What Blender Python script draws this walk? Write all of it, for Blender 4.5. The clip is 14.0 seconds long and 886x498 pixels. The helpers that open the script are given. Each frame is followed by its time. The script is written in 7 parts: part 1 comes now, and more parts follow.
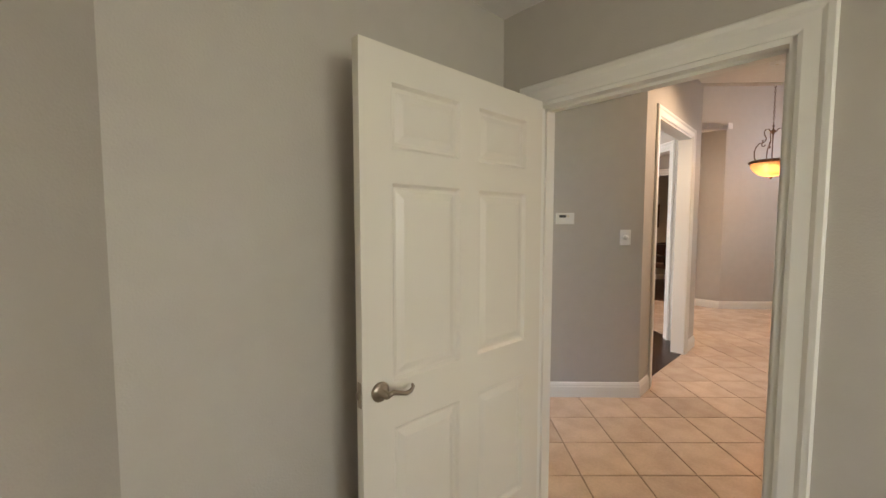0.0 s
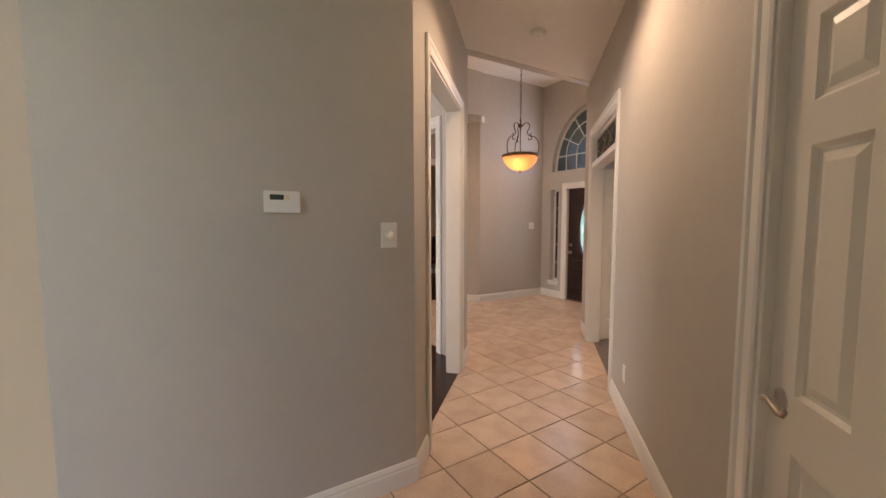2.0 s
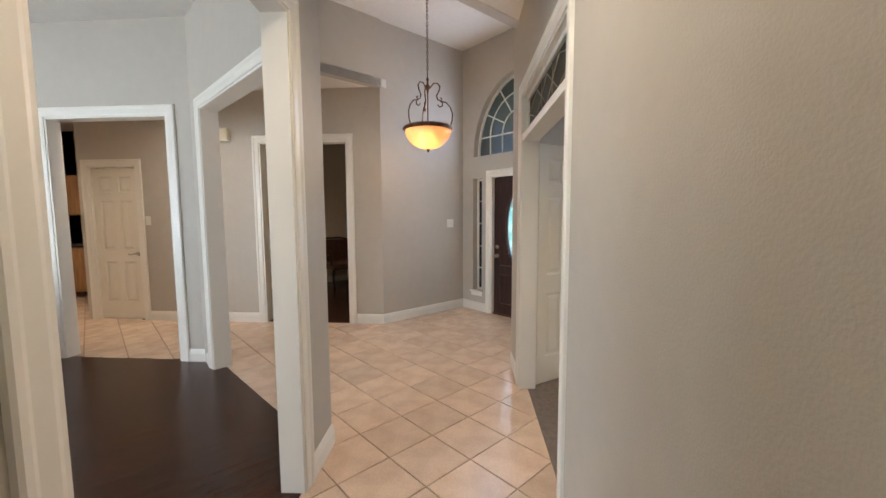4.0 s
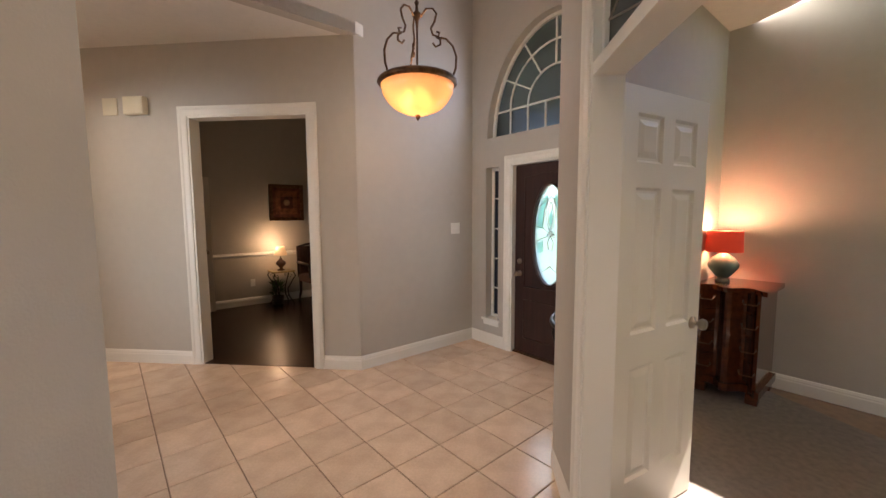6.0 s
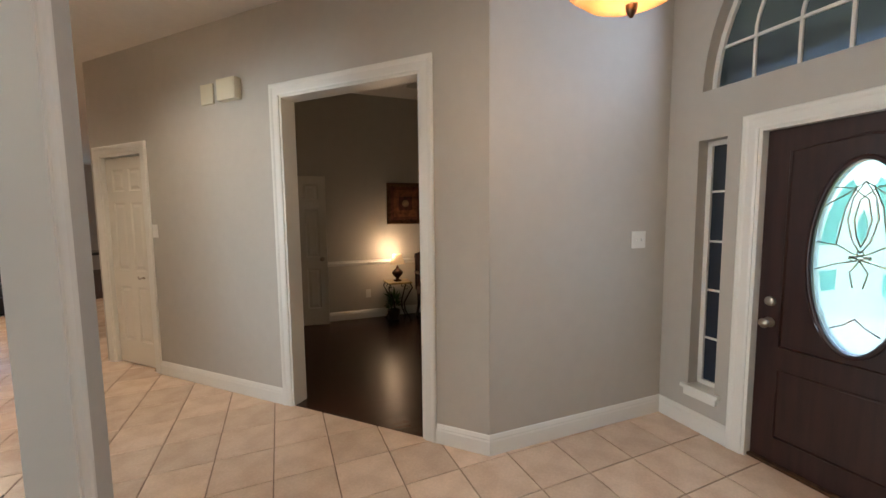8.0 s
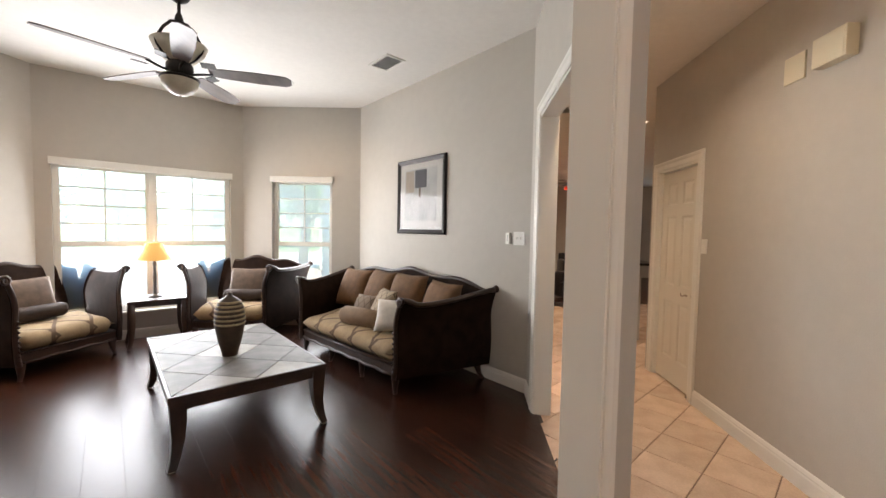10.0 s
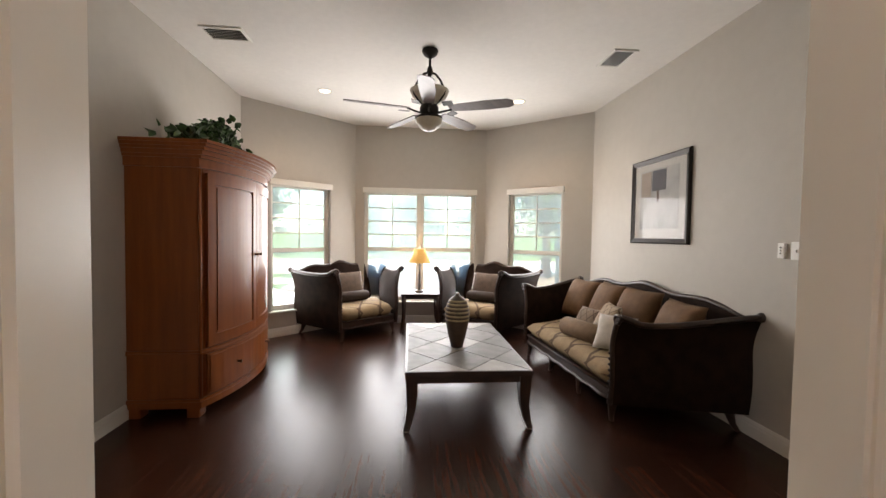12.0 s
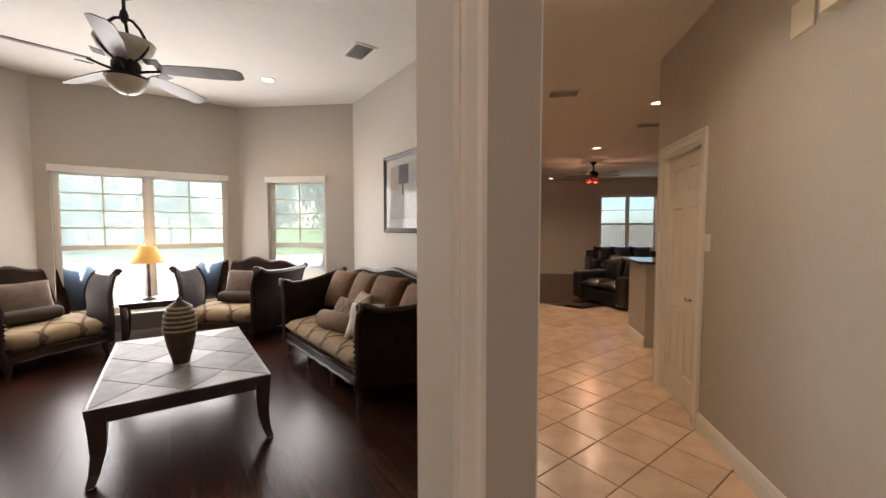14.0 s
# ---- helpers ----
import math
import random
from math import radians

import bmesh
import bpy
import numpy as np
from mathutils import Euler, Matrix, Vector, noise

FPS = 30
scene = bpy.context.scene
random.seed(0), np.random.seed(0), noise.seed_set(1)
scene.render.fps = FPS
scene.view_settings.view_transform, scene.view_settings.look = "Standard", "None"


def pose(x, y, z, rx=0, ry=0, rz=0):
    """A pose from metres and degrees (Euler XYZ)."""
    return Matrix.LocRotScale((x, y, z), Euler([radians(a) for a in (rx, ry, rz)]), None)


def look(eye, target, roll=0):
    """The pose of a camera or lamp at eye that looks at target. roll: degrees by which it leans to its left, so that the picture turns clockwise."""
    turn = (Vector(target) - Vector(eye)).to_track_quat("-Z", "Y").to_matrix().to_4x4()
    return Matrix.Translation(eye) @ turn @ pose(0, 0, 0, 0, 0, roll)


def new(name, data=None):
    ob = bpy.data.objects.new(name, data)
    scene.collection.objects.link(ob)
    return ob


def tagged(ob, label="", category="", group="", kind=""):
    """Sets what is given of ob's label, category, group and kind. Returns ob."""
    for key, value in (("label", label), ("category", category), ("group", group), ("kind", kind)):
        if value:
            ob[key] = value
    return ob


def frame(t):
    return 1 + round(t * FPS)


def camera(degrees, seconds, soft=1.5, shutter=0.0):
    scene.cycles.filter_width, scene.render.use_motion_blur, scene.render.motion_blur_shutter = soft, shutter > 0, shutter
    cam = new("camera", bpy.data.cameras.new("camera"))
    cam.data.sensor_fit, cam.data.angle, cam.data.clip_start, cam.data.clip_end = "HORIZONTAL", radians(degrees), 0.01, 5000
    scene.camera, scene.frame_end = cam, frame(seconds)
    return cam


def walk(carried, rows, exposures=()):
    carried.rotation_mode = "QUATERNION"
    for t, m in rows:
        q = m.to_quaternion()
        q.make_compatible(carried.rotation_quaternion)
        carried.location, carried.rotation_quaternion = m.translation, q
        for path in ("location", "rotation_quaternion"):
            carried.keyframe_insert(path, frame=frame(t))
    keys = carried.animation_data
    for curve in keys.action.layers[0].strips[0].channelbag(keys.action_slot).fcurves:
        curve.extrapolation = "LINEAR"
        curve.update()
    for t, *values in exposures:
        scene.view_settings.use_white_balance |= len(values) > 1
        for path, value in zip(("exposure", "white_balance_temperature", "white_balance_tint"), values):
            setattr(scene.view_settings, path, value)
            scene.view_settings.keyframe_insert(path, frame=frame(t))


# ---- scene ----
import itertools

cam = camera(97.9, 14.0)
PATH = [
    (0, (0.317, -0.015, 1.443), (1.633, 1.392, 1.319), 0),
    (0.5, (0.626, 0.193, 1.426), (2.141, 1.383, 1.299), -0.1),
    (1, (0.971, 0.375, 1.409), (2.663, 1.292, 1.271), -0.1),
    (1.5, (1.372, 0.455, 1.408), (3.179, 1.12, 1.267), -0.3),
    (2, (1.75, 0.532, 1.411), (3.615, 1.004, 1.265), -0.1),
    (2.5, (2.128, 0.527, 1.384), (4.034, 0.792, 1.239), -0),
    (3, (2.525, 0.452, 1.397), (4.441, 0.629, 1.248), -0.4),
    (3.5, (2.915, 0.447, 1.418), (4.903, 0.597, 1.264), -0.4),
    (4, (3.321, 0.377, 1.417), (5.238, 0.521, 1.249), -0.3),
    (6.5, (5.167, 0.452, 1.458), (7.079, 0.644, 1.286), -0.3),
    (7, (5.529, 0.633, 1.45), (7.446, 0.779, 1.275), 0.3),
    (7.5, (5.821, 0.675, 1.469), (7.687, 1.132, 1.286), -0.3),
    (8, (6.035, 0.864, 1.484), (7.794, 1.64, 1.315), -0.6),
    (8.4, (6.159, 0.954, 1.462), (7.717, 2.083, 1.314), -0.6),
    (8.5, (6.172, 0.981, 1.451), (7.654, 2.209, 1.312), -0.7),
    (9, (6.233, 1.069, 1.445), (7.198, 2.738, 1.331), -0.5),
    (9.2, (6.198, 1.154, 1.445), (6.954, 2.927, 1.343), 0),
    (11.3, (6.469, 1.449, 1.493), (5.335, 3.01, 1.415), 0.8),
    (11.5, (6.476, 1.457, 1.493), (5.288, 2.976, 1.413), 0.9),
    (12, (6.553, 1.477, 1.467), (5.312, 2.954, 1.399), 0.9),
    (12.5, (6.627, 1.486, 1.482), (5.395, 2.97, 1.406), 0.8),
    (13, (6.687, 1.52, 1.449), (5.539, 3.07, 1.383), 0.6),
    (13.5, (6.802, 1.612, 1.47), (5.956, 3.345, 1.386), 0.3),
    (14, (6.856, 1.749, 1.464), (6.527, 3.648, 1.362), -0),
]
walk(cam, [(t, look(eye, target, roll)) for t, eye, target, roll in PATH], [(0, 3.05, 7300, 21), (1.5, 2.5, 7900, 30), (2.3, 2.8, 7100, 23), (3.0, 2.87, 6500, 14), (3.5, 2.95, 6100, 11), (5, 2.85, 6400, 13), (6.5, 2.72, 6800, 19), (7.5, 2.75, 6000, 8), (9, 3.0, 6500, 14), (11.5, 2.52, 7200, 18), (14, 2.42, 7400, 21)])
R2 = math.sqrt(2)
WARM, DAY = (1.0, 0.80, 0.58), (0.90, 0.96, 1.0)


def uv(u, v):
    """Plan place from the axes that lie at 45 degrees."""
    return ((u - v) / R2, (u + v) / R2)


# ---- world and light ----
world = bpy.data.worlds.new("world")
scene.world = world
world.use_nodes = True
wn = world.node_tree.nodes
sky = wn.new("ShaderNodeTexSky")
sky.sky_type, sky.sun_disc, sky.sun_elevation, sky.sun_rotation = "NISHITA", False, radians(58), radians(150)
wn["Background"].inputs[1].default_value = 0.15
world.node_tree.links.new(sky.outputs[0], wn["Background"].inputs[0])
sun = new("sun", bpy.data.lights.new("sun", "SUN"))
sun.data.energy, sun.data.angle, sun.data.color = 5.0, radians(0.5), (1.0, 0.95, 0.86)
sun.matrix_world = look((0, 0, 0), (-math.sin(radians(150)) * 0.62, -math.cos(radians(150)) * 0.62, -1.0))


K = 0.127


def lamp_area(name, at, to, w, h, power, color):
    ob = new(name, bpy.data.lights.new(name, "AREA"))
    ob.data.shape, ob.data.size, ob.data.size_y, ob.data.energy, ob.data.color = "RECTANGLE", w, h, power * K, color
    ob.matrix_world = look(at, to)
    return ob


def lamp_point(name, at, power, color=WARM, size=0.05):
    ob = new(name, bpy.data.lights.new(name, "POINT"))
    ob.data.energy, ob.data.color, ob.data.shadow_soft_size = power * K, color, size
    ob.location = at
    return ob


def lamp_spot(name, at, power, angle=110, color=WARM, size=0.05, to=None):
    ob = new(name, bpy.data.lights.new(name, "SPOT"))
    ob.data.energy, ob.data.color, ob.data.shadow_soft_size = power * K, color, size
    ob.data.spot_size, ob.data.spot_blend = radians(angle), 0.7
    ob.matrix_world = look(at, to or (at[0] + 0.001, at[1], 0))
    return ob


def day_window(name, u0, v0, u1, v1, z, w, h, power, color=DAY):
    """Sky light in a window's opening, shining from the first place towards the second."""
    return lamp_area(name, (*uv(u0, v0), z), (*uv(u1, v1), z - 0.15), w, h, power, color)


day_window("sky_light_centre", 5.85, 2.83, 5.85, 0, 1.3, 1.75, 1.75, 138)
day_window("sky_light_side_a", 4.13, 2.25, 5.0, 1.2, 1.28, 0.85, 1.75, 52)
day_window("sky_light_side_b", 7.56, 2.25, 6.7, 1.2, 1.28, 0.85, 1.75, 52)
day_window("sky_light_arch", 5.9, -6.12, 5.9, -2, 2.7, 1.3, 0.7, 16, (0.70, 0.80, 1.0))
day_window("sky_light_door", 5.88, -6.2, 5.88, -2, 1.25, 0.32, 0.8, 5, (0.70, 0.85, 1.0))
lamp_area("sky_light_family", (8.5, 15.6, 1.6), (8.5, 10, 1.2), 2.4, 1.3, 230, DAY)
lamp_area("sky_light_bedroom", (0.2, -2.8, 1.5), (0.6, 0, 1.2), 1.6, 1.3, 36, (0.97, 0.97, 0.92))
lamp_point("pendant_light", (7.37, 0.85, 2.25), 16, (1.0, 0.74, 0.5), 0.09)
# the lamp at (7.4, 8.9) is added without a ceiling fitting
for place in ((4.20, 0.50, 2.96), (7.02, 4.0, 3.02), (8.0, 6.9, 3.02), (7.4, 8.9, 3.02), (6.2, 6.6, 3.02)):
    lamp_spot("can_light_lamp", place, 145 if place[1] > 3 else 80, 150)
lamp_spot("can_light_lamp", (1.35, 2.85, 2.96), 14, 130)
# fill lamp added to brighten the office; no ceiling light is known there
lamp_spot("can_light_lamp", (4.9, -1.7, 2.95), 70, 150)
# the second and third lamps are added without a ceiling fitting
for place in ((8.5, 9.7, 3.0), (8.64, 11.9, 3.0), (6.4, 12.4, 3.0)):
    lamp_spot("can_light_lamp", place, 110, 150)
lamp_spot("can_light_lamp", (*uv(4.61, 1.36), 3.18), 30, 150)
lamp_spot("can_light_lamp", (*uv(7.08, 1.42), 3.18), 30, 150)
lamp_point("dining_lamp_light", (10.72, 3.72, 0.99), 10, (1.0, 0.66, 0.38), 0.09)
lamp_point("end_lamp_light", (*uv(5.83, 2.45), 1.16), 1.5, (1.0, 0.62, 0.25), 0.05)


# ---- materials ----
def material(name, color, rough=0.5, metal=0.0, vary=0.06, scale=3.0, bump=0.0, bump_scale=60.0, coat=0.0, spec=0.5, random_tint=0.0, island=False, stretch=(1, 1, 1), second=None, emit=None, power=0.0, fine=0.0):
    """A surface with broad and fine variation, a fine relief and an optional shift from piece to piece."""
    m = bpy.data.materials.new(name)
    m.use_nodes = True
    nt = m.node_tree
    n, l = nt.nodes, nt.links
    b = n["Principled BSDF"]
    b.inputs["Roughness"].default_value, b.inputs["Metallic"].default_value = rough, metal
    b.inputs["Coat Weight"].default_value, b.inputs["Specular IOR Level"].default_value = coat, spec
    tc, mp = n.new("ShaderNodeTexCoord"), n.new("ShaderNodeMapping")
    mp.inputs["Scale"].default_value = stretch
    l.new(tc.outputs["Object"], mp.inputs[0])
    noise_a, ramp = n.new("ShaderNodeTexNoise"), n.new("ShaderNodeMix")
    noise_a.inputs["Scale"].default_value, noise_a.inputs["Detail"].default_value = scale, 6
    l.new(mp.outputs[0], noise_a.inputs["Vector"])
    ramp.data_type = "RGBA"
    other = second or tuple(c * (1 - 2.2 * vary) for c in color)
    ramp.inputs[6].default_value, ramp.inputs[7].default_value = (*other, 1), (*color, 1)
    step = n.new("ShaderNodeMapRange")
    step.inputs[1].default_value, step.inputs[2].default_value = 0.32, 0.62
    l.new(noise_a.outputs[0], step.inputs[0])
    l.new(step.outputs[0], ramp.inputs[0])
    out = ramp.outputs[2]
    if fine:
        nf, mf = n.new("ShaderNodeTexNoise"), n.new("ShaderNodeHueSaturation")
        nf.inputs["Scale"].default_value, nf.inputs["Detail"].default_value = scale * 14, 3
        l.new(mp.outputs[0], nf.inputs["Vector"])
        rf = n.new("ShaderNodeMapRange")
        rf.inputs[1].default_value, rf.inputs[2].default_value, rf.inputs[3].default_value, rf.inputs[4].default_value = 0.3, 0.7, 1 - fine, 1 + fine
        l.new(nf.outputs[0], rf.inputs[0])
        l.new(rf.outputs[0], mf.inputs["Value"])
        l.new(out, mf.inputs["Color"])
        out = mf.outputs[0]
    if random_tint:
        hs, mr = n.new("ShaderNodeHueSaturation"), n.new("ShaderNodeMapRange")
        src = n.new("ShaderNodeNewGeometry").outputs["Random Per Island"] if island else n.new("ShaderNodeObjectInfo").outputs["Random"]
        mr.inputs[3].default_value, mr.inputs[4].default_value = 1 - random_tint, 1 + random_tint
        l.new(src, mr.inputs[0])
        l.new(mr.outputs[0], hs.inputs["Value"])
        l.new(out, hs.inputs["Color"])
        out = hs.outputs[0]
    l.new(out, b.inputs["Base Color"])
    if bump:
        nb, bn = n.new("ShaderNodeTexNoise"), n.new("ShaderNodeBump")
        nb.inputs["Scale"].default_value, nb.inputs["Detail"].default_value = bump_scale, 4
        l.new(mp.outputs[0], nb.inputs["Vector"])
        bn.inputs["Strength"].default_value, bn.inputs["Distance"].default_value = bump, 0.004
        l.new(nb.outputs[0], bn.inputs["Height"])
        l.new(bn.outputs[0], b.inputs["Normal"])
    if emit:
        b.inputs["Emission Color"].default_value, b.inputs["Emission Strength"].default_value = (*emit, 1), power * K
    return m


def glass(name, color=(1, 1, 1), rough=0.0, haze=0.0, shine=1.0):
    """Thin window glass: mostly see-through, with a faint reflection; haze mixes in a pale veil for daylight glare."""
    m = bpy.data.materials.new(name)
    m.use_nodes = True
    n, l = m.node_tree.nodes, m.node_tree.links
    n.remove(n["Principled BSDF"])
    tr, gl, mix, lw = n.new("ShaderNodeBsdfTransparent"), n.new("ShaderNodeBsdfGlossy"), n.new("ShaderNodeMixShader"), n.new("ShaderNodeLayerWeight")
    pw, ml = n.new("ShaderNodeMath"), n.new("ShaderNodeMath")
    tr.inputs[0].default_value, gl.inputs["Roughness"].default_value = (*color, 1), rough
    gl.inputs[0].default_value = (shine, shine, shine, 1)
    pw.operation, ml.operation = "POWER", "MULTIPLY_ADD"
    pw.inputs[1].default_value, ml.inputs[1].default_value, ml.inputs[2].default_value = 4.0, 0.6, 0.03
    l.new(lw.outputs["Facing"], pw.inputs[0])
    l.new(pw.outputs[0], ml.inputs[0])
    l.new(ml.outputs[0], mix.inputs[0])
    l.new(tr.outputs[0], mix.inputs[1])
    l.new(gl.outputs[0], mix.inputs[2])
    # pale scattering layer that imitates the glare of overbright daylight
    glare, veil = n.new("ShaderNodeBsdfTranslucent"), n.new("ShaderNodeMixShader")
    glare.inputs[0].default_value, veil.inputs[0].default_value = (0.86, 0.95, 0.92, 1), haze
    l.new(mix.outputs[0], veil.inputs[1])
    l.new(glare.outputs[0], veil.inputs[2])
    l.new(veil.outputs[0], n["Material Output"].inputs[0])
    return m


def frosted(name, color, rough=0.6):
    """Textured glass that scatters the daylight behind it."""
    m = bpy.data.materials.new(name)
    m.use_nodes = True
    n, l = m.node_tree.nodes, m.node_tree.links
    n.remove(n["Principled BSDF"])
    tr, df, gl, mix, mix2 = n.new("ShaderNodeBsdfTransparent"), n.new("ShaderNodeBsdfTranslucent"), n.new("ShaderNodeBsdfGlossy"), n.new("ShaderNodeMixShader"), n.new("ShaderNodeMixShader")
    tr.inputs[0].default_value, df.inputs[0].default_value = (*color, 1), (*color, 1)
    gl.inputs["Roughness"].default_value = 0.15
    tx, bp = n.new("ShaderNodeTexNoise"), n.new("ShaderNodeBump")
    tx.inputs["Scale"].default_value = 45
    bp.inputs["Strength"].default_value = 0.5
    l.new(tx.outputs[0], bp.inputs["Height"])
    l.new(bp.outputs[0], gl.inputs["Normal"])
    mix.inputs[0].default_value, mix2.inputs[0].default_value = rough, 0.08
    l.new(tr.outputs[0], mix.inputs[1])
    l.new(df.outputs[0], mix.inputs[2])
    l.new(mix.outputs[0], mix2.inputs[1])
    l.new(gl.outputs[0], mix2.inputs[2])
    l.new(mix2.outputs[0], n["Material Output"].inputs[0])
    return m


PAINT = material("greige_wall_paint", (0.50, 0.465, 0.41), 0.62, vary=0.025, scale=0.8, bump=0.25, bump_scale=140, fine=0.02)
CEIL = material("ceiling_paint", (0.78, 0.75, 0.70), 0.8, vary=0.02, scale=1.2, bump=0.5, bump_scale=90, fine=0.02)
TRIM = material("white_trim_paint", (0.80, 0.78, 0.72), 0.32, vary=0.02, scale=2.0, bump=0.05, bump_scale=60)
DOORP = material("cream_door_paint", (0.76, 0.72, 0.63), 0.38, vary=0.025, scale=1.5, bump=0.08, bump_scale=50)
TILE = material("beige_ceramic_tile", (0.72, 0.55, 0.41), 0.22, vary=0.14, scale=5, bump=0.12, bump_scale=22, second=(0.60, 0.43, 0.31), random_tint=0.10, fine=0.05)
TILE_FAR = material("beige_ceramic_tile_joined", (0.72, 0.55, 0.41), 0.22, vary=0.14, scale=5, bump=0.12, bump_scale=22, second=(0.60, 0.43, 0.31), random_tint=0.10, island=True, fine=0.05)
GROUT = material("brown_grout", (0.26, 0.17, 0.115), 0.85, vary=0.1, scale=12, bump=0.4, bump_scale=120)
PLANK = material("dark_walnut_plank", (0.050, 0.017, 0.009), 0.27, spec=0.36, vary=0.2, scale=2.2, bump=0.12, bump_scale=40, stretch=(1.0, 14, 1), second=(0.022, 0.009, 0.006), random_tint=0.2, fine=0.15)
SUBFLOOR = material("dark_floor_joint", (0.008, 0.005, 0.004), 0.6)
CARPET = material("grey_brown_carpet", (0.22, 0.18, 0.155), 0.95, vary=0.1, scale=25, bump=0.8, bump_scale=300, fine=0.12)
NICKEL = material("brushed_nickel", (0.42, 0.36, 0.29), 0.3, 1.0, vary=0.05, scale=20, bump=0.1)
IRON = material("dark_wrought_iron", (0.025, 0.02, 0.018), 0.42, 0.6, vary=0.2, scale=30, bump=0.3)
BRONZE = material("aged_bronze", (0.16, 0.085, 0.045), 0.38, 0.85, vary=0.25, scale=25, bump=0.2)
PLASTIC = material("white_plastic", (0.80, 0.79, 0.74), 0.35, vary=0.01)
CREAM_PLASTIC = material("cream_plastic", (0.72, 0.66, 0.50), 0.4, vary=0.02)
LCD = material("grey_display", (0.06, 0.07, 0.06), 0.2)
MAHOG = material("dark_mahogany_door", (0.035, 0.012, 0.010), 0.33, vary=0.25, scale=2.5, bump=0.1, bump_scale=30, stretch=(10, 10, 0.8), fine=0.12)
CHERRY = material("reddish_cherry_wood", (0.25, 0.072, 0.017), 0.32, spec=0.3, vary=0.08, scale=2.2, bump=0.06, bump_scale=30, stretch=(9, 9, 0.7), second=(0.20, 0.052, 0.013), fine=0.04, coat=0.05)
DARKWOOD = material("carved_dark_wood", (0.045, 0.022, 0.014), 0.34, vary=0.25, scale=6, bump=0.25, bump_scale=35, fine=0.15)
LEATHER = material("dark_brown_leather", (0.024, 0.013, 0.009), 0.75, spec=0.06, vary=0.2, scale=9, bump=0.35, bump_scale=130, fine=0.1)
BLACKLEATHER = material("black_leather", (0.018, 0.018, 0.02), 0.32, vary=0.1, scale=9, bump=0.3, bump_scale=90)
BLACK = material("matt_black", (0.006, 0.005, 0.005), 0.7)


def patterned(name, base, line, scale=7.0, rough=0.85):
    """Woven fabric with a broad lattice of interlaced bands."""
    m = material(name, base, rough, vary=0.08, scale=12, bump=0.6, bump_scale=260, fine=0.08)
    n, l = m.node_tree.nodes, m.node_tree.links
    b = n["Principled BSDF"]
    old = b.inputs["Base Color"].links[0].from_socket
    tc = n.new("ShaderNodeTexCoord")
    waves = []
    for turn in (35, -35):
        mp, wv, mr = n.new("ShaderNodeMapping"), n.new("ShaderNodeTexWave"), n.new("ShaderNodeMapRange")
        mp.inputs["Rotation"].default_value = (0, 0, radians(turn))
        wv.inputs["Scale"].default_value, wv.inputs["Distortion"].default_value, wv.inputs["Detail Scale"].default_value = scale / 6.28, 1.6, 0.6
        mr.inputs[1].default_value, mr.inputs[2].default_value = 0.955, 0.985
        l.new(tc.outputs["Object"], mp.inputs[0])
        l.new(mp.outputs[0], wv.inputs[0])
        l.new(wv.outputs["Fac"], mr.inputs[0])
        waves.append(mr)
    mx, mix = n.new("ShaderNodeMath"), n.new("ShaderNodeMix")
    mx.operation, mix.data_type = "MAXIMUM", "RGBA"
    l.new(waves[0].outputs[0], mx.inputs[0])
    l.new(waves[1].outputs[0], mx.inputs[1])
    l.new(mx.outputs[0], mix.inputs[0])
    l.new(old, mix.inputs[6])
    mix.inputs[7].default_value = (*line, 1)
    l.new(mix.outputs[2], b.inputs["Base Color"])
    return m


SEAT = patterned("gold_patterned_fabric", (0.33, 0.23, 0.125), (0.10, 0.058, 0.03))
BROWNVELVET = material("brown_gold_cushion_fabric", (0.155, 0.078, 0.032), 0.8, vary=0.12, scale=14, bump=0.5, bump_scale=200, fine=0.1)
TANFAB = material("tan_bolster_fabric", (0.19, 0.115, 0.06), 0.8, vary=0.1, scale=16, bump=0.5, bump_scale=200, fine=0.08)
WHITEFAB = material("off_white_cushion_fabric", (0.62, 0.58, 0.52), 0.85, vary=0.06, scale=16, bump=0.5, bump_scale=180)
SLATE_LIGHT = material("pale_slate_tile", (0.38, 0.365, 0.33), 0.52, vary=0.1, scale=9, bump=0.2, bump_scale=30, fine=0.06)
SLATE = material("grey_slate_tile", (0.14, 0.13, 0.118), 0.52, vary=0.2, scale=9, bump=0.25, bump_scale=30, random_tint=0.22, fine=0.08)
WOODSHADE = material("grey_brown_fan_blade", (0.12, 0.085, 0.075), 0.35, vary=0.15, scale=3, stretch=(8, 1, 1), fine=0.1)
ALABASTER = material("alabaster_glass", (0.62, 0.58, 0.48), 0.35, vary=0.2, scale=7, second=(0.45, 0.40, 0.30), bump=0.05)
AMBER = frosted("amber_scavo_glass", (0.66, 0.47, 0.31), 0.5)
BULB = material("lit_bulb", (1, 0.8, 0.5), 0.5, emit=(1.0, 0.62, 0.28), power=20)
CANLENS = material("lit_can_lens", (1, 0.9, 0.8), 0.5, emit=(1.0, 0.80, 0.58), power=8)
YSHADE = material("yellow_fabric_lampshade", (0.75, 0.45, 0.15), 0.8, vary=0.05, emit=(1.0, 0.55, 0.12), power=0.40)
CSHADE = material("cream_fabric_lampshade", (0.8, 0.6, 0.38), 0.8, vary=0.05, emit=(1.0, 0.58, 0.25), power=0.5)
RSHADE = material("red_fabric_lampshade", (0.55, 0.06, 0.03), 0.8, vary=0.05, emit=(1.0, 0.06, 0.02), power=0.3)
TEAL = material("sea_green_ceramic", (0.16, 0.24, 0.20), 0.2, vary=0.15, scale=10)
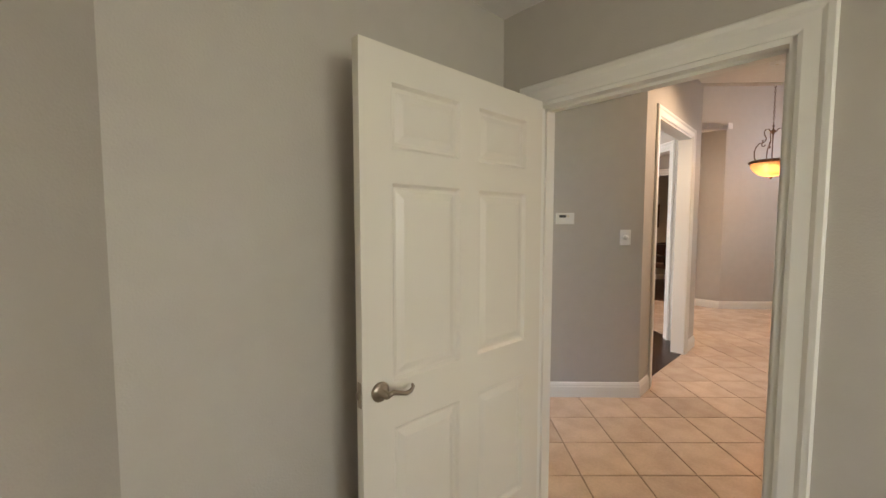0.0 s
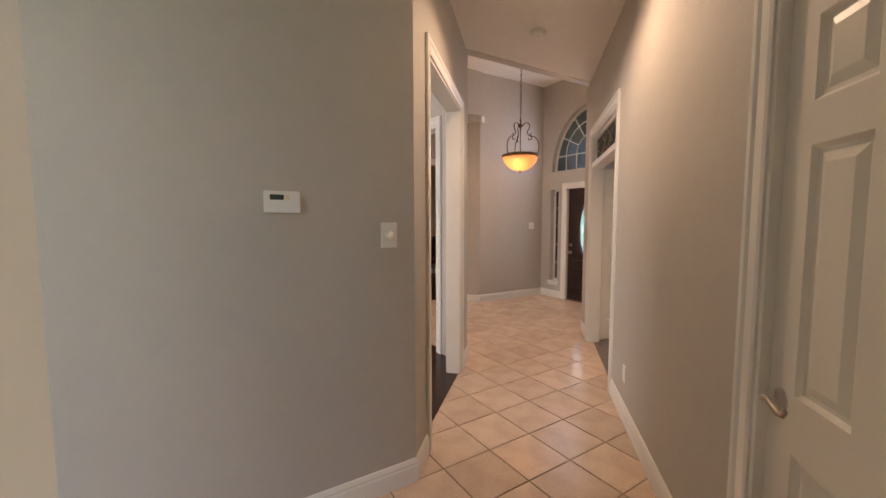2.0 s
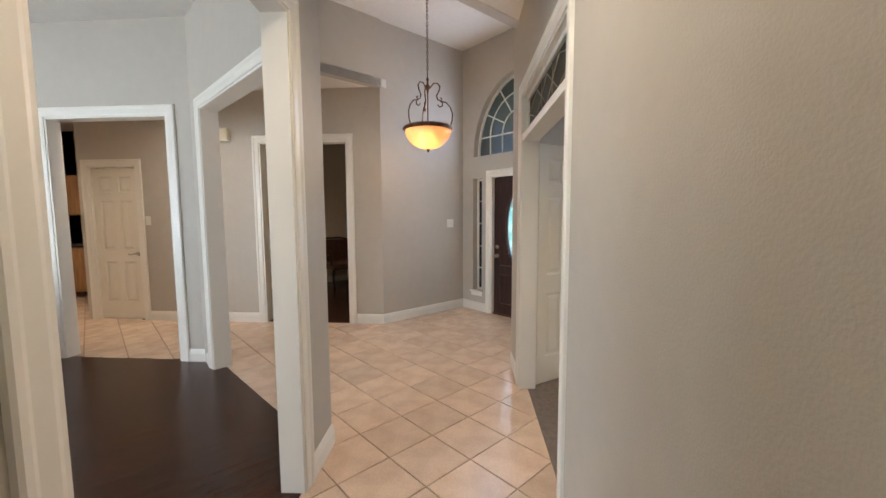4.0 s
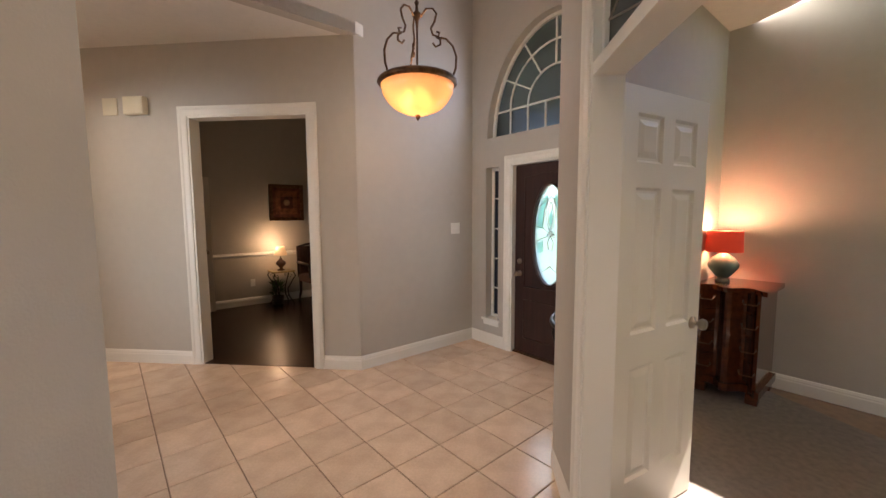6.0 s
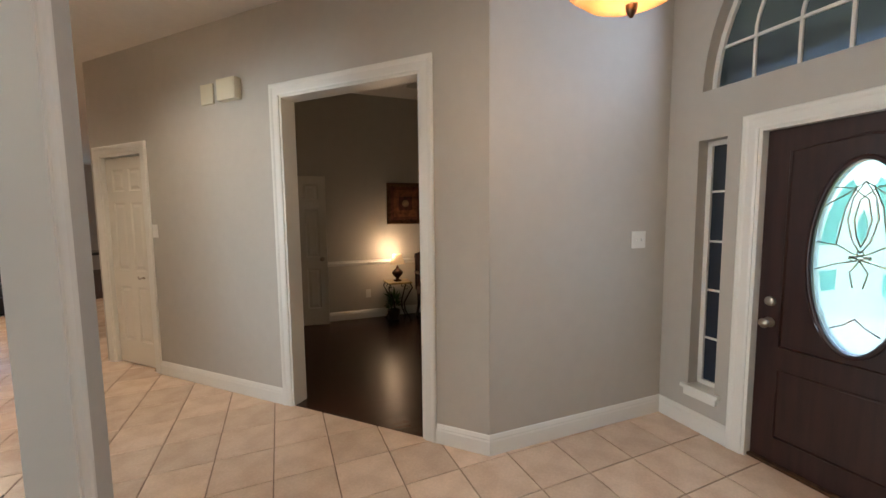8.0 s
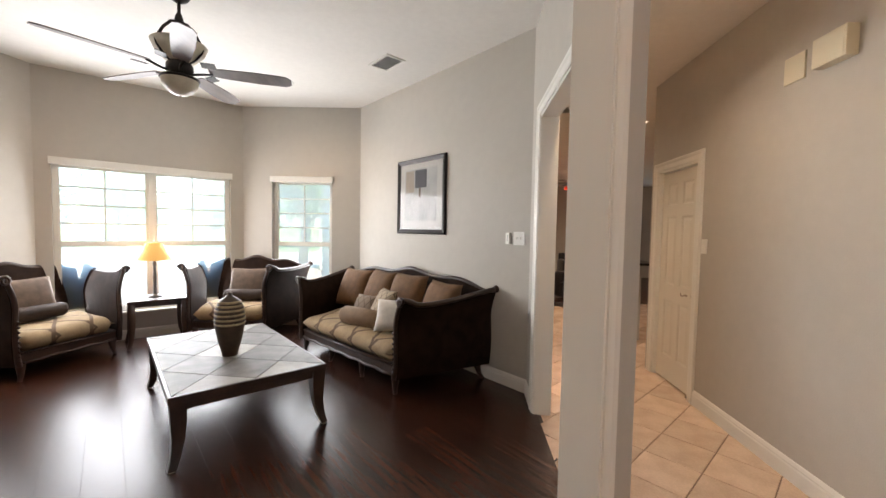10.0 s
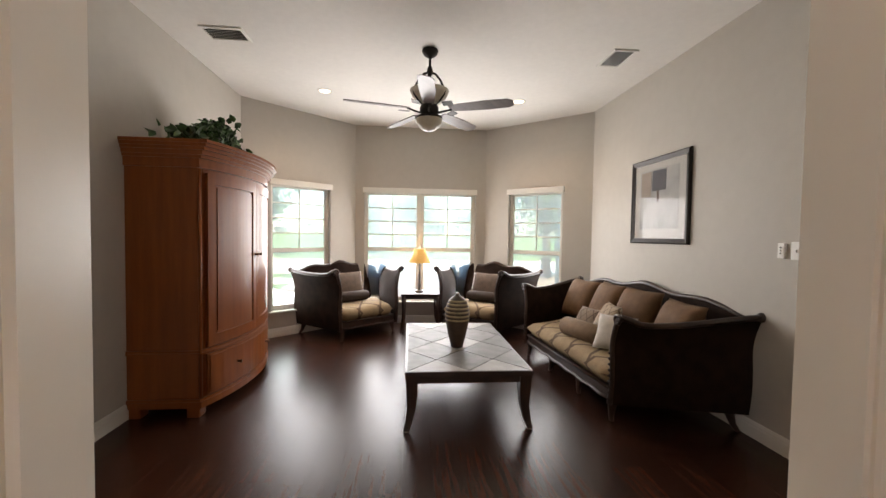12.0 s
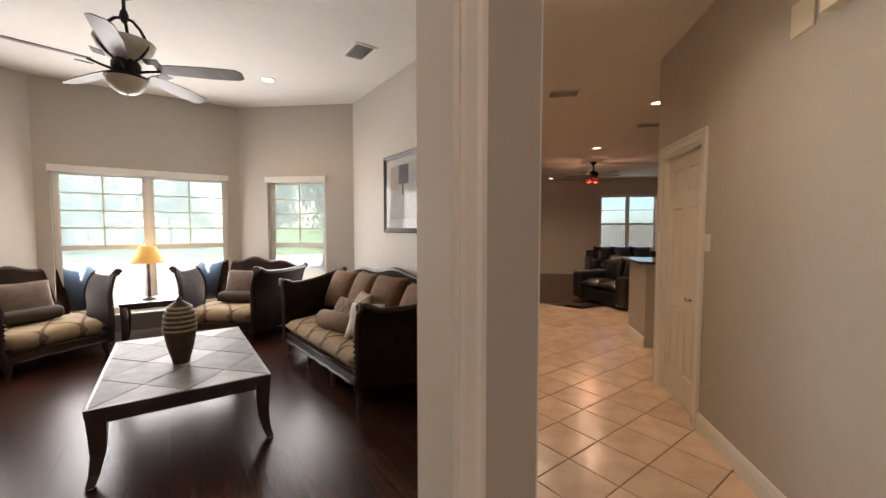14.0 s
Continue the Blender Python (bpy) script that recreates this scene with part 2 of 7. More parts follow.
VASEB = material("dark_brown_pottery", (0.06, 0.035, 0.02), 0.45, vary=0.2, scale=15, bump=0.5, bump_scale=50)
VASEL = material("tan_pottery_band", (0.42, 0.34, 0.20), 0.6, vary=0.2, scale=18, bump=0.5, bump_scale=60)
LEAF = material("dark_green_ivy_leaf", (0.06, 0.14, 0.04), 0.5, vary=0.3, scale=20, random_tint=0.5, island=True)
PETAL = material("cream_silk_petal", (0.72, 0.60, 0.54), 0.7, vary=0.1, random_tint=0.15, island=True)
# the strong haze paints daylight glare into the panes
GLASS = glass("glare_veiled_window_glass", (0.92, 1.0, 0.98), 0.0, 0.42)
TABLEGLASS = glass("clear_table_glass", (0.82, 0.92, 0.90), 0.02)
# dark tint carries the porch's shade; the next glass is its brightly lit copy
FROST_DIMMED = frosted("rippled_glass_porch_dimmed", (0.058, 0.066, 0.080), 0.75)
FROST_DAYLIT = frosted("rippled_glass_daylit", (0.62, 0.80, 0.68), 0.4)
FROSTGREEN = frosted("green_bevelled_glass", (0.58, 0.82, 0.78), 0.5)
CLEARBEVEL = frosted("clear_bevelled_glass", (0.68, 0.81, 0.84), 0.45)
GRANITE = material("dark_granite", (0.02, 0.02, 0.022), 0.12, vary=0.5, scale=60, second=(0.09, 0.08, 0.07))
GRASS = material("lawn_grass", (0.13, 0.20, 0.05), 0.9, vary=0.25, scale=2, bump=0.6, fine=0.2)
CONCRETE = material("pale_concrete", (0.50, 0.48, 0.44), 0.85, vary=0.08, scale=1.2, bump=0.3, fine=0.05)
BARK = material("tree_bark", (0.11, 0.085, 0.06), 0.9, vary=0.3, scale=8, bump=0.8, bump_scale=20)
FOLIAGE = material("tree_foliage", (0.08, 0.15, 0.035), 0.7, vary=0.3, scale=3, random_tint=0.45, island=True)
FENCEW = material("weathered_fence_board", (0.33, 0.24, 0.18), 0.85, vary=0.15, scale=5, fine=0.1)


# ---- building tools ----
def mesh_object(name, bm, mat):
    me = bpy.data.meshes.new(name)
    bm.to_mesh(me)
    bm.free()
    for m in mat if isinstance(mat, (list, tuple)) else (mat,):
        me.materials.append(m)
    return new(name, me)


def part(name, bm, mat, parent=None, label="", smooth=False):
    ob = mesh_object(name, bm, mat)
    if smooth:
        for p in ob.data.polygons:
            p.use_smooth = True
    if parent:
        ob.parent = parent
    return tagged(ob, label)


def thing(name, x, y, z=0.0, turn=0.0, label="", category="", group="", kind=""):
    ob = new(name)
    ob.matrix_world = pose(x, y, z, 0, 0, turn)
    return tagged(ob, label, category, group, kind)


def box(bm, x0, x1, y0, y1, z0, z1, bevel=0.0, m=None, mi=0):
    vs = [bm.verts.new(p) for p in itertools.product((x0, x1), (y0, y1), (z0, z1))]
    fs = [bm.faces.new([vs[i] for i in f]) for f in ((0, 1, 3, 2), (4, 6, 7, 5), (0, 4, 5, 1), (2, 3, 7, 6), (0, 2, 6, 4), (1, 5, 7, 3))]
    for f in fs:
        f.material_index = mi
    if m:
        bmesh.ops.transform(bm, matrix=m, verts=vs)
    if bevel:
        bmesh.ops.bevel(bm, geom=list({e for f in fs for e in f.edges}), offset=bevel, segments=2, affect="EDGES", profile=0.6, clamp_overlap=True)
    return bm


def prism(bm, poly, z0, z1, mi=0, m=None):
    """An upright prism over a plan outline, anticlockwise."""
    lo, hi = [bm.verts.new((x, y, z0)) for x, y in poly], [bm.verts.new((x, y, z1)) for x, y in poly]
    fs = [bm.faces.new(lo[::-1]), bm.faces.new(hi)]
    k = len(poly)
    fs += [bm.faces.new((lo[i], lo[(i + 1) % k], hi[(i + 1) % k], hi[i])) for i in range(k)]
    for f in fs:
        f.material_index = mi
    if m:
        bmesh.ops.transform(bm, matrix=m, verts=lo + hi)
    bmesh.ops.recalc_face_normals(bm, faces=fs)
    return bm


def lathe(bm, profile, segs=32, m=None, mi=0, close=False):
    """A turned shape from (radius, height) pairs."""
    rings = [[bm.verts.new((max(r, 0.0005) * math.cos(a), max(r, 0.0005) * math.sin(a), z)) for a in (2 * math.pi * i / segs for i in range(segs))] for r, z in profile]
    fs = [bm.faces.new((a[i], a[(i + 1) % segs], b[(i + 1) % segs], b[i])) for a, b in zip(rings, rings[1:]) for i in range(segs)]
    if close:
        fs += [bm.faces.new(rings[0][::-1]), bm.faces.new(rings[-1])]
    for f in fs:
        f.material_index = mi
        f.smooth = True
    if m:
        bmesh.ops.transform(bm, matrix=m, verts=[v for r in rings for v in r])
    return bm


def tube(bm, pts, radius, segs=8, mi=0, m=None):
    """A bar along points; radius may be one number or one a point."""
    pts = [Vector(p) for p in pts]
    rad = radius if isinstance(radius, (list, tuple)) else [radius] * len(pts)
    rings, up = [], None
    for i, p in enumerate(pts):
        d = (pts[min(i + 1, len(pts) - 1)] - pts[max(i - 1, 0)]).normalized()
        side = d.orthogonal().normalized() if up is None else (up - d * up.dot(d)).normalized()
        up = side
        other = d.cross(side)
        rings.append([bm.verts.new(p + rad[i] * (side * math.cos(a) + other * math.sin(a))) for a in (2 * math.pi * k / segs for k in range(segs))])
    fs = [bm.faces.new((a[k], a[(k + 1) % segs], b[(k + 1) % segs], b[k])) for a, b in zip(rings, rings[1:]) for k in range(segs)]
    fs += [bm.faces.new(rings[0][::-1]), bm.faces.new(rings[-1])]
    for f in fs:
        f.material_index = mi
        f.smooth = True
    if m:
        bmesh.ops.transform(bm, matrix=m, verts=[v for r in rings for v in r])
    return bm


def pillow(bm, w, d, h, m=None, n=10, puff=0.5):
    """A stuffed cushion, w by d and h thick in the middle, centred."""
    grid = {}
    for s in (1, -1):
        for i in range(n + 1):
            for j in range(n + 1):
                a, b = 2 * i / n - 1, 2 * j / n - 1
                edge = i in (0, n) or j in (0, n)
                if edge and s < 0:
                    grid[s, i, j] = grid[1, i, j]
                    continue
                k = ((1 - abs(a) ** 3) * (1 - abs(b) ** 3)) ** puff
                shrink = 1 - 0.06 * (1 - abs(a)) * abs(b) - 0.06 * (1 - abs(b)) * abs(a)
                grid[s, i, j] = bm.verts.new((a * w / 2 * shrink, b * d / 2 * shrink, s * h / 2 * k))
    fs = []
    for s in (1, -1):
        for i in range(n):
            for j in range(n):
                q = [grid[s, i, j], grid[s, i + 1, j], grid[s, i + 1, j + 1], grid[s, i, j + 1]]
                fs.append(bm.faces.new(q if s > 0 else q[::-1]))
    for f in fs:
        f.smooth = True
    if m:
        bmesh.ops.transform(bm, matrix=m, verts=list({v for f in fs for v in f.verts}))
    return bm


def along(a, b):
    """The pose that runs from a along x towards b, with y to its left."""
    return pose(a[0], a[1], 0, 0, 0, math.degrees(math.atan2(b[1] - a[1], b[0] - a[0])))


def wall(name, a, b, thick, z1, openings=(), z0=0.0, mat=None, label="greige painted drywall"):
    """A wall from a to b, its shown face on the line, its body to the left; openings are (from, to, bottom, top)."""
    m, length, bm = along(a, b), math.hypot(b[0] - a[0], b[1] - a[1]), bmesh.new()
    xs = sorted({0, length, *[x for o in openings for x in o[:2]]})
    for x0, x1 in zip(xs, xs[1:]):
        holes = sorted((o[2], o[3]) for o in openings if o[0] <= x0 + 1e-6 and o[1] >= x1 - 1e-6)
        z = z0
        for lo, hi in holes + [(z1, z1)]:
            if lo - z > 1e-4:
                box(bm, x0, x1, 0, thick, z, lo)
            z = max(z, hi)
    bmesh.ops.remove_doubles(bm, verts=bm.verts, dist=1e-5)
    bmesh.ops.transform(bm, matrix=m, verts=bm.verts)
    ob = mesh_object(name, bm, mat or PAINT)
    return tagged(ob, label, "wall", "", "structure")


BASE = ((0, 0), (0.016, 0), (0.016, 0.085), (0.012, 0.097), (0.013, 0.104), (0.006, 0.122), (0, 0.128))


def moulding(name, pts, profile=BASE, mat=None, label="white painted baseboard", z=0.0, cat="baseboard"):
    """A strip of that profile (out from the wall, up) along plan points; the wall lies to the right of the way."""
    bm, rings = bmesh.new(), []
    pts = [Vector(p) for p in pts]
    for i, p in enumerate(pts):
        d0 = (p - pts[i - 1]).normalized() if i else (pts[1] - p).normalized()
        d1 = (pts[i + 1] - p).normalized() if i < len(pts) - 1 else d0
        n = (d0 + d1).normalized()
        n = Vector((-n.y, n.x)) / max(0.35, n.dot(d1))
        rings.append([bm.verts.new((*(p + n * o), z + h)) for o, h in profile])
    k = len(profile)
    for r, s in zip(rings, rings[1:]):
        for i in range(k):
            bm.faces.new((r[i], r[(i + 1) % k], s[(i + 1) % k], s[i]))
    bm.faces.new(rings[0])
    bm.faces.new(rings[-1][::-1])
    bmesh.ops.recalc_face_normals(bm, faces=bm.faces)
    return tagged(mesh_object(name, bm, mat or TRIM), label, cat, "", "structure")


CAS = ((0, 0.0), (0.010, 0.0), (0.014, 0.012), (0.014, 0.05), (0.020, 0.062), (0.022, 0.078), (0.016, 0.085), (0, 0.085))


def casing(bm, x0, x1, z1, m, z0=0.0, w=0.085, sill=False):
    """A door casing round the opening x0..x1, up to z1, on the side y < 0 of the wall's line."""
    k = w / 0.085
    path = [(x0, z0, -1, 0), (x0, z1, -1, 1), (x1, z1, 1, 1), (x1, z0, 1, 0)]
    if sill:
        path = [(x0, z0, -1, -1), (x0, z1, -1, 1), (x1, z1, 1, 1), (x1, z0, 1, -1), (x0, z0, -1, -1)]
    rings = [[bm.verts.new(m @ Vector((x + sx * o * k, -h, z + sz * o * k))) for h, o in CAS] for x, z, sx, sz in path]
    n = len(CAS)
    fs = []
    for r, s in zip(rings, rings[1:]):
        fs += [bm.faces.new((r[i], s[i], s[(i + 1) % n], r[(i + 1) % n])) for i in range(n)]
    fs += [bm.faces.new(rings[0]), bm.faces.new(rings[-1][::-1])] if not sill else []
    bmesh.ops.recalc_face_normals(bm, faces=fs)


def opening_trim(name, a, b, x0, x1, z1, thick, both=True, label="white painted door casing and jamb", stop=False, w=0.085):
    """The casing on both faces and the jamb lining of an opening in the wall that runs from a to b."""
    m, bm = along(a, b), bmesh.new()
    casing(bm, x0, x1, z1, m, w=w)
    if both:
        casing(bm, -x1, -x0, z1, m @ pose(0, thick, 0, 0, 0, 180), w=w)
    t = 0.018
    for bx in ((x0, x0 + t, 0, z1), (x1 - t, x1, 0, z1), (x0 + t, x1 - t, z1 - t, z1)):
        box(bm, bx[0], bx[1], -0.002, thick + 0.002, bx[2], bx[3], m=m)
    if stop:
        for bx in ((x0 + t, x0 + t + 0.012, 0, z1 - t), (x1 - t - 0.012, x1 - t, 0, z1 - t), (x0 + t, x1 - t, z1 - t - 0.012, z1 - t)):
            box(bm, bx[0], bx[1], 0.045, 0.08, bx[2], bx[3], m=m)
    return tagged(mesh_object(name, bm, TRIM), label, "door frame", "", "structure")


def raised_panel(bm, x0, x1, z0, z1, y, s):
    """A recessed moulding with a raised field on a door's face at y; s is the way out of it."""
    loops = [(0, 0), (0.011, -0.012), (0.022, -0.013), (0.048, -0.003), (0.052, -0.003)]
    rings = []
    for o, h in loops:
        rings.append([bm.verts.new((x, y + s * h, z)) for x, z in ((x0 + o, z0 + o), (x1 - o, z0 + o), (x1 - o, z1 - o), (x0 + o, z1 - o))])
    fs = [bm.faces.new((r[i], r[(i + 1) % 4], q[(i + 1) % 4], q[i])) for r, q in zip(rings, rings[1:]) for i in range(4)]
    fs.append(bm.faces.new(rings[-1]))
    if s > 0:
        for f in fs:
            f.normal_flip()


def door_leaf(w, h, cols=2, thick=0.035):
    """A six-panel door leaf from x = 0 to w, y = 0 to thick."""
    bm = bmesh.new()
    st = 0.115 if cols == 2 and w > 0.66 else 0.095
    mid = 0.10 if w > 0.66 else 0.085
    pw = (w - 2 * st - mid) / 2
    xs = [0, st, st + pw, st + pw + mid, w - st, w]
    k = h / 2.03
    zs = [0, 0.23 * k, 0.78 * k, 0.94 * k, 1.60 * k, 1.71 * k, 1.92 * k, h]
    for y, s in ((0, -1), (thick, 1)):
        for i, j in itertools.product(range(5), range(7)):
            x0, x1, z0, z1 = xs[i], xs[i + 1], zs[j], zs[j + 1]
            if i in (1, 3) and j in (1, 3, 5):
                raised_panel(bm, x0, x1, z0, z1, y, s)
            else:
                f = bm.faces.new([bm.verts.new((x, y, z)) for x, z in ((x0, z0), (x1, z0), (x1, z1), (x0, z1))])
                if s > 0:
                    f.normal_flip()
    for q in (((0, 0), (0, thick)), ((w, thick), (w, 0))):
        bm.faces.new([bm.verts.new((q[0][0], q[0][1], z)) for z in (0, h)] + [bm.verts.new((q[1][0], q[1][1], z)) for z in (h, 0)])
    for z, f in ((0, 1), (h, -1)):
        bm.faces.new([bm.verts.new(p) for p in ((0, 0, z), (0, thick, z), (w, thick, z), (w, 0, z))][::f])
    bmesh.ops.remove_doubles(bm, verts=bm.verts, dist=1e-5)
    bmesh.ops.recalc_face_normals(bm, faces=bm.faces)
    return bm


def lever_handle(parent, x, z, thick=0.035, way=-1, mat=None):
    """Round plates and curved levers on both faces of a door."""
    h = part("door_handle", bmesh.new(), mat or NICKEL, parent, "brushed nickel scroll lever handle")
    for y, s in ((0, -1), (thick, 1)):
        bm = bmesh.new()
        lathe(bm, [(0.001, 0), (0.032, 0), (0.033, 0.005), (0.027, 0.011), (0.012, 0.014), (0.011, 0.045), (0.001, 0.047)], 20, m=pose(x, y, z, 90 * -s * -1 if s < 0 else -90, 0, 0))
        part("rose", bm, mat or NICKEL, h)
        bm = bmesh.new()
        pts = [(x + way * d, y + s * 0.045, z + e) for d, e in ((0, 0), (0.02, 0.006), (0.045, -0.003), (0.07, -0.012), (0.09, -0.008), (0.1, 0.004), (0.094, 0.012))]
        tube(bm, pts, [0.009, 0.0085, 0.008, 0.0075, 0.007, 0.006, 0.005], 8)
        part("lever", bm, mat or NICKEL, h)
    return h


def knob_handle(parent, x, z, thick=0.035):
    h = part("door_knob", bmesh.new(), NICKEL, parent, "brushed nickel round knob")
    for y, s in ((0, -1), (thick, 1)):
        bm = bmesh.new()
        lathe(bm, [(0.001, 0), (0.032, 0), (0.03, 0.008), (0.012, 0.012), (0.011, 0.03), (0.022, 0.036), (0.029, 0.05), (0.024, 0.062), (0.001, 0.066)], 20, m=pose(x, y, z, 90 if s < 0 else -90, 0, 0))
        part("knob", bm, NICKEL, h)
    return h


def hinges(parent, x, thick, heights=(0.2, 1.0, 1.8), front=False):
    for z in heights:
        bm = bmesh.new()
        y = -0.004 if front else thick + 0.004
        tube(bm, [(x, y, z - 0.045), (x, y, z + 0.045)], 0.006, 8)
        box(bm, x - 0.03, x + 0.03, min(y, thick - 0.001), max(y, 0.001) if front else thick + 0.002, z - 0.044, z + 0.044)
        part("hinge", bm, NICKEL, parent)


def panel_door(name, x, y, turn, w, h, label, handle="lever", handle_x=None, way=-1, z=0.012, hinge_x=0.0, front=False):
    ob = thing(name, x, y, z, turn, label, "door", "six-panel doors")
    part("leaf", door_leaf(w, h), DOORP, ob)
    hx = w - 0.065 if handle_x is None else handle_x
    (lever_handle(ob, hx, 0.90, way=way) if handle == "lever" else knob_handle(ob, hx, 0.90))
    hinges(ob, hinge_x, 0.035, front=front)
    return ob


# ---- large structure ----
def slab(name, poly, z0, z1, mat, label, cat):
    return tagged(mesh_object(name, prism(bmesh.new(), poly, z0, z1), mat), label, cat, "", "structure")


H, LH, FH = 3.02, 3.23, 3.82
LIVING = [uv(3.48, 1.67), (3.56, 1.36), (5.11, 1.30), uv(4.87, -2.80), uv(6.60, -2.80), (6.87, 3.22), (6.87, 4.46), uv(8.24, -1.48), uv(8.24, 1.67), uv(6.94, 2.83), uv(4.79, 2.83)]
slab("floor", [(-1, -3.5), (13.2, -3.5), (13.2, 15.2), (-3.2, 15.2), (-3.2, 2), (-1, 2)], -0.12, -0.008, GROUT, "brown grouted floor bed", "floor")
slab("floor_living", [uv(3.40, 1.67), uv(3.40, -1.5), (3.56, 1.30), (5.11, 1.30), uv(4.87, -2.80), uv(6.60, -2.80), uv(6.83, -2.80), (6.87, 3.22), (6.87, 4.46), (6.88, 4.85), uv(8.30, 1.67), uv(6.94, 2.9), uv(4.79, 2.9)], -0.0079, -0.0004, SUBFLOOR, "dark wood floor in the living room", "floor")
slab("floor_dining", [(8.29, 1.5), uv(7.0, -7.0), uv(10.6, -7.0), uv(10.6, -3.3), (9.8, 5.1), (8.29, 5.1)], -0.0079, -0.0004, SUBFLOOR, "dark wood floor in the dining room", "floor")
slab("floor_family", [(3.0, 9.6), (7.5, 9.45), (8.16, 9.0), (9.45, 10.25), (13, 10.25), (13, 15), (3.0, 15)], -0.0079, -0.0004, SUBFLOOR, "dark wood floor in the family room", "floor")
slab("floor_office", [(2.1, -0.08), (6.85, -0.08), uv(4.82, -4.95), uv(4.82, -7.3), (3.9, -3.4), (2.1, -3.4)], -0.0079, 0.002, CARPET, "grey brown office carpet", "floor")
slab("floor_bedroom", [(-0.9, -3.2), (1.96, -3.2), (1.96, 1.3), (0.3, 1.3), (-0.9, 0.2)], -0.0079, 0.002, CARPET, "grey brown bedroom carpet", "floor")
slab("ceiling_hall", [(1.95, -0.09), (6.88, -0.09), uv(4.84, -4.85), uv(4.84, -3.0), (5.2, 1.30), (3.53, 1.30), (0.62, 4.30), (-1.4, 4.0), (1.95, 1.35)], H, H + 0.1, CEIL, "textured hall ceiling", "ceiling")
slab("ceiling_passage", [uv(6.87, -2.95), uv(6.87, -4.74), (8.32, 1.45), (8.32, 5.6), (13.2, 5.6), (13.2, 14.9), (3.5, 14.9), (3.5, 8.2), (6.97, 4.85), (6.87, 4.7), (6.87, 2.9)], H, H + 0.1, CEIL, "textured passage and family room ceiling", "ceiling")
slab("ceiling_foyer", [uv(4.78, -6.3), uv(7.0, -6.3), uv(7.0, -2.76), uv(4.78, -2.76)], FH, FH + 0.1, CEIL, "raised foyer ceiling", "ceiling")
slab("ceiling_living", [uv(3.40, 1.7), uv(3.40, -1.3), (3.56, 1.30), (5.25, 1.30), (6.93, 2.95), (6.93, 4.8), uv(8.30, 1.7), uv(6.97, 2.95), uv(4.76, 2.95)], LH, LH + 0.1, CEIL, "living room ceiling", "ceiling")
slab("ceiling_dining", [(8.36, 1.5), uv(7.02, -7.0), uv(10.6, -7.0), uv(10.6, -3.3), (9.8, 5.1), (8.36, 5.1)], 3.17, 3.27, CEIL, "dining room ceiling", "ceiling")
slab("ceiling_office", [(2.1, -0.14), (6.86, -0.14), uv(4.86, -4.99), uv(4.86, -7.3), (3.9, -3.4), (2.1, -3.4)], 3.0, 3.1, CEIL, "office ceiling", "ceiling")
slab("ceiling_bedroom", [(-0.9, -3.2), (1.9, -3.2), (1.9, 1.22), (0.36, 1.22), (-0.9, 0.0)], 2.45, 2.55, CEIL, "bedroom ceiling", "ceiling")

# unseen cover, added to stop sun leaking in between walls and ceilings
slab("roof", [(-1.3, -4.7), (6.2, -4.7), uv(4.9, -7.4), uv(7.0, -7.1), uv(10.8, -7.1), (13.4, 2.6), (13.4, 15.1), (3.4, 15.1), (3.4, 8.4), uv(8.45, 1.9), uv(7.0, 3.1), uv(4.75, 3.1), uv(3.35, 1.85), (0.5, 4.4), (-1.5, 4.2)], 3.96, 4.06, CEIL, "unseen flat slab added over the house to block stray sun", "roof")

# bedroom
wall("wall_bedroom_door", (1.885, 1.35), (1.885, -3.1), 0.13, H, [(0.325, 1.222, 0, 2.0)])
wall("wall_bedroom_back", (0.36, 1.22), (1.90, 1.22), 0.12, H)
wall("wall_bedroom_corner", (-0.80, 0.06), (0.36, 1.22), 0.12, H)
wall("wall_bedroom_west", (-0.80, -3.0), (-0.80, 0.06), 0.12, 2.6)
wall("wall_bedroom_south", (2.03, -3.0), (-0.80, -3.0), 0.15, 2.6, [(1.0, 2.6, 0.85, 2.15)])
opening_trim("door_frame_bedroom", (1.885, 1.35), (1.885, -3.1), 0.325, 1.222, 2.0, 0.13, stop=True)

# hall
wall("wall_hall_south", (6.97, 0.0), (2.03, -0.12), 0.12, H, [(0.55, 1.85, 0, 2.33), (3.913, 4.633, 0, 2.04)])
wall("wall_foyer_south", uv(4.92, -6.17), uv(4.92, -4.935), 0.12, FH)
wall("wall_foyer_east", uv(6.90, -4.74), uv(6.90, -6.17), 0.12, FH)
wall("wall_dining", (8.225, 5.70), (8.225, 1.53), 0.13, H, [(0.15, 0.84, 0, 2.10), (2.565, 3.728, 0, 2.37)])
wall("wall_living_hall", (3.655, 1.1673), (5.56, 1.247), 0.12, LH, [(0.325, 1.485, 0, 2.37)])
slab("wall_corner", [uv(3.409, -1.69), (3.655, 1.1673), (3.74, 1.28), uv(3.51, -1.60)], 0, H, PAINT, "greige painted corner of the hall", "wall")
wall("wall_living_foyer", uv(4.81, -3.038), uv(6.973, -2.842), 0.14, FH, [(0.311, 1.848, 0, 2.37)])
wall("wall_living_passage", (6.94, 2.921), (6.94, 4.89), 0.13, LH, [(0.299, 1.539, 0, 2.37)])
wall("wall_foyer_upper_east", uv(6.87, -2.87), uv(6.87, -4.74), 0.10, FH, z0=H - 0.004)
wall("wall_foyer_upper_west", uv(4.84, -4.87), uv(4.84, -2.95), 0.10, FH, z0=H - 0.004)
wall("wall_living_armoire", uv(3.528, -1.70), uv(3.48, 1.67), 0.12, LH)
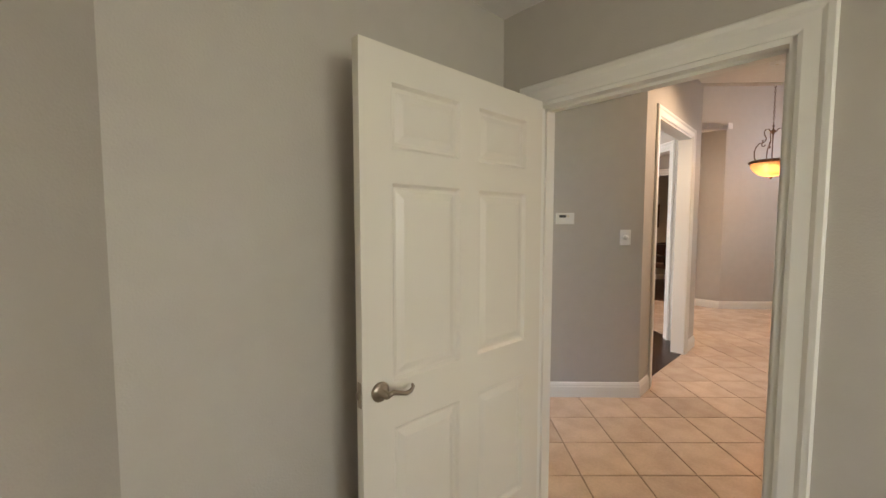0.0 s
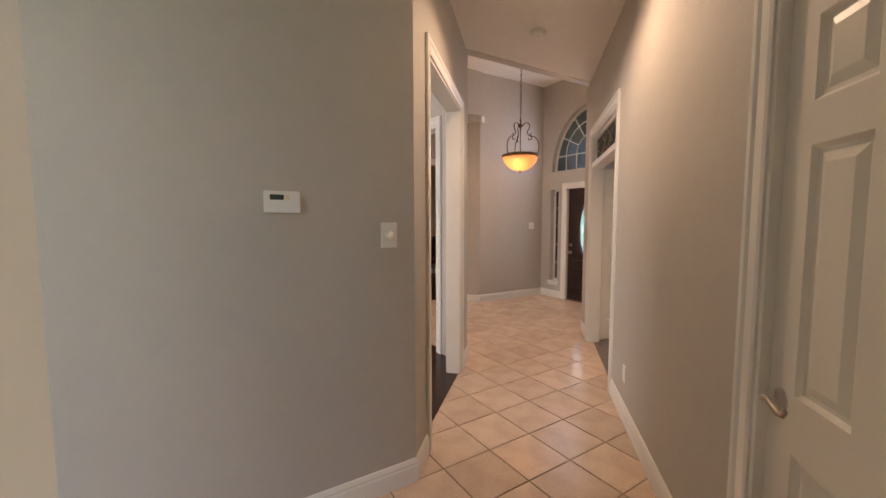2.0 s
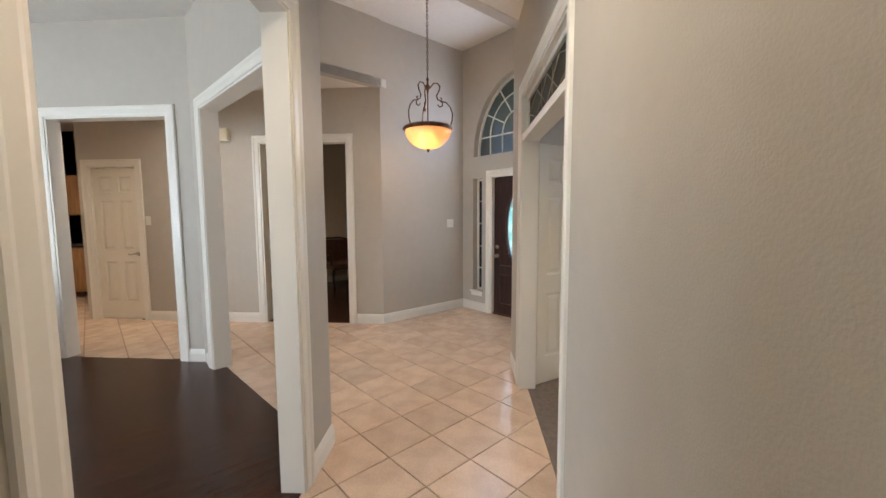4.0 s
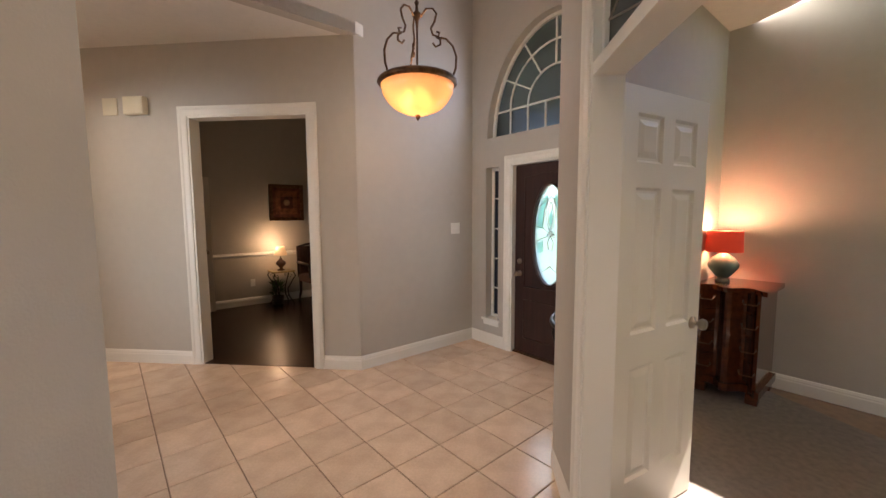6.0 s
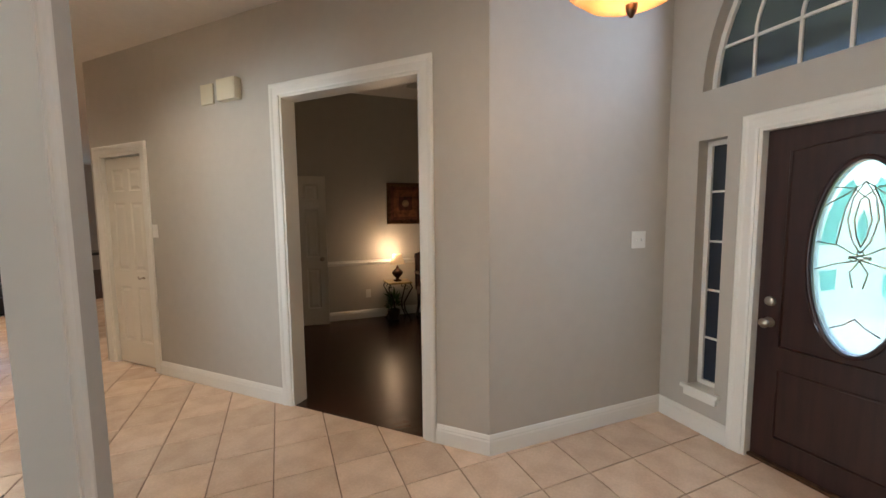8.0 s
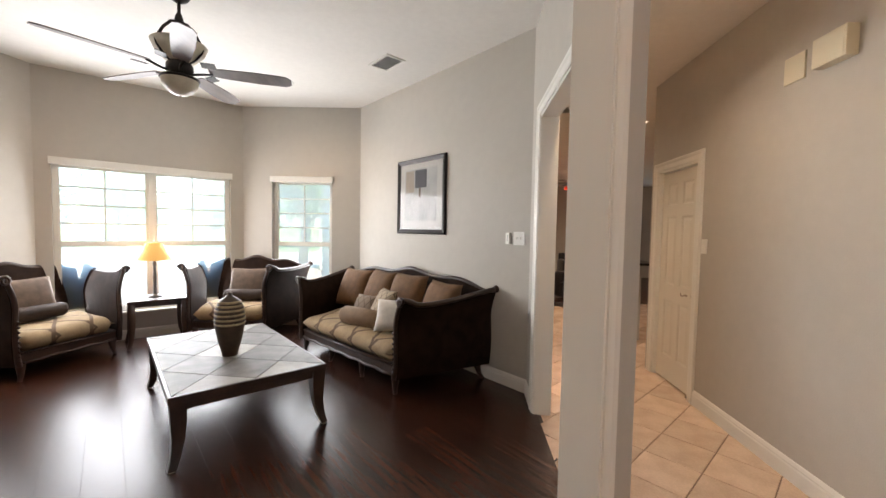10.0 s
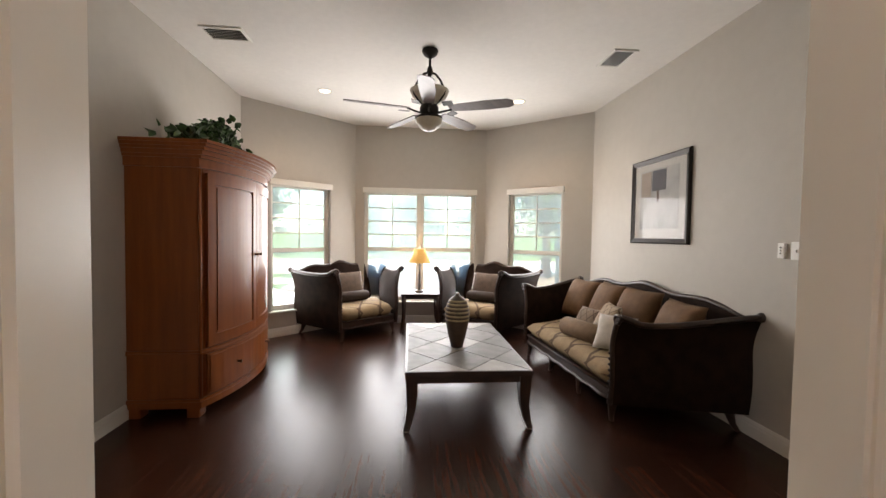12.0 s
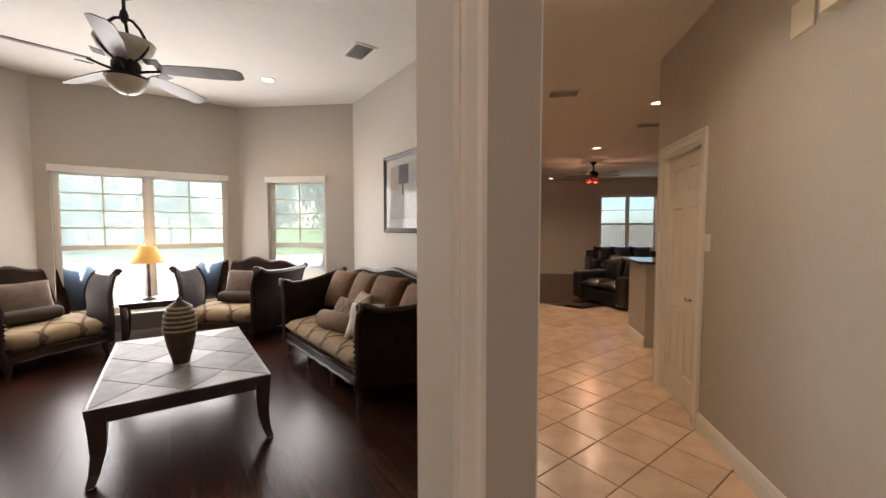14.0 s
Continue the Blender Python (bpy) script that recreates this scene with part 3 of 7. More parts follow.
wall("wall_corridor_north", uv(3.48, 1.67), uv(3.48, 2.6), 0.12, LH)
wall("wall_corridor_end", (-1.4, 3.9), (0.62, 4.30), 0.1, H)
wall("wall_living_picture", uv(8.24, 1.67), uv(8.24, -1.46), 0.12, LH)
wall("wall_bay_west", uv(3.48, 1.67), uv(4.79, 2.83), 0.15, LH, [(0.385, 1.30, 0.36, 2.19)])
wall("wall_bay_centre", uv(4.79, 2.83), uv(6.94, 2.83), 0.15, LH, [(0.14, 1.98, 0.36, 2.20)])
wall("wall_bay_east", uv(6.94, 2.83), uv(8.24, 1.67), 0.15, LH, [(0.43, 1.32, 0.36, 2.19)])
wall("wall_family_south", uv(8.36, 3.3), uv(8.36, 1.6), 0.1, H)
wall("wall_family_west", (3.58, 14.6), (3.58, 8.24), 0.1, H)

# dining room
wall("wall_dining_back", uv(10.44, -3.42), uv(10.44, -7.0), 0.12, 3.2)
wall("wall_dining_north", (8.355, 4.90), (9.83, 4.96), 0.12, 3.2)
wall("wall_dining_front", uv(10.5, -6.9), uv(7.02, -6.9), 0.12, 3.2)
wall("wall_dining_west", uv(7.02, -6.9), uv(7.02, -6.17), 0.10, 3.2)

# office
wall("wall_office_front", uv(4.93, -7.2), uv(0.8, -7.2), 0.12, 3.05)
wall("wall_office_east", uv(4.92, -7.2), uv(4.92, -6.17), 0.12, 3.05)
wall("wall_office_south", (6.2, -3.3), (2.1, -3.3), 0.12, 3.05)
wall("wall_office_west", (2.15, -3.3), (2.15, -0.14), 0.1, 3.05)

# kitchen and family room
wall("wall_family_north", (1.0, 14.6), (13.0, 14.6), 0.15, H, [(8.65, 10.3, 0.80, 2.52)])
wall("wall_family_east", (13.0, 14.6), (13.0, 5.7), 0.15, H)
wall("wall_kitchen", (10.16, 8.62), (10.16, 5.72), 0.1, H)
wall("wall_kitchen_south", (13.0, 5.72), (8.36, 5.72), 0.12, H)


def front_wall():
    """The entry wall: a door, two side lights and the arched window above them."""
    m = along(uv(6.90, -6.17), uv(4.75, -6.17))
    bm = bmesh.new()
    xs = [0, 0.22, 0.40, 0.575, 1.445, 1.62, 1.80, 2.06]
    holes = {1: (0.30, 1.95), 3: (0, 1.96), 5: (0.30, 1.95)}
    for i, (x0, x1) in enumerate(zip(xs, xs[1:])):
        z = 0
        for lo, hi in [holes[i]] if i in holes else []:
            if lo > z:
                box(bm, x0, x1, 0, 0.16, z, lo)
            z = hi
        box(bm, x0, x1, 0, 0.16, z, 2.26)
    cx, a, b, n = 1.01, 0.78, 1.03, 28
    box(bm, 0, cx - a, 0, 0.16, 2.26, FH)
    box(bm, cx + a, 2.06, 0, 0.16, 2.26, FH)
    pts = [(cx - a * math.cos(math.pi * i / n), 2.26 + b * math.sin(math.pi * i / n)) for i in range(n + 1)]
    for (x0, z0), (x1, z1) in zip(pts, pts[1:]):
        q = [bm.verts.new(p) for p in ((x0, 0, z0), (x1, 0, z1), (x1, 0, FH), (x0, 0, FH), (x0, 0.16, z0), (x1, 0.16, z1), (x1, 0.16, FH), (x0, 0.16, FH))]
        for f in ((0, 1, 2, 3), (7, 6, 5, 4), (4, 5, 1, 0)):
            bm.faces.new([q[k] for k in f])
    bmesh.ops.remove_doubles(bm, verts=bm.verts, dist=1e-4)
    bmesh.ops.transform(bm, matrix=m, verts=bm.verts)
    bmesh.ops.recalc_face_normals(bm, faces=bm.faces)
    tagged(mesh_object("wall_front", bm, PAINT), "greige entry wall round the front door and arched window", "wall", "", "structure")
    return m


FRONT = front_wall()
opening_trim("door_frame_entry", uv(6.90, -6.17), uv(4.75, -6.17), 0.575, 1.445, 1.96, 0.16, stop=False)
opening_trim("door_frame_dining", (8.225, 5.70), (8.225, 1.53), 2.565, 3.728, 2.37, 0.13)
opening_trim("door_frame_closet", (8.225, 5.70), (8.225, 1.53), 0.15, 0.84, 2.10, 0.13, both=False)
opening_trim("door_frame_living_hall", (3.655, 1.1673), (5.56, 1.247), 0.325, 1.485, 2.37, 0.12)
opening_trim("door_frame_living_foyer", uv(4.81, -3.038), uv(6.973, -2.842), 0.311, 1.848, 2.37, 0.14)
opening_trim("door_frame_living_passage", (6.94, 2.627), (6.94, 4.89), 0.593, 1.833, 2.37, 0.13)
opening_trim("door_frame_office", (6.97, 0.0), (2.03, -0.12), 0.55, 1.85, 2.33, 0.12)
opening_trim("door_frame_hall_closet", (6.97, 0.0), (2.03, -0.12), 3.913, 4.633, 2.04, 0.12, both=False)

# baseboards: the wall is to the right of the way
moulding("baseboard", [(6.51, -0.011), uv(4.92, -4.935), uv(4.92, -6.17)])
moulding("baseboard", [(3.055, -0.096), (5.03, -0.048)])
moulding("baseboard", [uv(6.41, -6.17), uv(6.90, -6.17), (8.225, 1.53), (8.225, 1.885)])
moulding("baseboard", [uv(4.92, -6.17), uv(5.37, -6.17)])
moulding("baseboard", [(8.225, 3.22), (8.225, 4.775)])
moulding("baseboard", [(3.89, 1.177), (3.655, 1.1673), uv(3.36, 1.67), uv(3.36, 3.5)])
moulding("baseboard", [uv(5.03, -3.018), (5.56, 1.247), (5.225, 1.233)])
moulding("baseboard", [(6.94, 3.135), (6.94, 2.921), uv(6.74, -2.863)])
moulding("baseboard", [uv(8.24, -1.46), uv(8.24, 1.67), uv(6.94, 2.83), uv(4.79, 2.83), uv(3.48, 1.67), uv(3.526, -1.6)])
moulding("baseboard", [(6.81, 4.545), (6.81, 4.85)])
moulding("baseboard", [uv(6.74, -2.721), (6.81, 2.955), (6.81, 3.135)])
moulding("baseboard", [(-0.80, 0.06), (0.36, 1.22), (1.885, 1.22), (1.885, 1.11)])
moulding("baseboard", [(1.885, 0.04), (1.885, -3.0)])
moulding("baseboard", [uv(10.44, -6.9), uv(10.44, -3.95)])
RAIL = ((0, 0), (0.008, 0.004), (0.014, 0.02), (0.026, 0.03), (0.026, 0.042), (0.012, 0.052), (0.012, 0.062), (0, 0.07))
moulding("chair_rail", [uv(10.44, -6.9), uv(10.44, -3.95)], RAIL, label="white painted chair rail", z=0.78, cat="chair rail")
moulding("baseboard", [uv(0.9, -7.2), uv(4.80, -7.2)])


# ---- doors ----
bed_door = panel_door("bedroom_door", 1.855, 1.008, 178.6, 0.93, 1.98, "cream six-panel bedroom door standing open against the wall", handle="lever", way=-1, handle_x=0.868, front=True)
bm = bmesh.new()
box(bm, 0.929, 0.932, 0.006, 0.029, 0.86, 0.94, 0.001)
box(bm, 0.93, 0.941, 0.011, 0.024, 0.89, 0.91, 0.002)
part("latch", bm, NICKEL, bed_door, "brushed nickel latch plate")
bm = bmesh.new()
box(bm, 1.913, 1.938, 0.1455, 0.149, 0.865, 0.955, 0.001)
tagged(mesh_object("strike_plate", bm, BRONZE), "dark strike plate let into the bedroom door jamb", "strike plate")
hall_closet = panel_door("hall_closet_door", 3.049, -0.122, 181.4, 0.70, 2.01, "cream six-panel closet door, closed", handle="lever", handle_x=0.062, way=1, hinge_x=0.7)
closet = panel_door("closet_door", 8.262, 5.53, -90, 0.65, 2.06, "cream six-panel closet door in the passage, closed", handle_x=0.59, way=-1)
office_door = panel_door("office_door", 6.46, -0.155, -55, 0.635, 1.965, "white six-panel double door leaf standing open into the office", handle="knob", handle_x=0.58)
panel_door("office_door", 5.17, -0.175, -100, 0.635, 1.95, "white six-panel double door leaf standing open beside the office opening", handle="knob", handle_x=0.58)
dining_door = panel_door("dining_door", *uv(10.36, -3.46), -52, 0.62, 2.0, "white six-panel door standing ajar in the dining room", handle="knob")


def clip(poly, planes):
    """The part of a convex outline with a x + b y <= c for each plane."""
    for a, b, c in planes:
        out = []
        for (x0, y0), (x1, y1) in zip(poly, poly[1:] + poly[:1]):
            d0, d1 = a * x0 + b * y0 - c, a * x1 + b * y1 - c
            if d0 <= 0:
                out.append((x0, y0))
            if (d0 < -1e-9 and d1 > 1e-9) or (d0 > 1e-9 and d1 < -1e-9):
                t = d0 / (d0 - d1)
                out.append((x0 + (x1 - x0) * t, y0 + (y1 - y0) * t))
        poly = out
        if len(poly) < 3:
            return []
    return poly


def leaf(bm, ln, w, m):
    pts = [(0, 0, 0), (ln * 0.3, w * 0.5, 0.006), (ln * 0.62, w * 0.42, 0.004), (ln, 0, -0.01), (ln * 0.62, -w * 0.42, 0.004), (ln * 0.3, -w * 0.5, 0.006)]
    vs = [bm.verts.new(m @ Vector(p)) for p in pts]
    mid = bm.verts.new(m @ Vector((ln * 0.45, 0, -0.006)))
    for i in range(6):
        bm.faces.new((vs[i], vs[(i + 1) % 6], mid))


# ---- tile floor ----
P, U0, V0, GAP, SKEW = 0.3355, -0.0064, -0.0275, 0.0032, 1.8


def tile_mesh(name, half, depth=0.009, bev=0.004):
    bm = bmesh.new()
    lo = [bm.verts.new((x * half, y * half, -depth)) for x, y in ((-1, -1), (1, -1), (1, 1), (-1, 1))]
    mid = [bm.verts.new((x * half, y * half, -bev * 0.6)) for x, y in ((-1, -1), (1, -1), (1, 1), (-1, 1))]
    hi = [bm.verts.new((x * (half - bev), y * (half - bev), 0)) for x, y in ((-1, -1), (1, -1), (1, 1), (-1, 1))]
    for r, q in ((lo, mid), (mid, hi)):
        for i in range(4):
            bm.faces.new((r[i], r[(i + 1) % 4], q[(i + 1) % 4], q[i]))
    bm.faces.new(hi)
    me = bpy.data.meshes.new(name)
    bm.to_mesh(me)
    bm.free()
    return me


def inside(poly, x, y):
    hit = False
    for (x0, y0), (x1, y1) in zip(poly, poly[1:] + poly[:1]):
        if (y0 > y) != (y1 > y) and x < (x1 - x0) * (y - y0) / (y1 - y0) + x0:
            hit = not hit
    return hit


TILED = [
    [(2.0, -0.02), (6.92, -0.02), uv(4.87, -6.17), uv(6.90, -6.17), (8.24, 1.54), (8.24, 5.8), (12.9, 5.8), (12.9, 10.2), (9.45, 10.2), (8.16, 8.98), (7.5, 9.42), (3.4, 9.55), (7.0, 4.9), (6.9, 4.6), (6.88, 2.9), uv(6.60, -2.83), uv(4.87, -2.83), (5.2, 1.30), (3.55, 1.30), (-0.5, 4.9), (-0.9, 4.3), (1.96, 1.4)],
]


def lay_tiles():
    rng = random.Random(5)
    floor = bpy.data.objects["floor"]
    me = tile_mesh("floor_tile", P / 2 - GAP)
    me.materials.append(TILE)
    spots, cut = [], []
    c, sn = math.cos(radians(SKEW)), math.sin(radians(SKEW))

    def centre(i, j, a=0.0, b=0.0):
        p, q = U0 + (i + 0.5 + a) * P, V0 + (j + 0.5 + b) * P
        return uv(p * c - q * sn, p * sn + q * c)

    for i in range(-40, 60):
        for j in range(-50, 50):
            k = sum(any(inside(t, *centre(i, j, a, b)) for t in TILED) for a, b in ((-0.49, -0.49), (0.49, -0.49), (0.49, 0.49), (-0.49, 0.49)))
            if k:
                spots.append(centre(i, j))
    spots.sort(key=lambda s: min(math.dist(s, q) for q in ((3.2, 0.6), (4.4, 0.6), (5.6, 0.9), (6.6, 1.2), (7.2, 1.0), (7.4, 2.2), (7.5, 3.4))))
    for x, y in spots[:300]:
        ob = new("floor_tile", me)
        ob.matrix_world = pose(x, y, rng.uniform(-0.0008, 0.0), rng.uniform(-0.12, 0.12), rng.uniform(-0.12, 0.12), 45 + SKEW + 90 * rng.randrange(4))
        ob.parent = floor
    verts, faces = [], []
    base = [tuple(v.co) for v in me.vertices]
    polys = [tuple(p.vertices) for p in me.polygons]
    for x, y in spots[300:]:
        k = len(verts)
        m = pose(x, y, -0.0004, 0, 0, 45 + SKEW)
        verts += [tuple(m @ Vector(q)) for q in base]
        faces += [tuple(i + k for i in p) for p in polys]
    far = bpy.data.meshes.new("floor_tiles_rest")
    far.from_pydata(verts, [], faces)
    far.materials.append(TILE_FAR)
    ob = new("floor_tiles_rest", far)
    ob.parent = floor
    tagged(ob, "beige ceramic floor tiles laid diagonally", "", "", "stuff")


def lay_planks(floor_name, planes, lo, hi, turn, width=0.19, length=1.45):
    """Dark planks inside the half planes a x + b y <= c, each a piece of its own; lo and hi bound the room along and across the planks."""
    rng = random.Random(9)
    floor = bpy.data.objects[floor_name]
    c, sn = math.cos(radians(turn)), math.sin(radians(turn))
    meshes = {}
    local = [(a * c + b * sn, -a * sn + b * c, k) for a, b, k in planes]
    r = lo[1]
    while r < hi[1]:
        s = lo[0] - rng.uniform(0, length)
        while s < hi[0]:
            k = rng.choice((0.8, 1.0, 1.15)) * length
            rect = [(s + 0.0006, r + 0.0005), (s + k - 0.0006, r + 0.0005), (s + k - 0.0006, r + width - 0.0005), (s + 0.0006, r + width - 0.0005)]
            poly = clip(rect, local)
            if len(poly) > 2:
                cx, cy = s + k / 2, r + width / 2
                whole = all(math.dist(p, q) < 1e-6 for p, q in zip(poly, rect)) and len(poly) == 4
                me = meshes.get(k) if whole else None
                if me is None:
                    bm = prism(bmesh.new(), [(x - cx, y - cy) for x, y in poly], -0.009, 0.0)
                    bmesh.ops.bevel(bm, geom=[e for e in bm.edges if all(v.co.z > -0.001 for v in e.verts)], offset=0.0003, segments=1, affect="EDGES")
                    me = bpy.data.meshes.new("floor_plank")
                    bm.to_mesh(me)
                    bm.free()
                    me.materials.append(PLANK)
                    if whole:
                        meshes[k] = me
                ob = new("floor_plank", me)
                ob.matrix_world = pose(cx * c - cy * sn, cx * sn + cy * c, 0.003, 0, 0, turn)
                ob.parent = floor
            s += k
        r += width


# ---- windows ----
def house_window(name, a, b, s0, s1, z0, z1, units, cols, rows, meet=0.47, thick=0.15, clear=None):
    """A sash window set in a wall's opening: frame, sashes, bars and panes, with a blind's head rail."""
    m = along(a, b)
    x, y = (m @ Vector(((s0 + s1) / 2, 0, 0))).xy
    w, h = s1 - s0, z1 - z0
    ob = thing(name, x, y, z0, math.degrees(math.atan2(b[1] - a[1], b[0] - a[0])), "white framed sash window with muntin bars over a bright street", "window", kind="structure")
    bm, f = bmesh.new(), 0.045
    y0, y1 = 0.075, 0.125
    for q in ((-w / 2, -w / 2 + f, 0, h), (w / 2 - f, w / 2, 0, h), (-w / 2 + f, w / 2 - f, 0, f), (-w / 2 + f, w / 2 - f, h - f, h)):
        box(bm, q[0], q[1], y0, y1, q[2], q[3], 0.004)
    step = w / units
    for i in range(1, units):
        box(bm, -w / 2 + i * step - 0.03, -w / 2 + i * step + 0.03, y0 - 0.004, y1 - 0.004, f, h - f, 0.004)
    part("window_frame", bm, TRIM, ob)
    bm = bmesh.new()
    box(bm, -w / 2 - 0.03, w / 2 + 0.03, -0.03, 0.075, -0.022, 0.001, 0.005)
    part("window_sill", bm, TRIM, ob)
    for i in range(units):
        c = -w / 2 + (i + 0.5) * step
        hw = step / 2 - 0.03
        zm = h * meet
        for lo, hi, yy in ((f, zm, 0.085), (zm, h - f, 0.10)):
            bm = bmesh.new()
            t = 0.03
            for q in ((c - hw, c - hw + t, lo, hi), (c + hw - t, c + hw, lo, hi), (c - hw + t, c + hw - t, lo, lo + t), (c - hw + t, c + hw - t, hi - t, hi)):
                box(bm, q[0], q[1], yy - 0.012, yy + 0.012, q[2], q[3])
            part("sash", bm, TRIM, ob)
            if hi > zm:
                for k in range(1, cols):
                    bm = bmesh.new()
                    xx = c - hw + t + (2 * hw - 2 * t) * k / cols
                    box(bm, xx - 0.008, xx + 0.008, yy - 0.008, yy + 0.008, lo + t, hi - t)
                    part("muntin", bm, TRIM, ob)
                for k in range(1, rows):
                    bm = bmesh.new()
                    zz = lo + t + (hi - lo - 2 * t) * k / rows
                    box(bm, c - hw + t, c + hw - t, yy - 0.007, yy + 0.007, zz - 0.008, zz + 0.008)
                    part("muntin", bm, TRIM, ob)
            bm = bmesh.new()
            box(bm, c - hw + t, c + hw - t, yy - 0.002, yy + 0.002, lo + t, hi - t)
            pane = part("pane", bm, clear or GLASS, ob)
            pane.visible_shadow = False
    return ob


house_window("window_1", uv(3.48, 1.67), uv(4.79, 2.83), 0.385, 1.30, 0.36, 2.19, 1, 2, 4)
house_window("window_2", uv(4.79, 2.83), uv(6.94, 2.83), 0.14, 1.98, 0.36, 2.20, 2, 2, 4)
house_window("window_3", uv(6.94, 2.83), uv(8.24, 1.67), 0.43, 1.32, 0.36, 2.19, 1, 2, 4)
# family room panes are coloured darker to dim the daylight behind them
house_window("window_4", (1.0, 14.6), (13.0, 14.6), 8.65, 10.3, 0.80, 2.52, 2, 1, 2, clear=glass("daylight_dimmed_glass", (0.42, 0.50, 0.56), 0.0, 0.03))
house_window("window_5", (2.03, -3.0), (-0.80, -3.0), 1.0, 2.6, 0.85, 2.15, 2, 2, 2)


def blind(name, a, b, s0, s1, z0, z1, label):
    """A raised blind's white head rail over a window, with a few hanging slats open level."""
    m = along(a, b)
    x, y = (m @ Vector(((s0 + s1) / 2, 0, 0))).xy
    ob = thing(name, x, y, z1, math.degrees(math.atan2(b[1] - a[1], b[0] - a[0])), label, "window blind")
    w = s1 - s0
    bm = bmesh.new()
    box(bm, -w / 2 - 0.02, w / 2 + 0.02, -0.035, 0.03, -0.055, 0.03, 0.006)
    part("head_rail", bm, TRIM, ob)
    return ob


blind("window_blind", uv(3.48, 1.67), uv(4.79, 2.83), 0.385, 1.30, 0.36, 2.19, "raised white blind in the narrow bay window")
blind("window_blind", uv(4.79, 2.83), uv(6.94, 2.83), 0.14, 1.98, 0.36, 2.20, "wide raised white blind in the middle bay window")
blind("window_blind", uv(6.94, 2.83), uv(8.24, 1.67), 0.43, 1.32, 0.36, 2.19, "raised white blind in the bay window by the sofa")


def place(a, b, s, y=0.0, z=0.0):
    m = along(a, b)
    p = m @ Vector((s, y, 0))
    return p.x, p.y, z, math.degrees(math.atan2(b[1] - a[1], b[0] - a[0]))


ENTRY = (uv(6.90, -6.17), uv(4.75, -6.17))


def side_light(s0, s1, name):
    ob = thing(name, *place(*ENTRY, (s0 + s1) / 2, 0, 0.30), "narrow side light of five rippled panes beside the front door", "window", kind="structure")
    w, h = s1 - s0, 1.65
    bm = bmesh.new()
    for q in ((-w / 2, -w / 2 + 0.03, 0, h), (w / 2 - 0.03, w / 2, 0, h), (-w / 2, w / 2, 0, 0.03), (-w / 2, w / 2, h - 0.03, h)):
        box(bm, q[0], q[1], 0.09, 0.13, q[2], q[3])
    for k in range(1, 5):
        z = h * k / 5
        box(bm, -w / 2 + 0.03, w / 2 - 0.03, 0.098, 0.122, z - 0.007, z + 0.007)
    part("window_frame", bm, TRIM, ob)
    for k in range(5):
        bm = bmesh.new()
        box(bm, -w / 2 + 0.03, w / 2 - 0.03, 0.108, 0.112, max(0.03, h * k / 5 + 0.007), min(h - 0.03, h * (k + 1) / 5 - 0.007))
        # one side light gets the shaded copy of the glass, the other the lit
        part("pane", bm, FROST_DAYLIT if s0 > 1 else FROST_DIMMED, ob)
    bm = bmesh.new()
    box(bm, -w / 2 - 0.04, w / 2 + 0.04, -0.03, 0.09, -0.025, 0.001, 0.004)
    box(bm, -w / 2 - 0.02, w / 2 + 0.02, -0.018, -0.001, -0.075, -0.025, 0.004)
    part("window_sill", bm, TRIM, ob)


side_light(0.22, 0.40, "window_6")
side_light(1.62, 1.80, "window_7")


def arch_window():
    ob = thing("window_8", *place(*ENTRY, 1.01, 0, 2.26), "half-round window with radiating white bars above the front door", "window", kind="structure")
    a, b, n = 0.78, 1.03, 28

    def bar(name, pts, w=0.02, d=0.022, y=0.11):
        bm = bmesh.new()
        for (x0, z0), (x1, z1) in zip(pts, pts[1:]):
            ln, an = math.hypot(x1 - x0, z1 - z0), math.atan2(z1 - z0, x1 - x0)
            box(bm, -0.002, ln + 0.002, y - d / 2, y + d / 2, -w / 2, w / 2, m=Matrix.Translation((x0, 0, z0)) @ Matrix.Rotation(-an, 4, "Y"))
        return part(name, bm, TRIM, ob)

    def arc(k, lo=0.0):
        return [(-a * k * math.cos(t), b * k * math.sin(t)) for t in (math.pi * i / n for i in range(n + 1)) if b * k * math.sin(t) >= lo - 1e-6]

    bar("window_frame", arc(0.985) + [arc(0.985)[0]], 0.035, 0.05)
    zb = 0.27
    for k in (0.70, 0.41):
        bar("muntin", [(-a * k * math.cos(t), zb + (b - zb) * k * math.sin(t)) for t in (math.pi * i / n for i in range(n + 1))], 0.016)
    bar("muntin", [(-0.75, zb), (0.75, zb)], 0.018)
    for x in (-0.545, -0.32, -0.107, 0.107, 0.32, 0.545):
        bar("muntin", [(x, 0.02), (x, zb)], 0.016)
    for ang in (28, 59, 90, 121, 152):
        c, s = math.cos(radians(ang)), math.sin(radians(ang))
        k = next(q / 100 for q in range(100, 50, -1) if (q / 100 * c) ** 2 + ((zb + (b - zb) * q / 100 * s) / b) ** 2 < 0.95)
        bar("muntin", [(-a * 0.41 * c, zb + (b - zb) * 0.41 * s), (-a * k * c, zb + (b - zb) * k * s)], 0.016)
    bm = bmesh.new()
    pts = [(-x, z) for x, z in arc(0.98)]
    f = [bm.verts.new((x, 0.112, z)) for x, z in pts]
    bm.faces.new(f)
    bmesh.ops.solidify(bm, geom=bm.faces[:], thickness=0.004)
    part("pane", bm, FROST_DIMMED, ob)


arch_window()


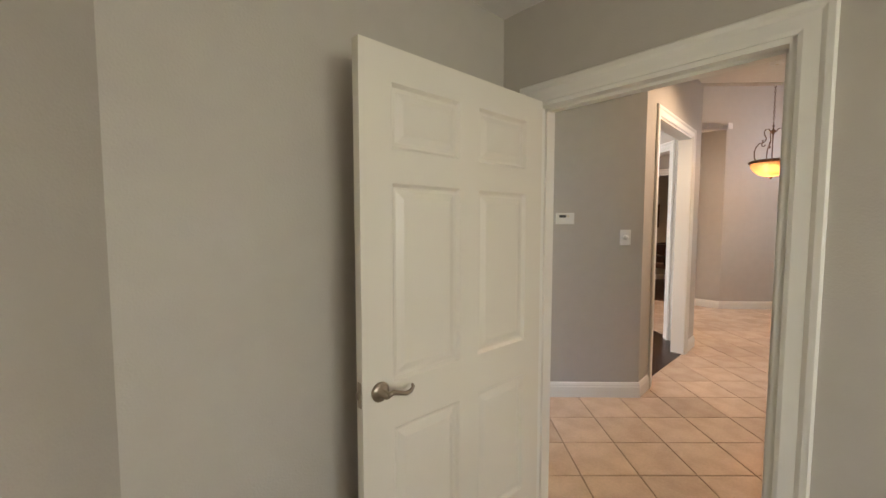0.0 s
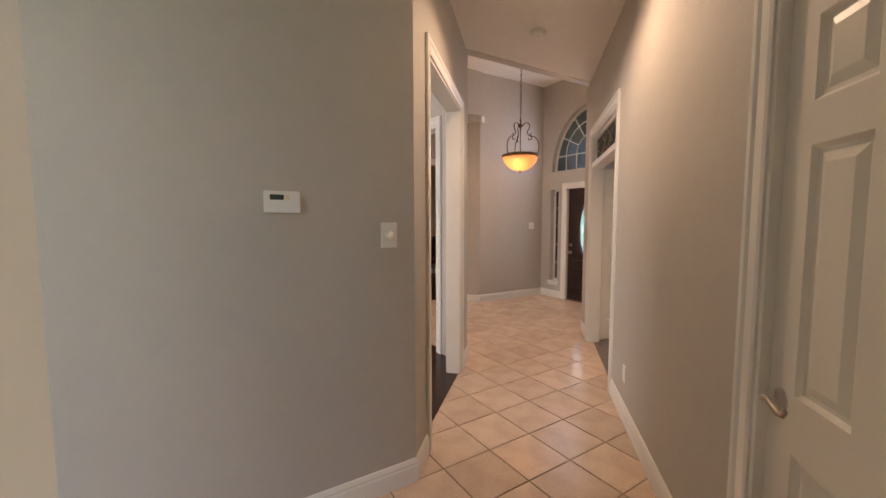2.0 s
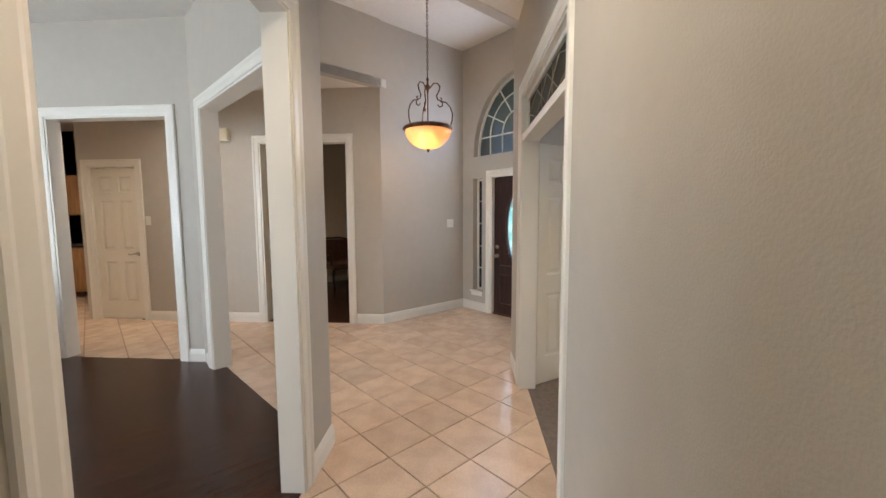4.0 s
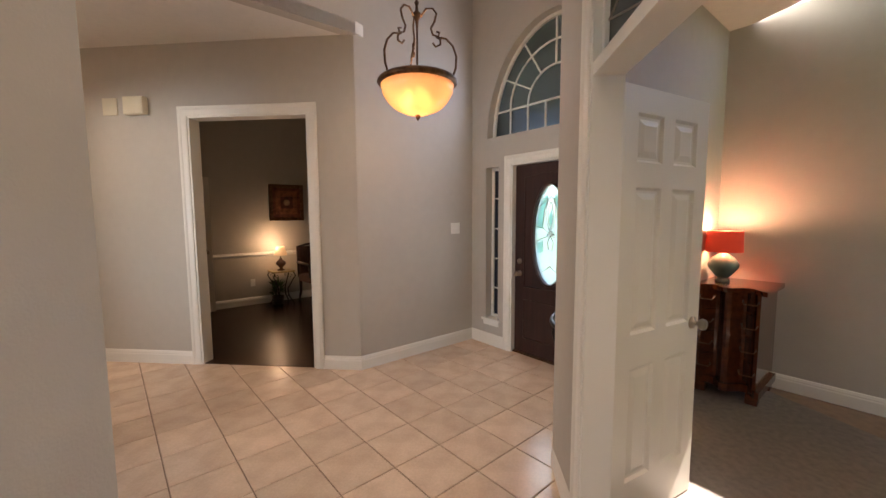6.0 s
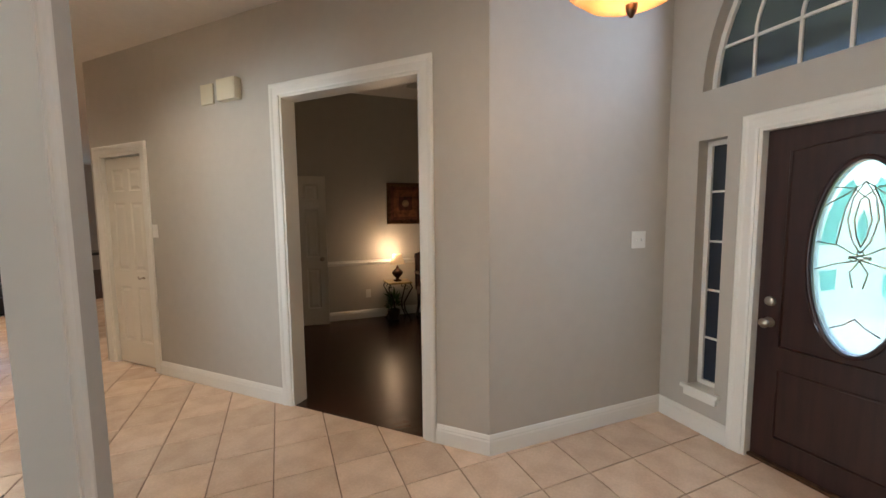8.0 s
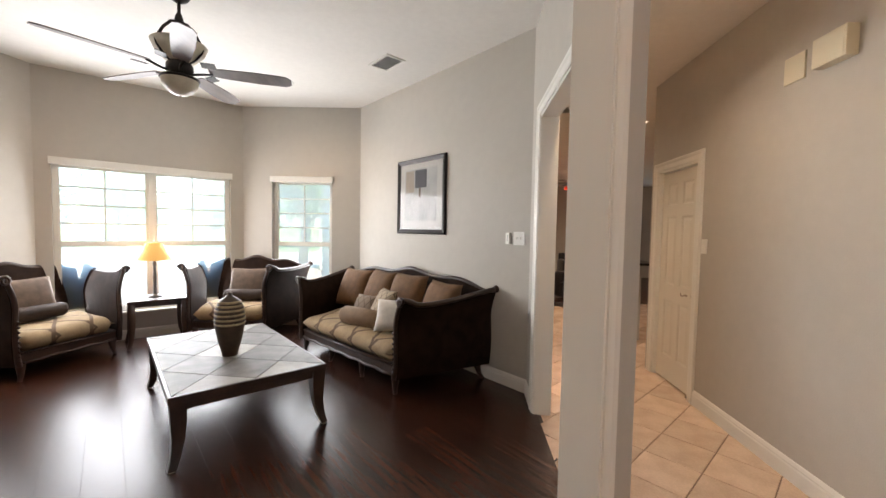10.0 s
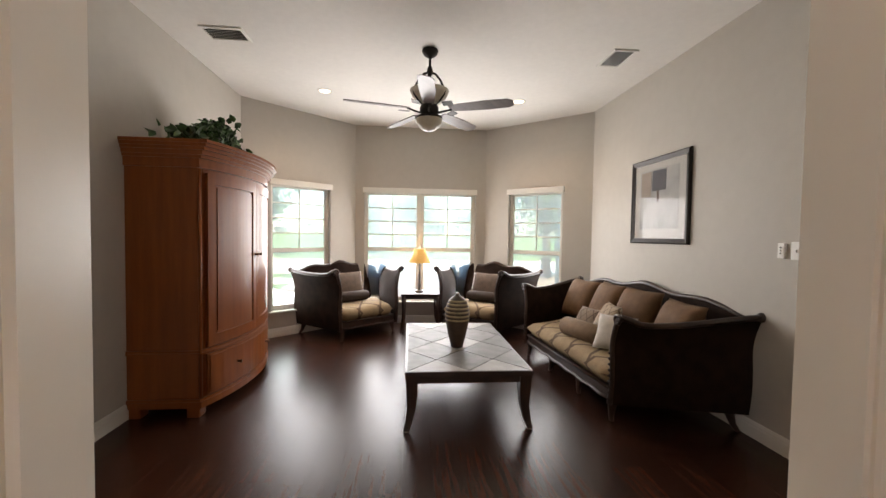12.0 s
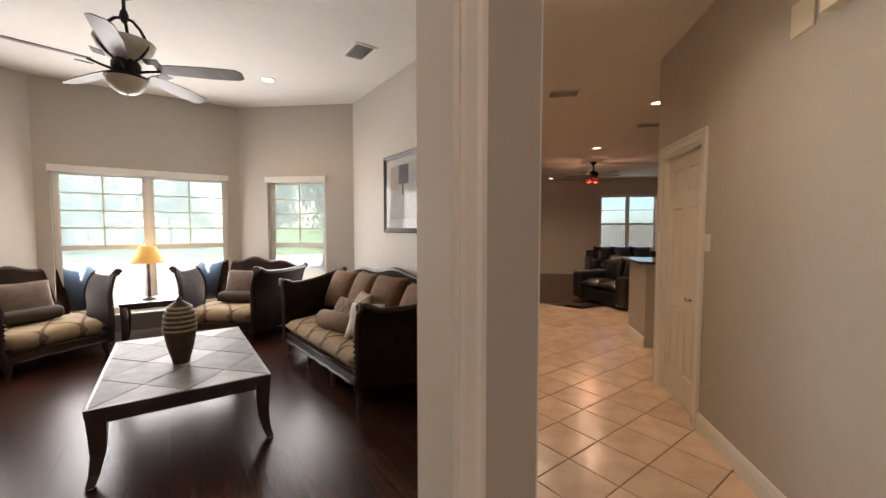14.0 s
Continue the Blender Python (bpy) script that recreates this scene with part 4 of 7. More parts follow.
def transom():
    a, b = (6.97, 0.0), (2.03, -0.12)
    ob = thing("window_9", *place(a, b, 1.20, 0, 1.985), "transom of leaded textured glass over the office doors", "window", kind="structure")
    w, h = 1.264, 0.327
    bm = bmesh.new()
    box(bm, -w / 2, w / 2, 0.0, 0.12, 0, 0.05)
    for q in ((-w / 2, -w / 2 + 0.03, 0.05, h), (w / 2 - 0.03, w / 2, 0.05, h), (-w / 2 + 0.03, w / 2 - 0.03, 0.05, 0.08), (-w / 2 + 0.03, w / 2 - 0.03, h - 0.03, h)):
        box(bm, q[0], q[1], 0.03, 0.07, q[2], q[3])
    part("window_frame", bm, TRIM, ob)
    bm = bmesh.new()
    box(bm, -w / 2 + 0.03, w / 2 - 0.03, 0.048, 0.052, 0.08, h - 0.03)
    part("pane", bm, frosted("smoky_textured_glass", (0.35, 0.36, 0.33), 0.6), ob)
    for x0, z0, x1, z1 in [(-0.6, 0.19, -0.3, 0.28), (-0.3, 0.28, 0, 0.10), (0, 0.10, 0.3, 0.28), (0.3, 0.28, 0.6, 0.19), (-0.6, 0.19, -0.3, 0.1), (-0.3, 0.1, 0, 0.28), (0, 0.28, 0.3, 0.1), (0.3, 0.1, 0.6, 0.19), (-0.15, 0.08, -0.15, 0.3), (0.15, 0.08, 0.15, 0.3)]:
        bm = bmesh.new()
        tube(bm, [(x0, 0.044, z0), (x1, 0.044, z1)], 0.004, 6)
        part("lead_came", bm, NICKEL, ob)


transom()


def front_door():
    w, h, t = 0.834, 1.94, 0.045
    ob = thing("front_door", *place(*ENTRY, 1.01, 0.055, 0.012), "dark mahogany front door with an oval leaded glass light", "door")
    a, b, cz, n = 0.185, 0.485, 1.235, 48
    bm = bmesh.new()
    for y, s in ((0, 1), (t, -1)):
        inner = [bm.verts.new((a * 1.0 * math.cos(q), y, cz + b * math.sin(q))) for q in (2 * math.pi * i / n for i in range(n))]
        outer = []
        for i in range(n):
            q = 2 * math.pi * i / n
            c, sn = math.cos(q), math.sin(q)
            k = min((w / 2) / abs(c) if abs(c) > 1e-6 else 9, ((h - cz) if sn > 0 else cz) / abs(sn) if abs(sn) > 1e-6 else 9)
            outer.append(bm.verts.new((k * c, y, cz + k * sn)))
        for i in range(n):
            f = bm.faces.new((inner[i], inner[(i + 1) % n], outer[(i + 1) % n], outer[i]))
            if s < 0:
                f.normal_flip()
        if s > 0:
            keep = (inner, outer)
        else:
            for i in range(n):
                bm.faces.new((keep[0][i], inner[i], inner[(i + 1) % n], keep[0][(i + 1) % n]))
                bm.faces.new((keep[1][i], keep[1][(i + 1) % n], outer[(i + 1) % n], outer[i]))
    for sx, sz in ((1, 1), (1, -1), (-1, -1), (-1, 1)):
        z = h if sz > 0 else 0
        for y0 in (0, t):
            cs = min((v for v in bm.verts if abs(v.co.y - y0) < 1e-6), key=lambda v: (v.co - Vector((sx * w / 2, y0, z))).length)
            cs.co = (sx * w / 2, y0, z)
    bmesh.ops.recalc_face_normals(bm, faces=bm.faces)
    part("leaf", bm, MAHOG, ob)
    bm = bmesh.new()
    for y, d in ((-0.006, 1), (t + 0.006, -1)):
        tube(bm, [(a * 1.04 * math.cos(q), y, cz + b * 1.02 * math.sin(q)) for q in (2 * math.pi * i / n for i in range(n + 1))], 0.013, 8)
    part("oval_moulding", bm, MAHOG, ob)
    for x0, x1, z0, z1 in ((-0.30, 0.30, 0.16, 0.56), (-0.30, 0.30, 0.70, 1.80)):
        bm = bmesh.new()
        pts = [(x0, 0, z0), (x1, 0, z0), (x1, 0, z1), ((x0 + x1) / 2, 0, z1 + (0.04 if z1 > 1 else 0)), (x0, 0, z1), (x0, 0, z0)]
        tube(bm, [(p[0], 0.003, p[2]) for p in pts], 0.009, 8)
        part("panel_moulding", bm, MAHOG, ob)

    def oval(k0, k1, mat, name, y0=0.018, y1=0.026):
        bm = bmesh.new()
        for y in (y0, y1):
            r = [[bm.verts.new((a * k * math.cos(q), y, cz + b * k * math.sin(q))) for q in (2 * math.pi * i / n for i in range(n))] for k in ((k0, k1) if k0 else (k1,))]
            if k0:
                for i in range(n):
                    bm.faces.new((r[0][i], r[0][(i + 1) % n], r[1][(i + 1) % n], r[1][i]))
            else:
                bm.faces.new(r[0])
        part(name, bm, mat, ob)

    oval(0.90, 0.99, CLEARBEVEL, "bevelled_glass_border")
    oval(0, 0.90, CLEARBEVEL, "bevelled_glass_field")
    arc = [(0.85 * math.cos(radians(q)), 0.85 * math.sin(radians(q))) for q in range(8, 80, 8)]
    for sx in (-1, 1):
        for pts in (arc + [(0.16, 0.72), (0.36, 0.52), (0.50, 0.32), (0.52, 0.14)], [(0.46, -0.13), (0.83, -0.16), (0.76, -0.38), (0.46, -0.34)], [(0.0, 0.50), (0.10, 0.36), (0.08, 0.22), (0.0, 0.16)]):
            bm = bmesh.new()
            vs = [bm.verts.new((sx * x * a, 0.0165, cz + z * b)) for x, z in pts]
            bm.faces.new(vs if sx > 0 else vs[::-1])
            bm.faces.ensure_lookup_table()
            r = bmesh.ops.extrude_face_region(bm, geom=[bm.faces[0]])
            bmesh.ops.translate(bm, vec=(0, -0.003, 0), verts=[v for v in r["geom"] if isinstance(v, bmesh.types.BMVert)])
            bmesh.ops.recalc_face_normals(bm, faces=bm.faces)
            part("green_glass_piece", bm, FROSTGREEN, ob)
        bm = bmesh.new()
        for pts in (((0.80, 0.55), (0.35, 0.66), (0.0, 0.78), (-0.22, 0.62), (-0.30, 0.40), (-0.18, 0.18), (0.0, 0.06)),
                    ((0.62, 0.74), (0.25, 0.72), (-0.08, 0.60), (-0.17, 0.40), (-0.10, 0.22), (0.0, 0.12)),
                    ((-0.22, 0.0), (0.15, 0.05), (0.45, 0.13), (0.90, 0.16)), ((-0.22, 0.02), (0.15, -0.03), (0.50, -0.07), (0.90, -0.14)),
                    ((0.0, -0.02), (0.18, -0.14), (0.10, -0.30)), ((0.0, -0.62), (0.22, -0.70), (0.50, -0.76)), ((0.50, 0.14), (0.36, 0.52), (0.16, 0.74))):
            tube(bm, [(sx * x * a, 0.012, cz + z * b) for x, z in pts], 0.0035, 6)
        for x, z in ((0.0, 0.06), (0.13, 0.0)):
            tube(bm, [(sx * x * a + 0.012 * math.cos(q), 0.012, cz + z * b + 0.012 * math.sin(q)) for q in (math.pi * k / 6 for k in range(13))], 0.003, 5)
        part("lead_came", bm, NICKEL, ob)
    bm = bmesh.new()
    lathe(bm, [(0.001, 0), (0.03, 0), (0.028, 0.008), (0.012, 0.011), (0.012, 0.03), (0.026, 0.04), (0.028, 0.052), (0.02, 0.062), (0.001, 0.064)], 20, m=pose(-w / 2 + 0.06, 0, 0.83, 90, 0, 0))
    part("door_knob", bm, NICKEL, ob, "brushed nickel knob")
    bm = bmesh.new()
    lathe(bm, [(0.001, 0), (0.029, 0), (0.027, 0.012), (0.018, 0.016), (0.001, 0.017)], 20, m=pose(-w / 2 + 0.06, 0, 0.955, 90, 0, 0))
    part("deadbolt", bm, NICKEL, ob, "brushed nickel deadbolt")
    for z in (0.25, 1.0, 1.72):
        bm = bmesh.new()
        tube(bm, [(w / 2 + 0.006, -0.006, z - 0.05), (w / 2 + 0.006, -0.006, z + 0.05)], 0.007, 8)
        part("hinge", bm, NICKEL, ob)
    bm = bmesh.new()
    box(bm, -0.435, 0.435, -0.03, 0.10, -0.012, 0.006, 0.004)
    tagged(part("threshold", bm, BRONZE, ob), "dark metal threshold")


front_door()


# ---- wall fittings ----
def plate(name, a, b, s, z, w, h, label, cat, toggles=1, d=0.006, mat=None, kind="rocker"):
    x, y, zz, turn = place(a, b, s, 0, z)
    ob = thing(name, x, y, zz, turn, label, cat)
    bm = bmesh.new()
    box(bm, -w / 2, w / 2, -d, 0.001, -h / 2, h / 2, 0.002)
    part("cover_plate", bm, mat or PLASTIC, ob)
    for i in range(toggles):
        x0 = (i - (toggles - 1) / 2) * 0.046
        bm = bmesh.new()
        if kind == "dimmer":
            lathe(bm, [(0.001, 0), (0.021, 0), (0.019, 0.016), (0.001, 0.018)], 20, m=pose(x0, -d, 0, 90, 0, 0))
        elif kind == "toggle":
            box(bm, x0 - 0.005, x0 + 0.005, -d - 0.012, -d, -0.008, 0.010, 0.002)
        elif kind == "outlet":
            for z0 in (-0.02, 0.02):
                box(bm, x0 - 0.016, x0 + 0.016, -d - 0.003, -d, z0 - 0.014, z0 + 0.014, 0.003)
        else:
            box(bm, x0 - 0.016, x0 + 0.016, -d - 0.004, -d, -0.033, 0.033, 0.003)
        part({"outlet": "socket"}.get(kind, "switch_button"), bm, mat or PLASTIC, ob)
    return ob


THERMO = (uv(3.3695, 1.0), uv(3.4084, -1.75))
HALL_S, DIN = ((6.97, 0.0), (2.03, -0.12)), ((8.225, 5.70), (8.225, 1.53))
ob = thing("thermostat", *place(*THERMO, 1.0 + 1.12, 0, 1.488), "white wall thermostat with a small grey display", "thermostat")
bm = bmesh.new()
box(bm, -0.072, 0.072, -0.026, 0, -0.046, 0.046, 0.006)
part("case", bm, PLASTIC, ob)
bm = bmesh.new()
box(bm, -0.05, 0.005, -0.0275, -0.02, 0.008, 0.03, 0.001)
part("display", bm, LCD, ob)
bm = bmesh.new()
box(bm, 0.012, 0.028, -0.029, -0.02, 0.010, 0.028, 0.001)
part("button", bm, CREAM_PLASTIC, ob)
plate("light_switch", *THERMO, 1.0 + 1.615, 1.335, 0.085, 0.125, "white plate with a round dimmer knob beside the living room opening", "light switch", kind="dimmer")
plate("light_switch", uv(6.90, -4.74), uv(6.90, -6.17), 1.17, 1.298, 0.125, 0.12, "white double switch plate on the foyer wall", "light switch", 2, kind="toggle")
plate("light_switch", *DIN, 0.975, 1.365, 0.075, 0.12, "white switch plate beside the passage closet", "light switch", kind="toggle")
plate("light_switch", uv(8.24, 1.67), uv(8.24, -1.46), 2.94, 1.40, 0.125, 0.12, "white double switch plate above the sofa's end", "light switch", 2, kind="toggle")
plate("power_outlet", *HALL_S, 2.35, 0.33, 0.072, 0.118, "white outlet plate low on the hall wall", "power outlet", kind="outlet")
plate("power_outlet", uv(10.44, -3.42), uv(10.44, -7.0), 1.22, 0.36, 0.072, 0.118, "white outlet plate by the dining room side table", "power outlet", kind="outlet")
ob = thing("fan_remote", *place(uv(8.24, 1.67), uv(8.24, -1.46), 2.82, 0, 1.40), "white remote control in a wall cradle by the switches", "remote control")
bm = bmesh.new()
box(bm, -0.024, 0.024, -0.022, 0, -0.055, 0.05, 0.006)
part("case", bm, PLASTIC, ob)
for z in (0.02, 0, -0.02):
    bm = bmesh.new()
    lathe(bm, [(0.001, 0), (0.006, 0), (0.005, 0.003), (0.001, 0.003)], 12, m=pose(0, -0.022, z, 90, 0, 0))
    part("button", bm, LCD, ob)
ob = thing("door_chime", *place(*DIN, 2.085, 0, 2.47), "cream box of a door chime high on the passage wall", "door chime")
bm = bmesh.new()
box(bm, -0.10, 0.10, -0.065, 0, -0.08, 0.08, 0.006)
part("case", bm, CREAM_PLASTIC, ob)
bm = bmesh.new()
box(bm, -0.088, 0.088, -0.067, -0.063, -0.068, 0.068, 0.003)
part("cover", bm, CREAM_PLASTIC, ob)
ob = thing("wall_vent", *place(*DIN, 1.80, 0, 2.475), "cream cover plate beside the door chime", "cover plate")
bm = bmesh.new()
box(bm, -0.075, 0.075, -0.012, 0, -0.08, 0.08, 0.004)
part("cover", bm, CREAM_PLASTIC, ob)
ob = thing("smoke_detector", 5.30, 0.58, H, 0, "round white smoke detector on the hall ceiling", "smoke detector")
bm = bmesh.new()
lathe(bm, [(0.001, -0.035), (0.045, -0.035), (0.06, -0.022), (0.065, 0.0)], 28)
part("case", bm, PLASTIC, ob)
bm = bmesh.new()
lathe(bm, [(0.001, -0.038), (0.012, -0.038), (0.013, -0.034)], 14)
part("grille", bm, CREAM_PLASTIC, ob)


def can_light(x, y, z):
    ob = thing("recessed_light", x, y, z, 0, "white recessed ceiling light, lit", "ceiling light", "recessed ceiling lights")
    bm = bmesh.new()
    lathe(bm, [(0.062, 0.004), (0.066, -0.006), (0.092, -0.006), (0.095, 0.0)], 32)
    part("trim_ring", bm, TRIM, ob)
    bm = bmesh.new()
    lathe(bm, [(0.001, -0.003), (0.062, -0.003)], 28)
    part("lens", bm, CANLENS, ob)


# the fitting at (4.9, -1.7) is unseen, added to go with the office fill
for x, y, z in ((4.20, 0.50, H), (7.02, 4.0, H), (8.64, 7.0, H), (8.5, 9.7, H), (6.2, 6.9, H), (8.1, 14.2, H), (1.35, 2.85, H), (4.9, -1.7, 3.0), (*uv(4.61, 1.36), LH), (*uv(7.08, 1.42), LH)):
    can_light(x, y, z)


def ceiling_vent(x, y, z, turn, label, w=0.36, d=0.24):
    ob = thing("ceiling_vent", x, y, z, turn, label, "air vent", "ceiling air vents")
    bm = bmesh.new()
    for q in ((-w / 2, w / 2, -d / 2, -d / 2 + 0.025), (-w / 2, w / 2, d / 2 - 0.025, d / 2), (-w / 2, -w / 2 + 0.025, -d / 2 + 0.025, d / 2 - 0.025), (w / 2 - 0.025, w / 2, -d / 2 + 0.025, d / 2 - 0.025)):
        box(bm, *q, -0.012, 0.0, 0.002)
    part("frame", bm, TRIM, ob)
    # black sheet stands in for the shade inside the duct
    bm = bmesh.new()
    box(bm, -w / 2 + 0.02, w / 2 - 0.02, -d / 2 + 0.02, d / 2 - 0.02, -0.002, -0.0005)
    part("backing", bm, BLACK, ob)
    n = 7
    for i in range(n):
        y0 = -d / 2 + 0.025 + (d - 0.05) * (i + 0.5) / n
        bm = bmesh.new()
        box(bm, -w / 2 + 0.025, w / 2 - 0.025, -0.007, 0.007, -0.001, 0.001, m=Matrix.Translation((0, y0, -0.008)) @ Matrix.Rotation(radians(35), 4, "X"))
        part("slat", bm, TRIM, ob)


ceiling_vent(*uv(4.03, 0.06), LH, 45, "white louvred vent in the living room ceiling over the armoire")
ceiling_vent(*uv(7.68, 0.10), LH, -45, "white louvred vent in the living room ceiling over the sofa")
ceiling_vent(10.6, 3.25, 3.17, 45, "white louvred vent in the dining room ceiling")
ceiling_vent(7.45, 6.45, H, 0, "white louvred vent in the passage ceiling")
ceiling_vent(8.9, 8.1, H, 0, "white louvred vent in the kitchen ceiling")


# ---- foyer ----
def pendant():
    ob = thing("pendant_light", 7.37, 0.83, 2.10, 0, "bronze scrolled pendant with a lit amber glass bowl on a chain", "pendant light")
    bm = bmesh.new()
    lathe(bm, [(0.0, FH - 2.10), (0.065, FH - 2.10), (0.06, FH - 2.125), (0.02, FH - 2.14), (0.0, FH - 2.145)][::-1], 24)
    part("canopy", bm, BRONZE, ob)
    zt = 0.74
    chain = part("chain", bmesh.new(), BRONZE, ob, "bronze link chain")
    n = 26
    for i in range(n):
        z = zt + 0.02 + (FH - 2.14 - zt - 0.02) * (i + 0.5) / n
        bm = bmesh.new()
        m = Matrix.Translation((0, 0, z)) @ Matrix.Rotation(radians(90 * (i % 2)), 4, "Z")
        tube(bm, [(0.010 * math.cos(q), 0, 0.024 * math.sin(q)) for q in (math.pi * k / 6 for k in range(13))], 0.003, 5, m=m)
        part("link", bm, BRONZE, chain)
    bm = bmesh.new()
    tube(bm, [(0.022 * math.cos(q), 0, zt + 0.022 * math.sin(q)) for q in (math.pi * k / 8 for k in range(17))], 0.004, 6)
    part("ring", bm, BRONZE, ob)
    bm = bmesh.new()
    lathe(bm, [(0.004, zt - 0.02), (0.016, zt - 0.04), (0.008, zt - 0.06), (0.012, zt - 0.09), (0.03, zt - 0.11), (0.03, zt - 0.125), (0.012, zt - 0.15), (0.007, zt - 0.2), (0.007, 0.24), (0.02, 0.22), (0.007, 0.20), (0.007, 0.0), (0.018, -0.002), (0.014, -0.02), (0.004, -0.035)], 16)
    part("stem", bm, BRONZE, ob)
    for k in range(3):
        m = Matrix.Rotation(radians(120 * k + 20), 4, "Z")
        bm = bmesh.new()
        pts = [(0.02, 0, 0.61), (0.05, 0, 0.655), (0.085, 0, 0.65), (0.105, 0, 0.615), (0.095, 0, 0.57), (0.075, 0, 0.53), (0.085, 0, 0.49), (0.115, 0, 0.475), (0.12, 0, 0.50), (0.105, 0, 0.505)]
        tube(bm, pts, 0.006, 6, m=m)
        pts = [(0.085, 0, 0.44), (0.10, 0, 0.415), (0.125, 0, 0.425), (0.125, 0, 0.455), (0.10, 0, 0.475), (0.155, 0, 0.455), (0.19, 0, 0.405), (0.208, 0, 0.34), (0.205, 0, 0.27), (0.185, 0, 0.205)]
        tube(bm, pts, 0.006, 6, m=m)
        bmesh.ops.scale(bm, vec=(1.25, 1.25, 1.0), verts=bm.verts)
        part("scroll_arm", bm, BRONZE, ob)
    bm = bmesh.new()
    lathe(bm, [(0.182, 0.165), (0.198, 0.17), (0.205, 0.18), (0.198, 0.195), (0.185, 0.205), (0.178, 0.20)], 48)
    bmesh.ops.scale(bm, vec=(1.28, 1.28, 1.12), verts=bm.verts)
    part("rim", bm, BRONZE, ob)
    bm = bmesh.new()
    lathe(bm, [(0.015, 0.0), (0.06, 0.008), (0.11, 0.032), (0.15, 0.07), (0.178, 0.12), (0.186, 0.17), (0.180, 0.172), (0.172, 0.124), (0.145, 0.076), (0.105, 0.038), (0.058, 0.014), (0.015, 0.006)], 48)
    bmesh.ops.scale(bm, vec=(1.28, 1.28, 1.12), verts=bm.verts)
    bowl = part("glass_bowl", bm, AMBER, ob, "amber glass bowl, lit from inside")
    bowl.visible_shadow = False
    for k in range(3):
        bm = bmesh.new()
        m = Matrix.Rotation(radians(120 * k + 80), 4, "Z")
        lathe(bm, [(0.001, 0.05), (0.03, 0.062), (0.042, 0.095), (0.032, 0.13), (0.014, 0.165)], 14, m=m @ Matrix.Translation((0.07, 0, 0.0)))
        b = part("bulb", bm, BULB, ob, "lit frosted bulb")
        b.visible_shadow = False


pendant()


def console_table():
    """A half-round iron table with a glass top, against the foyer wall."""
    x, y = uv(4.87, -5.62)
    ob = thing("console_table", x, y, 0, 45, "half-round black iron console table with a glass top", "table")
    w, d, h, n = 0.52, 0.40, 0.745, 24
    arc = [(d * math.sin(math.pi * i / n) + 0.02, -w * math.cos(math.pi * i / n)) for i in range(n + 1)]
    bm = bmesh.new()
    prism(bm, [(a * 0.93, b * 0.93) for a, b in arc], h - 0.008, h)
    part("glass_top", bm, TABLEGLASS, ob, "clear glass half-round top")
    bm = bmesh.new()
    tube(bm, [(a, b, h - 0.004) for a, b in arc] + [(arc[0][0], arc[0][1], h - 0.004)], 0.017, 8)
    part("top_rim", bm, IRON, ob)
    bm = bmesh.new()
    tube(bm, [(a * 0.9, b * 0.9, h - 0.09) for a, b in arc], 0.008, 6)
    part("apron_rail", bm, IRON, ob)
    for i in (1, 8, 16, 23):
        a, b = arc[i]
        bm = bmesh.new()
        pts = [(a * 0.95, b * 0.95, h - 0.01), (a * 1.0, b * 1.0, h - 0.12), (a * 0.86, b * 0.9, h - 0.3), (a * 0.72, b * 0.8, 0.3), (a * 0.74, b * 0.82, 0.12), (a * 0.9, b * 0.95, 0.02)]
        tube(bm, pts, [0.013, 0.014, 0.012, 0.011, 0.011, 0.013], 8)
        lathe(bm, [(0.001, 0), (0.016, 0.0), (0.018, 0.012), (0.01, 0.024), (0.001, 0.026)], 12, m=Matrix.Translation(pts[-1]) @ Matrix.Translation((0, 0, -0.02)))
        part("leg", bm, IRON, ob)
    for s in (-1, 1):
        for k in (0.3, 0.6):
            bm = bmesh.new()
            tube(bm, [(0.2 + 0.09 * math.cos(q) * (1 - q / 9), s * w * k + 0.07 * math.sin(q) * (1 - q / 9), h - 0.05) for q in (math.pi * i / 6 for i in range(14))], 0.005, 5)
            part("scroll", bm, IRON, ob)
    fl = thing("flower_arrangement", x + 0.20 / R2 - 0.02, y + 0.20 / R2 - 0.09, h, 0, "cream silk flowers with dark leaves in a low white pot", "flowers")
    bm = bmesh.new()
    lathe(bm, [(0.001, 0), (0.07, 0), (0.085, 0.03), (0.095, 0.11), (0.088, 0.11), (0.08, 0.03), (0.001, 0.02)], 24)
    part("pot", bm, PLASTIC, fl)
    rng = random.Random(4)
    bm = bmesh.new()
    for _ in range(75):
        a, r, z = rng.uniform(0, 6.28), rng.uniform(0.02, 0.13), rng.uniform(0.08, 0.24)
        m = Matrix.Translation((r * math.cos(a), r * math.sin(a), z)) @ Euler((rng.uniform(-1.2, 1.2), rng.uniform(-1.2, 1.2), a)).to_matrix().to_4x4()
        leaf(bm, 0.11, 0.04, m)
    part("leaves", bm, LEAF, fl)
    for _ in range(13):
        a, r, z = rng.uniform(0, 6.28), rng.uniform(0.0, 0.13), rng.uniform(0.22, 0.34)
        bm = bmesh.new()
        for k in range(11):
            m = Matrix.Translation((r * math.cos(a), r * math.sin(a), z)) @ Euler((rng.uniform(-0.4, 0.4), 0, k * 1.15)).to_matrix().to_4x4() @ Euler((0, -0.3 - 0.08 * k, 0)).to_matrix().to_4x4()
            leaf(bm, 0.065, 0.06, m)
        part("blossom", bm, PETAL, fl)


console_table()


